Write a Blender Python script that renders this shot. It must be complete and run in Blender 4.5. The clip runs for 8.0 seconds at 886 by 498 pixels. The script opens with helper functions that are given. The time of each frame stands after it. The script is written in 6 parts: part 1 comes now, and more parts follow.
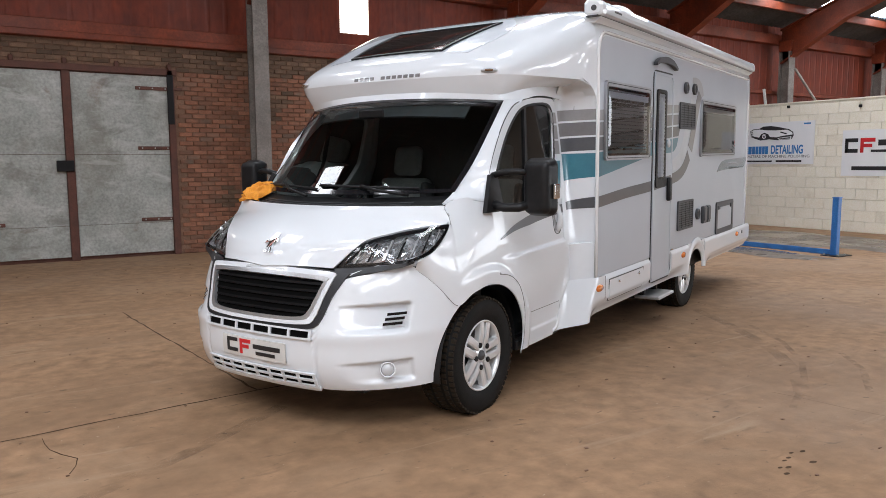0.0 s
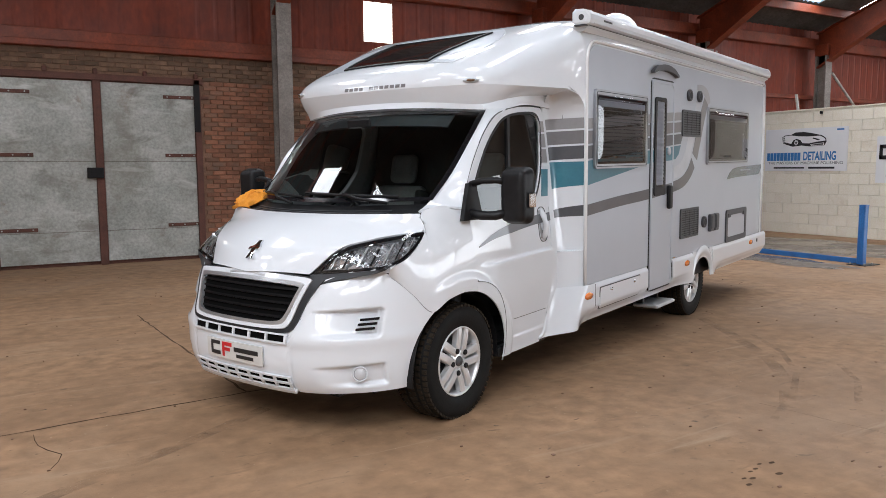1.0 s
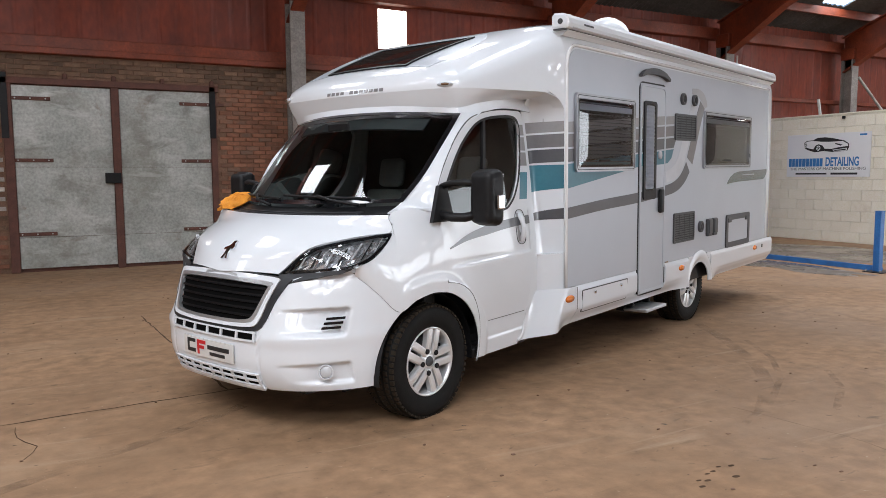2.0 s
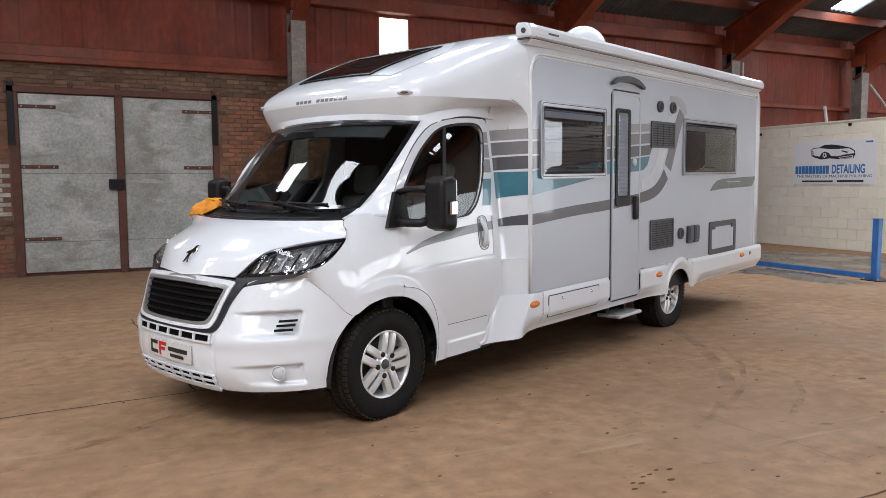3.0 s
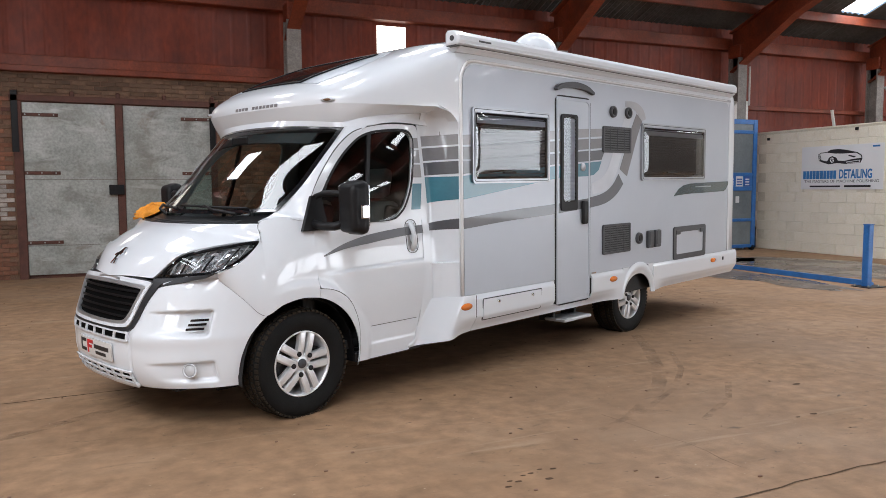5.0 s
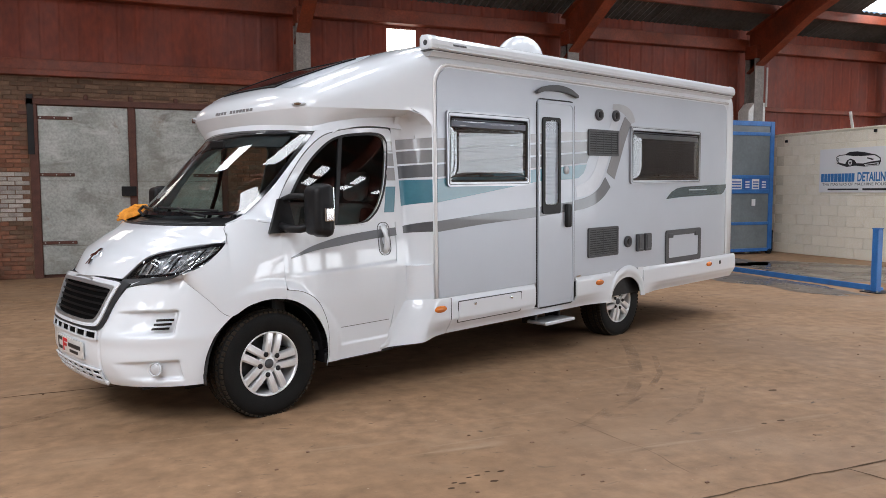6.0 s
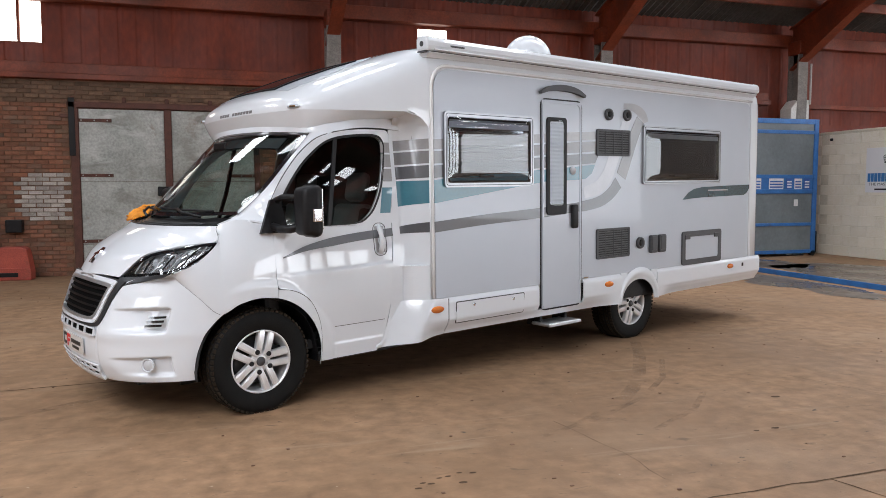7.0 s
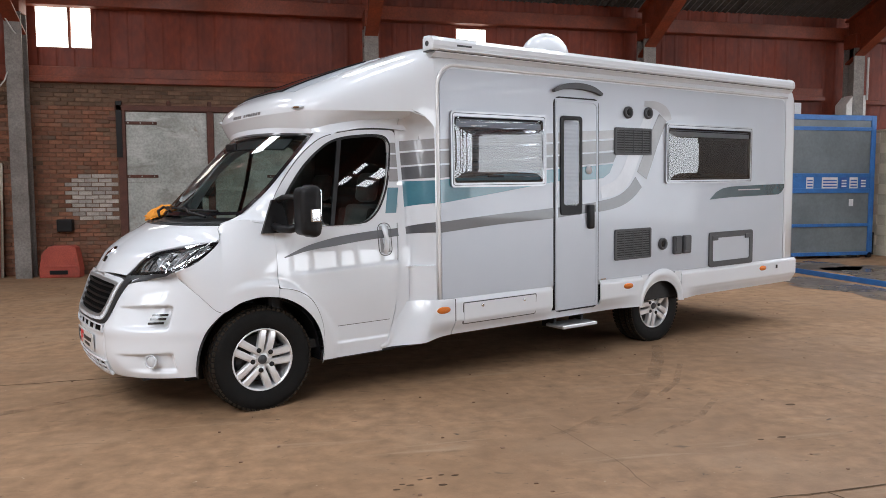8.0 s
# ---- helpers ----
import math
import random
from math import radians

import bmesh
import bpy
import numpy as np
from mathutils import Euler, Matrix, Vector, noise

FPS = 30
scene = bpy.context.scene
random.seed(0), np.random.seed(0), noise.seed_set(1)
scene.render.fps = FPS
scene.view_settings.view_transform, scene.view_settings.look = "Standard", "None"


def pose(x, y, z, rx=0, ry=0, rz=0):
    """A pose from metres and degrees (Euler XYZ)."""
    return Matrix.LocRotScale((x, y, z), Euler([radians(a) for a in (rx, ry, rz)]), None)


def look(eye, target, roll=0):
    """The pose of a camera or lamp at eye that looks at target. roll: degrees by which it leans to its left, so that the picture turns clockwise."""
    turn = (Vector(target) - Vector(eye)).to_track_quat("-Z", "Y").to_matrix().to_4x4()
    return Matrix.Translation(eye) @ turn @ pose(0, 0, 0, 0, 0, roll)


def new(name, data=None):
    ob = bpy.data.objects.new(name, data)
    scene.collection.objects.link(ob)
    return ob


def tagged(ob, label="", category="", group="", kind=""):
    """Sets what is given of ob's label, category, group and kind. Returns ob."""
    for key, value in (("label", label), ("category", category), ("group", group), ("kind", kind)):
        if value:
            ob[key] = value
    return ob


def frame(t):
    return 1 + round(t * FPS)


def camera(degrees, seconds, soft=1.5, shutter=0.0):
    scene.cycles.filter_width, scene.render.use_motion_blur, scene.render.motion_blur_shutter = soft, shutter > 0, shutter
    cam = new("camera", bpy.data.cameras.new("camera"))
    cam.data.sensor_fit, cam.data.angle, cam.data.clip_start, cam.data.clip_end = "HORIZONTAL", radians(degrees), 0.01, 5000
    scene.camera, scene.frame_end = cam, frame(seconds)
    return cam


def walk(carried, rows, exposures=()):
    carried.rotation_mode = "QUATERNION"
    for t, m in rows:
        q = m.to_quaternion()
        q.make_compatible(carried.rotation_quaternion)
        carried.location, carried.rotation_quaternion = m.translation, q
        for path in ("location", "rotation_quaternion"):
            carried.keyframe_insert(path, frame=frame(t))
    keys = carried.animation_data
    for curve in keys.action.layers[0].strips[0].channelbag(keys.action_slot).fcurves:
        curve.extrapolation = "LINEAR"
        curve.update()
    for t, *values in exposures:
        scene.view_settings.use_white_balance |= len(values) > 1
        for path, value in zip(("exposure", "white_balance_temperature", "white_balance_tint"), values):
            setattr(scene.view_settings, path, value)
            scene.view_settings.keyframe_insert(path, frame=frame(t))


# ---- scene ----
cam = camera(61.2, 8.0, soft=0.8)
PATH = [
    (0.0, (-0.525, -0.049, 1.507), (0.559, 1.617, 1.277), -0.3),
    (0.5, (-0.376, -0.188, 1.524), (0.661, 1.508, 1.3), -0.3),
    (1.0, (-0.236, -0.314, 1.523), (0.753, 1.41, 1.309), -0.3),
    (1.5, (-0.088, -0.43, 1.506), (0.861, 1.32, 1.3), -0.3),
    (3.0, (0.398, -0.811, 1.486), (1.262, 0.984, 1.31), -0.2),
    (3.5, (0.563, -0.952, 1.5), (1.408, 0.852, 1.33), -0.2),
    (4.0, (0.72, -1.064, 1.496), (1.543, 0.752, 1.334), -0.3),
    (4.5, (0.885, -1.146, 1.475), (1.686, 0.68, 1.313), -0.3),
    (6.0, (1.442, -1.429, 1.485), (2.145, 0.437, 1.329), -0.1),
    (6.5, (1.642, -1.512, 1.502), (2.285, 0.375, 1.344), -0.1),
    (7.0, (1.827, -1.573, 1.494), (2.402, 0.336, 1.337), -0.1),
    (7.5, (2.028, -1.613, 1.475), (2.526, 0.317, 1.319), -0.1),
    (8.0, (2.213, -1.645, 1.494), (2.64, 0.304, 1.337), -0.2),
]
walk(cam, [(t, look(eye, target, roll)) for t, eye, target, roll in PATH])

# ---- daylight: bright overcast sky through rooflights, wall sheets, the big doorway and added unseen glazing ----
SUN_EL, SUN_AZ = radians(48), radians(200)
world = bpy.data.worlds.new("sky")
scene.world = world
world.use_nodes = True
_n = world.node_tree.nodes
_sky = _n.new("ShaderNodeTexSky")
_sky.sky_type, _sky.sun_disc = "NISHITA", False
_sky.sun_elevation, _sky.sun_rotation = SUN_EL, SUN_AZ
world.node_tree.links.new(_sky.outputs[0], _n["Background"].inputs[0])
_n["Background"].inputs[1].default_value = 0.12
sun_lamp = new("sun", bpy.data.lights.new("sun", "SUN"))
sun_lamp.data.energy, sun_lamp.data.angle, sun_lamp.data.color = 1.2, radians(12), (1.0, 0.96, 0.9)
sun_lamp.matrix_world = look((0, -20, 25), (0, 0, 0))
ROOFLIGHT, WALLSHEET, DOORWAY = 12.5, 2.4, 13.5   # how brightly the translucent sheets and the doorway's sky glow
scene.view_settings.exposure = 0.13

# ---- materials ----
def mat(name, a, b=None, scale=3.0, rough=0.5, rough2=None, metal=0.0, bump=0.0, bscale=60.0, coat=0.0, fine=0.25,
        stain=None, sscale=0.7, slo=0.5, shi=0.7, each=0.0, spec=0.5, stretch=(1, 1, 1), marks=None, mscale=2.5, mlo=0.62, mhi=0.72, layers=()):
    """A surface of two tones at a coarse and a fine scale, with stains, relief and a change from piece to piece."""
    m = bpy.data.materials.new(name)
    m.use_nodes = True
    nt = m.node_tree
    n, l = nt.nodes, nt.links
    p = n["Principled BSDF"]
    b = b or tuple(c * 0.85 for c in a)
    tc = n.new("ShaderNodeTexCoord")
    mp = n.new("ShaderNodeMapping")
    mp.inputs["Scale"].default_value = stretch
    l.new(tc.outputs["Object"], mp.inputs["Vector"])
    where = mp.outputs[0]
    if each:
        info = n.new("ShaderNodeObjectInfo")
        geo = n.new("ShaderNodeNewGeometry")
        tot = n.new("ShaderNodeMath"); tot.operation = "ADD"
        l.new(info.outputs["Random"], tot.inputs[0]); l.new(geo.outputs["Random Per Island"], tot.inputs[1])
        off = n.new("ShaderNodeVectorMath"); off.operation = "ADD"
        mul = n.new("ShaderNodeMath"); mul.operation = "MULTIPLY"; mul.inputs[1].default_value = 37.0
        l.new(tot.outputs[0], mul.inputs[0])
        l.new(where, off.inputs[0]); l.new(mul.outputs[0], off.inputs[1])
        where = off.outputs[0]
    def noi(s, d=4.0, r=0.55):
        t = n.new("ShaderNodeTexNoise")
        t.inputs["Scale"].default_value, t.inputs["Detail"].default_value, t.inputs["Roughness"].default_value = s, d, r
        l.new(where, t.inputs["Vector"])
        return t.outputs["Fac"]
    def ramp(f, lo, hi):
        r = n.new("ShaderNodeMapRange")
        r.inputs["From Min"].default_value, r.inputs["From Max"].default_value = lo, hi
        l.new(f, r.inputs["Value"])
        return r.outputs[0]
    def mix(f, c1, c2, kind="MIX"):
        x = n.new("ShaderNodeMix"); x.data_type = "RGBA"; x.blend_type = kind
        if isinstance(f, float): x.inputs[0].default_value = f
        else: l.new(f, x.inputs[0])
        for i, c in ((6, c1), (7, c2)):
            if isinstance(c, tuple): x.inputs[i].default_value = (*c[:3], 1)
            else: l.new(c, x.inputs[i])
        return x.outputs[2]
    col = mix(ramp(noi(scale), 0.35, 0.65), a, b)
    if fine:
        grey = n.new("ShaderNodeCombineColor")
        g = ramp(noi(scale * 14, 3.0), 0.25, 0.75)
        for i in range(3): l.new(g, grey.inputs[i])
        col = mix(fine, col, grey.outputs[0], "OVERLAY")
    if stain:
        col = mix(ramp(noi(sscale, 7.0, 0.65), slo, shi), col, stain)
    if marks:
        col = mix(ramp(noi(mscale, 9.0, 0.72), mlo, mhi), col, marks)
    for tone, scl, rot, strx, lo, hi, detail in layers:
        mp2 = n.new("ShaderNodeMapping")
        mp2.inputs["Rotation"].default_value = (0, 0, radians(rot)); mp2.inputs["Scale"].default_value = (strx, 1, 1)
        l.new(tc.outputs["Object"], mp2.inputs["Vector"])
        t2 = n.new("ShaderNodeTexNoise")
        t2.inputs["Scale"].default_value, t2.inputs["Detail"].default_value, t2.inputs["Roughness"].default_value = scl, detail, 0.6
        t2.inputs["Distortion"].default_value = 0.6
        l.new(mp2.outputs[0], t2.inputs["Vector"])
        col = mix(ramp(t2.outputs["Fac"], lo, hi), col, tone)
    if each:
        hue = n.new("ShaderNodeHueSaturation")
        frac = n.new("ShaderNodeMath"); frac.operation = "FRACT"
        l.new(tot.outputs[0], frac.inputs[0])
        r = n.new("ShaderNodeMapRange")
        r.inputs["To Min"].default_value, r.inputs["To Max"].default_value = 1 - each, 1 + each
        l.new(frac.outputs[0], r.inputs["Value"])
        l.new(r.outputs[0], hue.inputs["Value"]); l.new(col, hue.inputs["Color"])
        col = hue.outputs[0]
    l.new(col, p.inputs["Base Color"])
    if rough2 is None:
        p.inputs["Roughness"].default_value = rough
    else:
        r = n.new("ShaderNodeMapRange")
        r.inputs["From Min"].default_value, r.inputs["From Max"].default_value = 0.4, 0.62
        r.inputs["To Min"].default_value, r.inputs["To Max"].default_value = rough, rough2
        l.new(noi(scale * 0.8, 5.0), r.inputs["Value"]); l.new(r.outputs[0], p.inputs["Roughness"])
    p.inputs["Metallic"].default_value = metal
    p.inputs["Coat Weight"].default_value = coat
    p.inputs["Coat Roughness"].default_value = 0.03
    p.inputs["Specular IOR Level"].default_value = spec
    if bump:
        bp = n.new("ShaderNodeBump")
        bp.inputs["Strength"].default_value, bp.inputs["Distance"].default_value = bump, 0.01
        l.new(noi(bscale, 5.0), bp.inputs["Height"]); l.new(bp.outputs[0], p.inputs["Normal"])
    return m


def glass(name, tint=(0.9, 0.95, 0.93), rough=0.0, clear=0.85, ior=1.5):
    """Thin glass sheet: tinted, clear to see through, with the mirror gloss that grows towards the edge."""
    m = bpy.data.materials.new(name)
    m.use_nodes = True
    nt = m.node_tree
    n, l = nt.nodes, nt.links
    n.remove(n["Principled BSDF"])
    tr = n.new("ShaderNodeBsdfTransparent"); tr.inputs[0].default_value = (*(c * clear for c in tint), 1)
    gl = n.new("ShaderNodeBsdfGlossy"); gl.inputs["Roughness"].default_value = rough
    fr = n.new("ShaderNodeFresnel"); fr.inputs[0].default_value = ior
    mx = n.new("ShaderNodeMixShader")
    l.new(fr.outputs[0], mx.inputs[0]); l.new(tr.outputs[0], mx.inputs[1]); l.new(gl.outputs[0], mx.inputs[2])
    l.new(mx.outputs[0], n["Material Output"].inputs[0])
    return m


def glow(name, colour, strength):
    m = bpy.data.materials.new(name)
    m.use_nodes = True
    p = m.node_tree.nodes["Principled BSDF"]
    p.inputs["Base Color"].default_value = (0.7, 0.7, 0.65, 1)
    p.inputs["Emission Color"].default_value = (*colour, 1)
    p.inputs["Emission Strength"].default_value = strength
    return m


M_FLOOR = mat("dusty_concrete", (0.306, 0.186, 0.106), (0.268, 0.162, 0.092), 0.5, 0.6, 0.82, bump=0.16, bscale=90, fine=0.30, spec=0.25,
              stain=(0.225, 0.136, 0.077), sscale=0.35, slo=0.48, shi=0.78, marks=(0.355, 0.236, 0.147), mscale=0.6, mlo=0.54, mhi=0.78,
              layers=(((0.345, 0.226, 0.139), 1.0, 25, 0.6, 0.54, 0.78, 14.0), ((0.225, 0.137, 0.079), 0.8, -55, 0.6, 0.53, 0.76, 14.0),
                      ((0.365, 0.255, 0.165), 7.0, -62, 0.10, 0.60, 0.80, 8.0), ((0.190, 0.117, 0.068), 6.0, 20, 0.30, 0.61, 0.76, 12.0),
                      ((0.140, 0.090, 0.055), 9.0, -8, 0.40, 0.66, 0.73, 8.0), ((0.115, 0.076, 0.049), 24.0, 35, 0.55, 0.665, 0.73, 4.0), ((0.43, 0.33, 0.23), 40.0, 10, 0.8, 0.70, 0.77, 3.0)))
M_JOINT = mat("dirt_filled_joint", (0.125, 0.080, 0.050), (0.085, 0.055, 0.035), 5, 0.95, spec=0.1)
M_SCUFF = mat("rubber_scuff", (0.135, 0.088, 0.056), None, 3, 0.8)
_n, _l = M_SCUFF.node_tree.nodes, M_SCUFF.node_tree.links
_t, _r = _n.new("ShaderNodeTexNoise"), _n.new("ShaderNodeMapRange")
_t.inputs["Scale"].default_value, _t.inputs["Detail"].default_value = 9.0, 8.0
_r.inputs["From Min"].default_value, _r.inputs["From Max"].default_value, _r.inputs["To Max"].default_value = 0.40, 0.75, 0.42
_l.new(_t.outputs["Fac"], _r.inputs["Value"]); _l.new(_r.outputs[0], _n["Principled BSDF"].inputs["Alpha"])
M_WET = mat("damp_concrete", (0.15, 0.115, 0.085), (0.10, 0.08, 0.065), 1.2, 0.12, 0.5, bump=0.05, bscale=60)
M_BRICK = mat("weathered_red_brick", (0.295, 0.130, 0.076), (0.205, 0.088, 0.052), 9, 0.85, bump=0.35, bscale=110, each=0.25,
              stain=(0.16, 0.11, 0.08), sscale=1.3, slo=0.5, shi=0.7)
M_BRICKGREY = mat("sooty_mossy_brick", (0.19, 0.115, 0.072), (0.12, 0.075, 0.05), 7, 0.9, bump=0.35, bscale=110, each=0.35)
M_BRICKWHITE = mat("limewashed_brick", (0.50, 0.46, 0.42), (0.34, 0.30, 0.27), 6, 0.85, bump=0.3, bscale=90, each=0.2)
M_MORTAR = mat("old_mortar", (0.235, 0.135, 0.09), (0.165, 0.095, 0.062), 4, 0.95, bump=0.3, bscale=120)
M_BLOCK = mat("cream_painted_block", (0.85, 0.805, 0.69), (0.81, 0.76, 0.635), 3, 0.6, bump=0.3, bscale=50, each=0.03,
              stain=(0.64, 0.575, 0.45), sscale=1.4, slo=0.58, shi=0.78)
M_BLOCKJOINT = mat("painted_block_joint", (0.74, 0.69, 0.57), None, 3, 0.8)
M_REDCLAD = mat("red_painted_sheet", (0.198, 0.029, 0.008), (0.142, 0.020, 0.0055), 0.9, 0.5, 0.7, bump=0.05, bscale=14,
                stain=(0.085, 0.015, 0.007), sscale=0.8, slo=0.50, shi=0.75, stretch=(1.0, 1.0, 0.45))
M_REDSTEEL = mat("red_oxide_steel", (0.225, 0.042, 0.014), (0.145, 0.027, 0.0095), 2.0, 0.5, 0.7, bump=0.08, bscale=40,
                 stain=(0.085, 0.026, 0.016), sscale=1.1, slo=0.52, shi=0.75)
M_ROOF = mat("grey_cement_sheet", (0.11, 0.105, 0.10), (0.07, 0.066, 0.062), 1.0, 0.85, bump=0.1, bscale=40)
M_GALV = mat("dull_galvanised_sheet", (0.47, 0.49, 0.465), (0.34, 0.36, 0.335), 1.8, 0.40, 0.60, metal=0.2, bump=0.14, bscale=9,
             stain=(0.24, 0.235, 0.195), sscale=1.2, slo=0.50, shi=0.72,
             layers=(((0.60, 0.62, 0.60), 5.0, 0, 0.3, 0.56, 0.74, 9.0), ((0.18, 0.175, 0.145), 3.2, 0, 0.5, 0.57, 0.78, 9.0), ((0.20, 0.12, 0.075), 2.2, 0, 0.8, 0.64, 0.80, 8.0)))
M_RUST = mat("rusty_brown_steel", (0.13, 0.05, 0.035), (0.085, 0.035, 0.025), 6, 0.7, bump=0.2, bscale=70)
M_COLUMN = mat("grey_weathered_column", (0.25, 0.23, 0.21), (0.17, 0.15, 0.135), 2.5, 0.7, bump=0.15, bscale=40)
M_BLUE = mat("blue_enamel_steel", (0.03, 0.17, 0.48), (0.025, 0.13, 0.38), 5, 0.42, bump=0.05, stain=(0.06, 0.10, 0.16), sscale=2.5, slo=0.6, shi=0.78)
M_MESHGREY = mat("grey_gate_infill", (0.185, 0.215, 0.23), (0.13, 0.155, 0.17), 1.2, 0.4, fine=0.1)
M_WALLPLAIN = mat("rendered_wall", (0.36, 0.30, 0.25), (0.28, 0.23, 0.19), 1.0, 0.85, bump=0.1)
M_ROOFLIGHT = glow("translucent_rooflight", (0.915, 0.965, 1.04), ROOFLIGHT)
M_WALLSHEET = glow("translucent_wall_sheet", (1.0, 0.965, 0.87), WALLSHEET)
M_YARD = glow("shaded_yard_light", (0.89, 0.96, 1.05), DOORWAY * 0.30)
# glow of the unseen west and south glazing, set to balance the light
M_FILLGLAZE = glow("added_glazing_light", (0.89, 0.96, 1.05), DOORWAY * 0.55)

# ---- small builders ----
def part(name, bm, material, parent=None, label="", smooth=False, m=None):
    """Link a bmesh as one mesh object, under a thing or a part if one is given."""
    me = bpy.data.meshes.new(name)
    bmesh.ops.recalc_face_normals(bm, faces=bm.faces)
    bm.to_mesh(me)
    bm.free()
    for mm in (material if isinstance(material, (list, tuple)) else [material]):
        me.materials.append(mm)
    if smooth:
        me.polygons.foreach_set("use_smooth", [True] * len(me.polygons))
    ob = new(name, me)
    if m is not None: ob.matrix_world = m
    if parent is not None:
        ob.parent = parent
    if label: ob["label"] = label
    return ob


def thing(name, m, label, category, group="", kind=""):
    """An Empty at the thing's base; its parts are its children."""
    ob = new(name)
    ob.matrix_world = m
    ob.empty_display_size = 0.1
    return tagged(ob, label, category, group, kind)


def box(x0, x1, y0, y1, z0, z1, bevel=0.0, seg=1, bm=None):
    b = bm or bmesh.new()
    vs = [b.verts.new((x, y, z)) for x in (x0, x1) for y in (y0, y1) for z in (z0, z1)]
    fs = [b.faces.new([vs[i] for i in f]) for f in ((0, 1, 3, 2), (4, 6, 7, 5), (0, 4, 5, 1), (2, 3, 7, 6), (0, 2, 6, 4), (1, 5, 7, 3))]
    if bevel:
        es = list({e for f in fs for e in f.edges})
        bmesh.ops.bevel(b, geom=es, offset=bevel, segments=seg, affect="EDGES", profile=0.5)
    return b


def prism(poly, depth, axis="y", at=0.0, bevel=0.0, bm=None):
    """A polygon (u, v) pushed through a depth along an axis; u, v are the other two axes in order."""
    b = bm or bmesh.new()
    def place(u, v, d):
        return {"x": (d, u, v), "y": (u, d, v), "z": (u, v, d)}[axis]
    n = len(poly)
    a = [b.verts.new(place(u, v, at)) for u, v in poly]
    c = [b.verts.new(place(u, v, at + depth)) for u, v in poly]
    fs = [b.faces.new(a), b.faces.new(list(reversed(c)))]
    for i in range(n):
        fs.append(b.faces.new((a[i], c[i], c[(i + 1) % n], a[(i + 1) % n])))
    if bevel:
        bmesh.ops.bevel(b, geom=list({e for f in fs for e in f.edges}), offset=bevel, segments=2, affect="EDGES", profile=0.5)
    return b


def rod(p, q, r, sides=12, r2=None, bm=None):
    b = bm or bmesh.new()
    p, q = Vector(p), Vector(q)
    turn = (q - p).to_track_quat("Z", "Y").to_matrix()
    r2 = r if r2 is None else r2
    rings = []
    for c, rr in ((p, r), (q, r2)):
        rings.append([b.verts.new(c + turn @ Vector((rr * math.cos(2 * math.pi * i / sides), rr * math.sin(2 * math.pi * i / sides), 0))) for i in range(sides)])
    for i in range(sides):
        b.faces.new((rings[0][i], rings[0][(i + 1) % sides], rings[1][(i + 1) % sides], rings[1][i]))
    b.faces.new(rings[0]); b.faces.new(list(reversed(rings[1])))
    return b


def tube(pts, r, sides=10, bm=None, closed=False):
    """A bent pipe along points, with caps."""
    b = bm or bmesh.new()
    pts = [Vector(p) for p in pts]
    rings = []
    up = Vector((0.13, 0.31, 0.94))
    for i, c in enumerate(pts):
        a = pts[i - 1] if i or closed else pts[0]
        d = pts[(i + 1) % len(pts)] if i + 1 < len(pts) or closed else pts[-1]
        t = (d - a).normalized()
        s = t.cross(up).normalized()
        w = s.cross(t)
        rings.append([b.verts.new(c + r * (math.cos(2 * math.pi * k / sides) * s + math.sin(2 * math.pi * k / sides) * w)) for k in range(sides)])
    n = len(rings)
    for i in range(n if closed else n - 1):
        for k in range(sides):
            b.faces.new((rings[i][k], rings[i][(k + 1) % sides], rings[(i + 1) % n][(k + 1) % sides], rings[(i + 1) % n][k]))
    if not closed:
        b.faces.new(rings[0]); b.faces.new(list(reversed(rings[-1])))
    return b


def steel(w, h, web, fl, length):
    """An I section of width w and height h, standing along z."""
    p = [(-w / 2, -h / 2), (w / 2, -h / 2), (w / 2, -h / 2 + fl), (web / 2, -h / 2 + fl), (web / 2, h / 2 - fl), (w / 2, h / 2 - fl),
         (w / 2, h / 2), (-w / 2, h / 2), (-w / 2, h / 2 - fl), (-web / 2, h / 2 - fl), (-web / 2, -h / 2 + fl), (-w / 2, -h / 2 + fl)]
    return prism(p, length, "z")


# ---- the shed ----
X0, X1, Y0, Y1 = -9.0, 34.0, -14.0, 12.87      # inner faces
EAVE, RISE, RIDGE_Y = 5.0, 0.36, -0.5
COLS = (-8.1, -2.08, 3.95, 9.55, 14.45, 19.1, 24.0, 29.0, 33.8)
def roof_z(y):
    return EAVE + RISE * ((Y1 - y) if y > RIDGE_Y else (Y1 - RIDGE_Y) - (RIDGE_Y - y) * ((Y1 - RIDGE_Y) / (RIDGE_Y - Y0)))

tagged(part("floor", box(X0 - .4, X1 + .4, Y0 - .4, Y1 + .4, -0.25, 0.0), M_FLOOR), "bare dusty brown concrete floor with stains and scuffs", "floor", kind="structure")

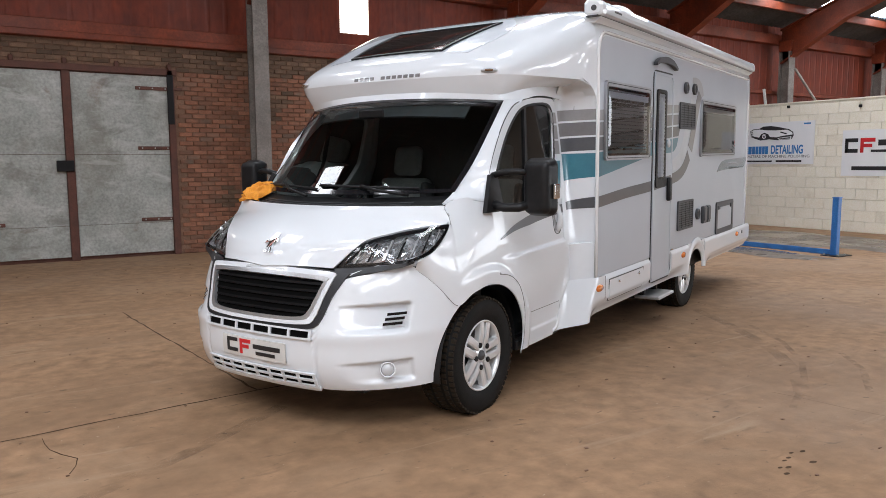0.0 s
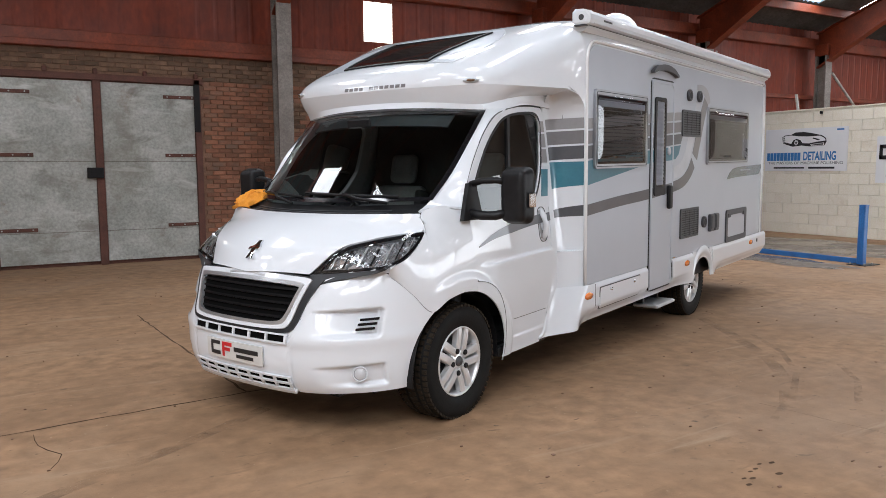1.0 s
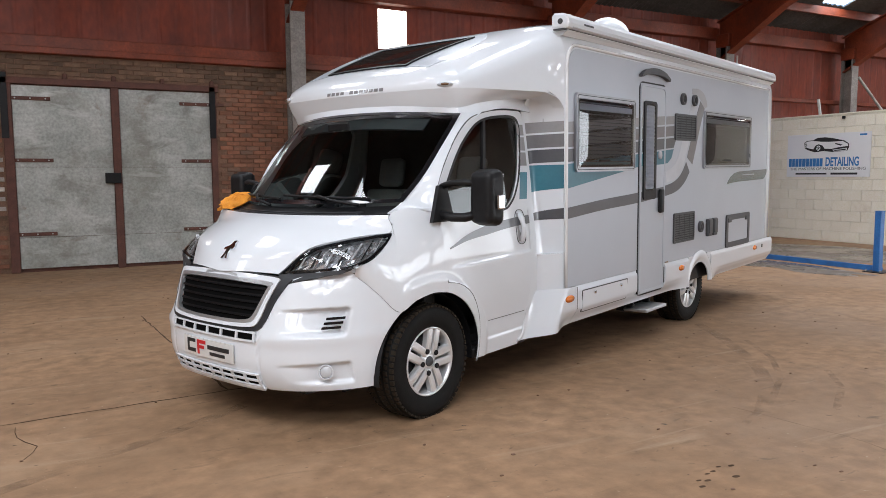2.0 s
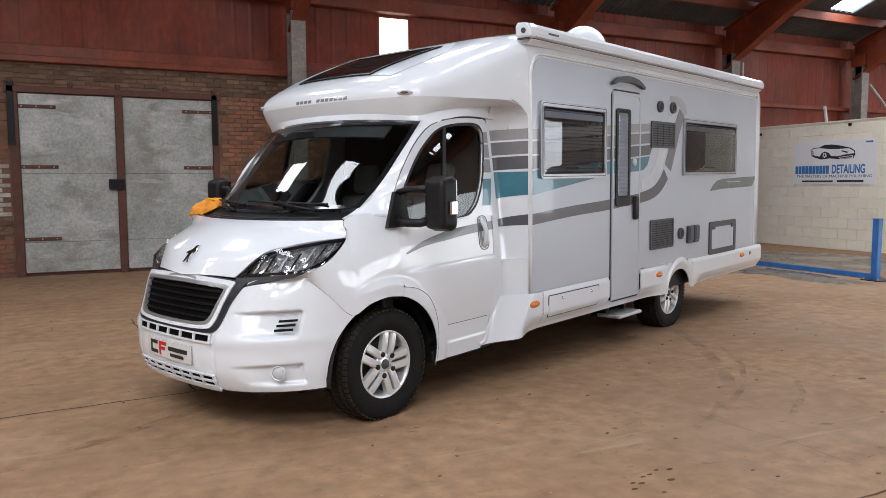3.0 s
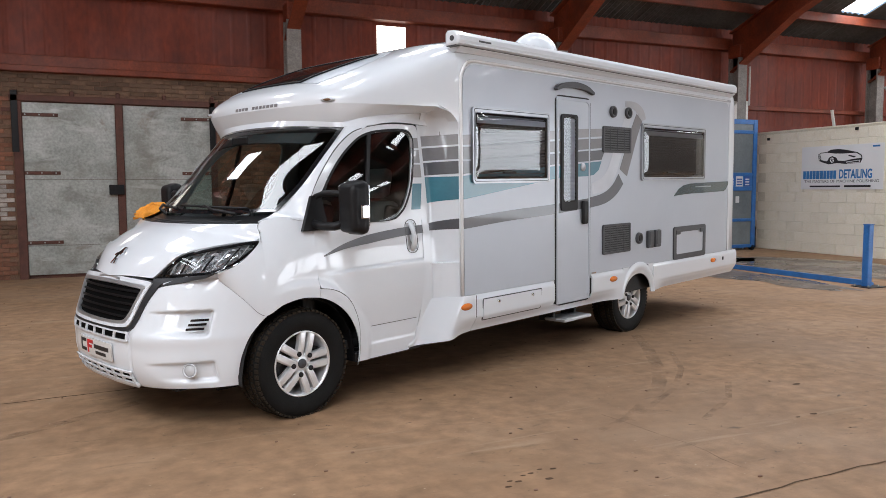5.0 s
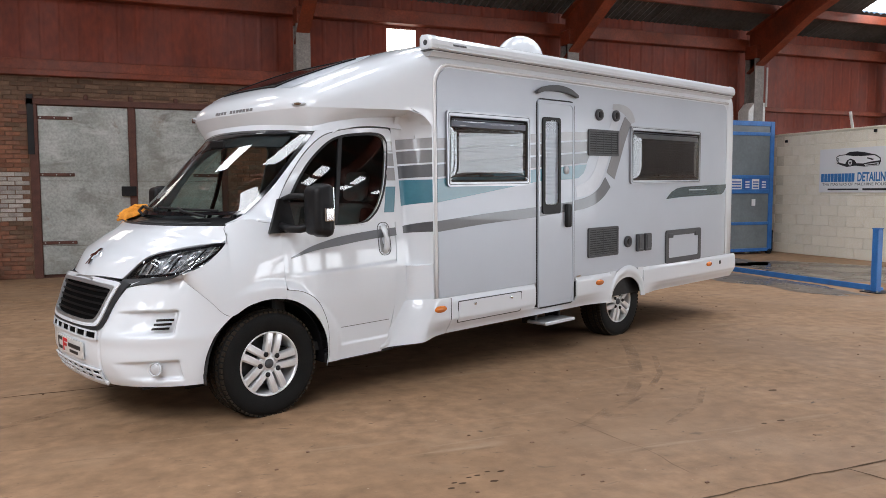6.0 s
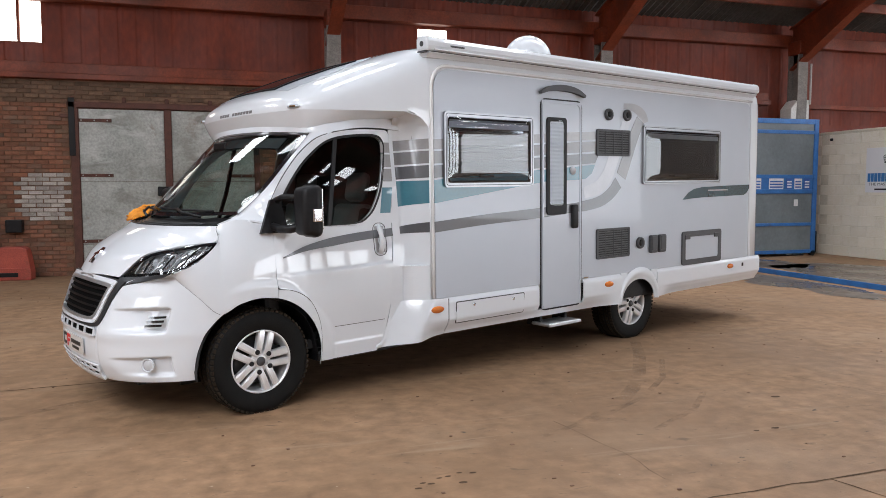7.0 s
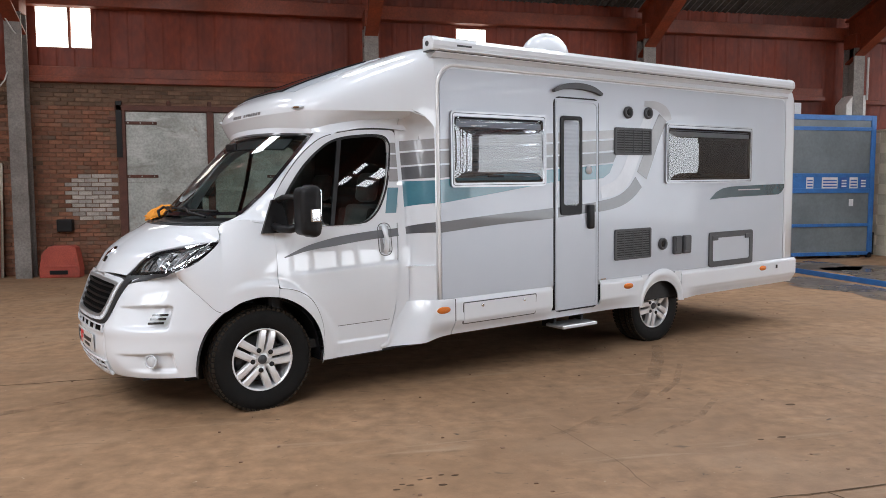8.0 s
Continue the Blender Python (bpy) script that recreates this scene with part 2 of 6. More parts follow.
# saw-cut joints and cracks filled with dirt
def joint(name, pts, w, mm=None, label="dark dirt-filled joint in the concrete floor", category="floor joint"):
    b = bmesh.new()
    rnd = random.Random(len(pts) * 7 + int(abs(pts[0][0]) * 100))
    line = []
    for (xa, ya), (xb, yb) in zip(pts, pts[1:]):
        n = max(2, int(math.hypot(xb - xa, yb - ya) / 0.12))
        line += [(xa + (xb - xa) * i / n, ya + (yb - ya) * i / n) for i in range(n)]
    line.append(pts[-1])
    line = [(x + (.03 if mm is None and w < .012 else .004) * noise.noise(Vector((x * 5, y * 5, 3))), y + (.03 if mm is None and w < .012 else .004) * noise.noise(Vector((x * 5, y * 5, 9)))) for x, y in line]
    prev = None
    for i, (x, y) in enumerate(line):
        j = min(i + 1, len(line) - 1); k = max(j - 1, 0)
        d = Vector((line[j][0] - line[k][0], line[j][1] - line[k][1])).normalized()
        ww, o = (w * rnd.uniform(0.35, 1.15), rnd.uniform(-w, w) * 0.5) if mm is None else (w * rnd.uniform(.9, 1.0), 0.0)
        a = b.verts.new((x - d.y * (ww / 2 + o), y + d.x * (ww / 2 + o), 0.002)); c = b.verts.new((x + d.y * (ww / 2 - o), y - d.x * (ww / 2 - o), 0.002))
        if prev: b.faces.new((prev[0], a, c, prev[1]))
        prev = (a, c)
    return tagged(part(name, b, mm or M_JOINT), label, category, kind="structure")
joint("floor_joint", [(-9, 4.5), (-0.41, 4.58), (1.09, 4.71), (3.0, 4.74)], 0.016)
joint("floor_joint", [(0.83, 8.05), (1.08, 4.72)], 0.018)
joint("floor_joint", [(2.9, 1.36), (4.23, 1.44), (5.2, 1.48), (9.0, 1.62)], 0.016)
joint("floor_joint", [(4.83, 1.46), (4.98, 1.0), (5.1, -2.0)], 0.012)
joint("floor_crack", [(4.0, 1.72), (4.02, 1.97), (3.95, 2.4), (3.87, 2.78)], 0.005)
joint("floor_crack", [(-.14, 3.89), (-.10, 4.1), (-.20, 4.3), (-.21, 4.52)], 0.008)
joint("floor_crack", [(6.6, 2.3), (6.35, 2.9), (6.2, 3.3)], 0.004)
for pts, w in (([(5.74, 4.85), (5.45, 4.3), (5.1, 3.74), (4.8, 3.33), (4.51, 3.02), (4.2, 2.78), (3.96, 2.61)], .11),
               ([(5.55, 4.1), (5.2, 3.55), (4.75, 3.1), (4.26, 2.78), (3.69, 2.51)], .05), ([(5.23, 3.07), (4.91, 2.73), (4.41, 2.42)], .05), ([(-1.2, 3.2), (-.3, 3.45), (.5, 3.9), (1.1, 4.3)], .10)):
    joint("tyre_mark", pts, w, M_SCUFF, "faint curved rubber tyre mark on the floor", "tyre mark")
for x, y, r in ((2.76, 1.96, .020), (2.80, 2.02, .016), (2.84, 2.00, .020), (2.90, 2.06, .015), (2.95, 2.07, .018), (3.02, 2.10, .016), (3.09, 2.08, .020), (3.0, 1.97, .025), (5.15, 2.23, .03), (5.0, 2.22, .02), (5.66, 2.82, .035)):
    b = bmesh.new()
    b.faces.new([b.verts.new((x + r * math.cos(a) * (1 + .4 * noise.noise(Vector((x * 9, y * 9, a)))), y + .55 * r * math.sin(a), .0018)) for a in (2 * math.pi * k / 12 for k in range(12))])
    tagged(part("floor_fleck", b, M_JOINT), "small dark oil fleck on the floor", "fleck", "oil flecks", kind="structure")

# back wall: brick below, red sheet above, with the gate's opening
GX0, GX1, GZ = -0.56, 2.60, 3.0
WALL = thing("wall_north", Matrix(), "old red brick wall under red sheet cladding", "wall", kind="structure")
for a, b_, c, d in ((X0, GX0 - .02, 0, 3.42), (GX1 + .02, 12.9, 0, 3.42), (GX0 - .02, GX1 + .02, GZ + .03, 3.42)):
    part("brick_backing", box(a, b_, 12.885, 13.2, c, d), M_MORTAR, WALL)
part("low_wall", box(12.9, X1, 12.885, 13.2, 0, 3.0), M_REDCLAD, WALL)

def ribbed(x0, x1, z0, z1, y, pitch=0.30, depth=0.008, holes=()):
    """Box-ribbed wall sheet with holes for the clear sheets."""
    b = bmesh.new()
    xs, x = [], x0
    while x < x1:
        xs += [(x, 0), (x + pitch * .70, 0), (x + pitch * .80, -depth), (x + pitch * .9, -depth)]
        x += pitch
    xs.append((x1, 0))
    cuts = sorted({z0, z1, *(h[2] for h in holes), *(h[3] for h in holes)})
    grid = [[b.verts.new((px, y + d, z)) for px, d in xs] for z in cuts]
    for k in range(len(cuts) - 1):
        zc = (cuts[k] + cuts[k + 1]) / 2
        for i in range(len(xs) - 1):
            xc = (xs[i][0] + xs[i + 1][0]) / 2
            if any(h[0] < xc < h[1] and h[2] < zc < h[3] for h in holes): continue
            b.faces.new((grid[k][i], grid[k][i + 1], grid[k + 1][i + 1], grid[k + 1][i]))
    return b
HOLES = ((-1.95, -0.98, 4.04, 4.95), (5.70, 6.32, 3.92, 4.66))
part("cladding", ribbed(X0, 12.9, 3.42, EAVE + .25, 13.0, holes=HOLES), M_REDCLAD, WALL)
part("cladding", ribbed(12.9, X1, 2.9, EAVE + .25, 13.0), M_REDCLAD, WALL)
for h in HOLES:
    part("clear_sheet", ribbed(h[0] - .02, h[1] + .02, h[2] - .02, h[3] + .02, 13.02, pitch=0.075, depth=0.018), M_WALLSHEET, WALL, "bright translucent daylight sheet")
part("window_mullion", box(-1.36, -1.32, 12.95, 13.01, 4.04, 4.95), M_REDSTEEL, WALL)
part("cladding_rail", box(X0, 13.9, 12.72, 12.96, 3.40, 3.50, .01), M_REDSTEEL, WALL, "red oxide steel rail")
part("cladding_rail", box(X0, 13.9, 12.80, 12.96, 3.50, 3.68, .01), M_REDSTEEL, WALL)
part("cladding_rail", box(14.6, X1, 12.84, 12.97, 3.36, 3.46, .01), M_REDSTEEL, WALL)
part("eaves_beam", box(X0, X1, 12.74, 12.96, 4.72, 4.98, .01), M_REDSTEEL, WALL)

# unseen west glazing, added to light the left floor and the motorhome's front
WEST = thing("wall_west", Matrix(), "plain rendered end wall, unseen, with a glazing strip added for fill light", "wall", kind="structure")
for bx in ((Y0, Y1 + .3, 0, 3.3), (Y0, Y1 + .3, 4.9, 9.6), (Y0, -6.5, 3.3, 4.9), (-1.0, Y1 + .3, 3.3, 4.9), (-4.0, -3.7, 3.3, 4.9)):
    part("wall_panel", box(X0 - .3, X0, *bx), M_WALLPLAIN, WEST)
tagged(part("backdrop", box(X0 - .5, X0 - .45, -6.7, -.8, 3.1, 5.1), M_FILLGLAZE), "glow added behind the unseen glazing strip", "backdrop", kind="structure")
EAST = thing("wall_east", Matrix(), "plain rendered end wall with a wide open doorway", "wall", kind="structure")
for bx in ((Y0, Y1 + .3, 4.9, 9.6), (Y0, -13.5, 0, 4.9), (-1.4, Y1 + .3, 0, 4.9)):
    part("wall_panel", box(X1, X1 + .3, *bx), M_WALLPLAIN, EAST)
tagged(part("backdrop", box(X1 + .45, X1 + .5, -13.7, -1.2, -.1, 5.1), M_YARD), "bright overcast sky outside the wide doorway", "backdrop", kind="structure")
# south wall, unseen: its wide bright bay is sized to light the motorhome's side
SD = (15.0, 33.0, 4.9)
SOUTH = thing("wall_south", Matrix(), "plain rendered wall, unseen, with a long glazing bay sized for side light", "wall", kind="structure")
for bx in (*((x_, x_ + .35, Y0 - .3, Y0, 0, SD[2]) for x_ in (21.5, 26.5)), (X0, SD[0], Y0 - .3, Y0, 0, EAVE + .2), (SD[1], X1, Y0 - .3, Y0, 0, EAVE + .2), (SD[0], SD[1], Y0 - .3, Y0, SD[2], EAVE + .2), (SD[0], SD[1], Y0 - .3, Y0, 0, .6)):
    part("wall_panel", box(*bx), M_WALLPLAIN, SOUTH)
tagged(part("backdrop", box(SD[0] - .2, SD[1] + .2, Y0 - .5, Y0 - .45, .5, SD[2] + .2), M_FILLGLAZE), "glow behind the unseen glazing bay, sized for side light", "backdrop", kind="structure")

# roof: cement sheets between rooflights, on red purlins and rafters
LIGHTS = []
for k in range(21):
    xc = X0 + 1.60 + 2.02 * k
    # the two south rows are unseen, made wide to brighten the left floor
    for ya, yb, w_ in ((8.29, 9.40, .52), (4.54, 5.65, .52), (-4.2, -1.9, .85), (-8.6, -6.3, .85)):
        if min(abs(xc - c) for c in COLS) < .45 or (ya < 0 and xc > 2.5) or (ya > 0 and (-4.5 < xc < -2.2 or -.2 < xc < 1.6)): continue
        # widened here to throw more light on the partition
        w_ += .45 if 7 < xc < 15 and ya > 0 else 0
        LIGHTS.append((xc - w_, xc + w_, ya, yb))
for xc in (20.6, 22.9, 25.2, 27.5, 30.2, 32.4):
    LIGHTS += [(xc - .55, xc + .55, -5.9, -3.9), (xc - .55, xc + .55, -10.4, -8.4)]
# two unseen rooflights added to brighten the floor on the left
LIGHTS += [(xc - .75, xc + .75, .4, 2.7) for xc in (-6.5, -4.3)]
for xc in (17.35, 19.9, 22.4): LIGHTS.append((xc - .45, xc + .45, 10.6, 11.9))
def roofing():
    b = bmesh.new()
    xs = sorted({X0 - .3, X1 + .3, *(v for q in LIGHTS for v in q[:2])})
    ys = sorted({Y0 - .3, RIDGE_Y, Y1 + .3, *(v for q in LIGHTS for v in q[2:])})
    for i in range(len(xs) - 1):
        for j in range(len(ys) - 1):
            xc, yc = (xs[i] + xs[i + 1]) / 2, (ys[j] + ys[j + 1]) / 2
            if any(q[0] < xc < q[1] and q[2] < yc < q[3] for q in LIGHTS): continue
            n = max(1, int((xs[i + 1] - xs[i]) / 0.147)) * 2
            rows = [[b.verts.new((xs[i] + (xs[i + 1] - xs[i]) * k / n, y, roof_z(y) + .30 + (0.025 if k % 2 else -0.025))) for k in range(n + 1)] for y in (ys[j], ys[j + 1])]
            for k in range(n): b.faces.new((rows[0][k], rows[0][k + 1], rows[1][k + 1], rows[1][k]))
    return b
tagged(part("ceiling", roofing(), M_ROOF), "dark corrugated cement sheet roof", "roof", kind="structure")
for q in LIGHTS:
    b = bmesh.new()
    b.faces.new([b.verts.new((x, y, roof_z(y) + .33)) for x, y in ((q[0], q[2]), (q[1], q[2]), (q[1], q[3]), (q[0], q[3]))])
    tagged(part("rooflight", b, M_ROOFLIGHT), "bright translucent rooflight sheet in the roof, some unseen ones added for light", "rooflight", "rooflights", kind="structure")
y = Y1 - 0.9
while y > Y0:
    z = roof_z(y) + .17
    tagged(part("purlin", box(X0, X1, y - .035, y + .035, z - .10, z + .10, .006), M_REDSTEEL), "red oxide purlin under the roof sheets", "purlin", "purlins", kind="structure")
    y -= 1.25
def rafter(xc):
    t = thing("roof_frame", pose(xc, 0, 0), "red oxide steel portal frame on a grey column", "roof frame", "portal frames", "structure")
    z0 = 4.50
    part("column", steel(.26, .32, .03, .035, z0), M_COLUMN, t, m=None).matrix_local = pose(0, 12.55, 0)
    for ya, yb in ((12.72, RIDGE_Y), (Y0 + .1, RIDGE_Y)):
        za, zb = roof_z(ya), roof_z(yb)
        lo = .52
        for nm, w, top, bot in (("rafter_web", .03, 0.06, -lo), ("rafter_flange", .24, -lo, -lo - .035), ("rafter_flange", .24, 0.06, 0.03)):
            s = 1 if ya > yb else -1
            haunch = [(ya, za + bot - (0.35 if bot < 0 else 0)), (ya - s * 1.8, roof_z(ya - s * 1.8) + bot), (yb, zb + bot), (yb, zb + top), (ya - s * 1.8, roof_z(ya - s * 1.8) + top), (ya, za + top - (0.35 if top < 0 else 0))]
            part(nm, prism(haunch, w, "x", -w / 2), M_REDSTEEL, t)
    part("knee_plate", box(-.125, .125, 12.36, 12.74, 4.50, 4.80, .01), M_REDSTEEL, t)
    part("column", steel(.26, .32, .03, .035, 4.4), M_COLUMN, t).matrix_local = pose(0, Y0 + .3, 0)
    return t
for xc in COLS: rafter(xc)

# white block partition on the east side
PX = 15.3
PART = thing("wall_east_partition", Matrix(), "cream painted blockwork partition wall with rough joints", "wall", kind="structure")
part("block_backing", box(PX + .012, PX + .2, 5.2, 12.875, 0, 2.80), M_BLOCKJOINT, PART)

# ---- motorhome: x runs back from the front axle, y to the far side, z up ----
VAN = pose(1.716, 4.432, 0.0, 0, -0.75, 22.89)
M_WHITE = mat("white_gloss_paint", (0.745, 0.775, 0.81), (0.73, 0.76, 0.795), 2, 0.3, coat=1.0, fine=0.0, spec=0.2)
M_SILVER = mat("silver_metallic_paint", (0.485, 0.517, 0.567), (0.465, 0.497, 0.547), 2, 0.38, metal=0.2, coat=0.3, fine=0.0)
M_BORDER = mat("white_bead", (0.80, 0.80, 0.80), None, 2, 0.2, coat=0.6, fine=0.0)
M_BLACK = mat("black_textured_plastic", (0.009, 0.009, 0.010), (0.013, 0.013, 0.014), 20, 0.42, bump=0.08, bscale=300, fine=0.1, spec=0.25)
M_GLOSSBLACK = mat("gloss_black", (0.010, 0.010, 0.012), None, 5, 0.12, coat=0.6, fine=0.0)
M_GREYPLASTIC = mat("grey_plastic", (0.055, 0.057, 0.062), (0.045, 0.046, 0.051), 10, 0.45, fine=0.1)
M_BAND = mat("dark_grey_trim", (0.017, 0.018, 0.021), None, 8, 0.42, fine=0.05)
M_VOID = mat("deep_black_opening", (0.004, 0.004, 0.004), None, 5, 0.9, fine=0.0, spec=0.05)
M_SLAT = mat("satin_black_slat", (0.007, 0.007, 0.008), None, 5, 0.34, fine=0.0, spec=0.2)
M_FOG = mat("fog_lamp_glass", (0.55, 0.56, 0.58), (0.48, 0.49, 0.51), 20, 0.12, fine=0.0, coat=0.5)
M_TYRE = mat("black_rubber", (0.007, 0.007, 0.007), (0.010, 0.0095, 0.009), 12, 0.6, bump=0.1, bscale=120, spec=0.14)
M_TREAD = mat("dusty_rubber_tread", (0.020, 0.015, 0.010), (0.032, 0.023, 0.015), 8, 0.85, bump=0.1, spec=0.2)
M_ALLOY = mat("silver_alloy", (0.78, 0.79, 0.80), (0.72, 0.73, 0.74), 6, 0.3, metal=0.5, fine=0.05)
M_CHROME = mat("chrome", (0.85, 0.86, 0.88), None, 4, 0.08, metal=1.0, fine=0.0)
M_LAMPSILVER = mat("lamp_silver", (0.82, 0.83, 0.85), (0.60, 0.61, 0.63), 22, 0.10, metal=0.75, fine=0.0)
M_LAMPBRIGHT = mat("lamp_bright", (0.82, 0.83, 0.85), (0.70, 0.71, 0.73), 30, 0.15, metal=0.45, fine=0.0)
M_ALU = mat("brushed_aluminium", (0.60, 0.61, 0.62), (0.54, 0.55, 0.56), 8, 0.3, metal=0.8, fine=0.1)
M_FRAME = mat("satin_aluminium", (0.42, 0.43, 0.45), (0.36, 0.37, 0.39), 8, 0.34, metal=0.9, fine=0.05)
M_TEAL = mat("teal_decal", (0.055, 0.20, 0.26), (0.045, 0.17, 0.23), 3, 0.28, coat=0.6, fine=0.05)
M_DARKDECAL = mat("dark_grey_decal", (0.095, 0.098, 0.108), (0.08, 0.083, 0.092), 3, 0.3, coat=0.6, fine=0.05)
M_MIDDECAL = mat("mid_grey_decal", (0.19, 0.185, 0.19), (0.165, 0.16, 0.165), 3, 0.3, coat=0.6, fine=0.05)
M_LIGHTDECAL = mat("light_grey_decal", (0.30, 0.295, 0.30), (0.27, 0.265, 0.27), 3, 0.3, coat=0.6, fine=0.05)
M_PALEDECAL = mat("pale_silver_decal", (0.58, 0.60, 0.64), None, 3, 0.35, metal=0.2, coat=0.3, fine=0.03)
M_FADEDECAL = mat("faded_grey_decal", (0.42, 0.42, 0.44), None, 3, 0.3, coat=0.6, fine=0.03)
M_ORANGE = mat("amber_lens", (0.75, 0.20, 0.03), None, 6, 0.15, coat=0.5, fine=0.0)
M_LAMPLENS = mat("smoky_brown_lens", (0.16, 0.09, 0.05), None, 6, 0.15, coat=0.5, fine=0.0)
M_SEAT = mat("grey_seat_cloth", (0.20, 0.21, 0.215), (0.16, 0.17, 0.175), 8, 0.9, bump=0.2, bscale=200)
M_DARKCLOTH = mat("charcoal_cloth", (0.03, 0.03, 0.033), (0.04, 0.04, 0.042), 8, 0.9)
M_DASH = mat("charcoal_dash", (0.022, 0.023, 0.025), (0.03, 0.031, 0.033), 9, 0.6, bump=0.1, bscale=250)
M_BLIND = mat("silver_foil_pleated_blind", (0.88, 0.89, 0.91), (0.80, 0.81, 0.83), 5, 0.10, metal=1.0, fine=0.05)
# darker, rougher tone of the pleated blind, used in the rear window
M_DARKBLIND = mat("darker_pleated_blind", (0.36, 0.365, 0.375), (0.27, 0.275, 0.285), 5, 0.20, metal=0.9, fine=0.1)
M_PALEBLIND = mat("pale_pleated_blind", (0.66, 0.71, 0.80), (0.60, 0.65, 0.74), 5, 0.5, fine=0.1)
M_CLOTH = mat("orange_microfibre", (0.80, 0.32, 0.035), (0.68, 0.25, 0.025), 14, 0.95, bump=0.4, bscale=260)
M_PLATE = mat("white_plate", (0.72, 0.72, 0.70), None, 5, 0.25, coat=0.4, fine=0.03)
M_INK = mat("black_print", (0.02, 0.02, 0.022), None, 5, 0.5, fine=0.0)
M_REDINK = mat("red_print", (0.62, 0.02, 0.025), None, 5, 0.5, fine=0.0)
G_SCREEN = glass("windscreen_glass", (0.88, 0.95, 0.92), 0.0, 0.95, 1.6)
G_SIDE = glass("door_glass", (0.80, 0.92, 0.88), 0.0, 0.62, 1.6)
G_ACRYL = glass("smoked_acrylic", (0.93, 0.94, 0.96), 0.0, 1.0, 1.8)
G_LENS = glass("clear_lens", (1, 1, 1), 0.0, 0.92)


def spl(*knots):
    """A smooth curve through (x, value) knots; values may be tuples."""
    xs = [k[0] for k in knots]
    one = not isinstance(knots[0][1], (tuple, list, Vector))
    vs = [(k[1],) if one else tuple(k[1]) for k in knots]
    n, dim = len(xs), len(vs[0])
    tan = [[(vs[min(i + 1, n - 1)][c] - vs[max(i - 1, 0)][c]) / (xs[min(i + 1, n - 1)] - xs[max(i - 1, 0)]) for c in range(dim)] for i in range(n)]
    def f(x):
        x = min(max(x, xs[0]), xs[-1])
        i = 0
        while i < n - 2 and x > xs[i + 1]: i += 1
        h = xs[i + 1] - xs[i]
        t = (x - xs[i]) / h
        t2, t3 = t * t, t * t * t
        a, b_, c_, d_ = 2 * t3 - 3 * t2 + 1, (t3 - 2 * t2 + t) * h, -2 * t3 + 3 * t2, (t3 - t2) * h
        v = [a * vs[i][c] + b_ * tan[i][c] + c_ * vs[i + 1][c] + d_ * tan[i + 1][c] for c in range(dim)]
        return v[0] if one else Vector(v)
    return f


def path3(*pts):
    """A smooth curve through points, from 0 to 1 by their number."""
    return spl(*[(i / (len(pts) - 1), p) for i, p in enumerate(pts)])


def outward(p):
    return Vector((min(p.x - 0.6, 0.0), p.y, (p.z - 1.0) * 0.7))


def sheet(fn, nu, nv, th=0.004, lift=0.0, side=None, bm=None):
    """A slab over fn(u, v), u and v from 0 to 1: skin, back and rims, each with edges of its own."""
    b = bm or bmesh.new()
    P = [[Vector(fn(i / nu, j / nv)) for j in range(nv + 1)] for i in range(nu + 1)]
    N = []
    for i in range(nu + 1):
        row = []
        for j in range(nv + 1):
            du = P[min(i + 1, nu)][j] - P[max(i - 1, 0)][j]
            dv = P[i][min(j + 1, nv)] - P[i][max(j - 1, 0)]
            nn = du.cross(dv)
            if nn.length < 1e-9: nn = outward(P[i][j])
            nn.normalize()
            if nn.dot(side if side is not None else outward(P[i][j])) < 0: nn = -nn
            row.append(nn)
        N.append(row)
    A = [[b.verts.new(P[i][j] + N[i][j] * lift) for j in range(nv + 1)] for i in range(nu + 1)]
    for i in range(nu):
        for j in range(nv): b.faces.new((A[i][j], A[i + 1][j], A[i + 1][j + 1], A[i][j + 1]))
    if th:
        B = [[b.verts.new(P[i][j] + N[i][j] * (lift - th)) for j in range(nv + 1)] for i in range(nu + 1)]
        for i in range(nu):
            for j in range(nv): b.faces.new((B[i][j], B[i][j + 1], B[i + 1][j + 1], B[i + 1][j]))
        edge = [(i, 0) for i in range(nu)] + [(nu, j) for j in range(nv)] + [(i, nv) for i in range(nu, 0, -1)] + [(0, j) for j in range(nv, 0, -1)]
        rim = [(b.verts.new(A[i][j].co), b.verts.new(B[i][j].co)) for i, j in edge]
        for k in range(len(rim)):
            (a, c), (d, e) = rim[k], rim[(k + 1) % len(rim)]
            b.faces.new((a, d, e, c))
    return b


FAR = 0.962     # the far side stands this much nearer the middle line
def flip(fn):
    def g(u, v):
        p = Vector(fn(u, v)); p.y = -p.y * (FAR - (.022 + .058 * (abs(p.y) < .99)) * min(1, max(0, (p.z - 1.24) / .25)))
        return p
    return g


def between(lo, hi, bulge=0.0, way=(0, -1, 0)):
    """A surface between two curves, bowed outwards."""
    w = Vector(way)
    def f(u, v):
        return lo(u).lerp(hi(u), v) + w * (bulge * 4 * v * (1 - v))
    return f


def ring(outer, inner, put, th=0.02, lift=0.0, n=4):
    """A flat frame between two loops with as many points, laid on the surface put(a, b)."""
    k = len(outer)
    def f(u, v):
        t = u * k
        i = int(min(t, k - 1e-6)); t -= i
        o = [outer[i][c] + (outer[(i + 1) % k][c] - outer[i][c]) * t for c in (0, 1)]
        q = [inner[i][c] + (inner[(i + 1) % k][c] - inner[i][c]) * t for c in (0, 1)]
        return put(o[0] + (q[0] - o[0]) * v, o[1] + (q[1] - o[1]) * v)
    return sheet(f, k * n, 2, th, lift)


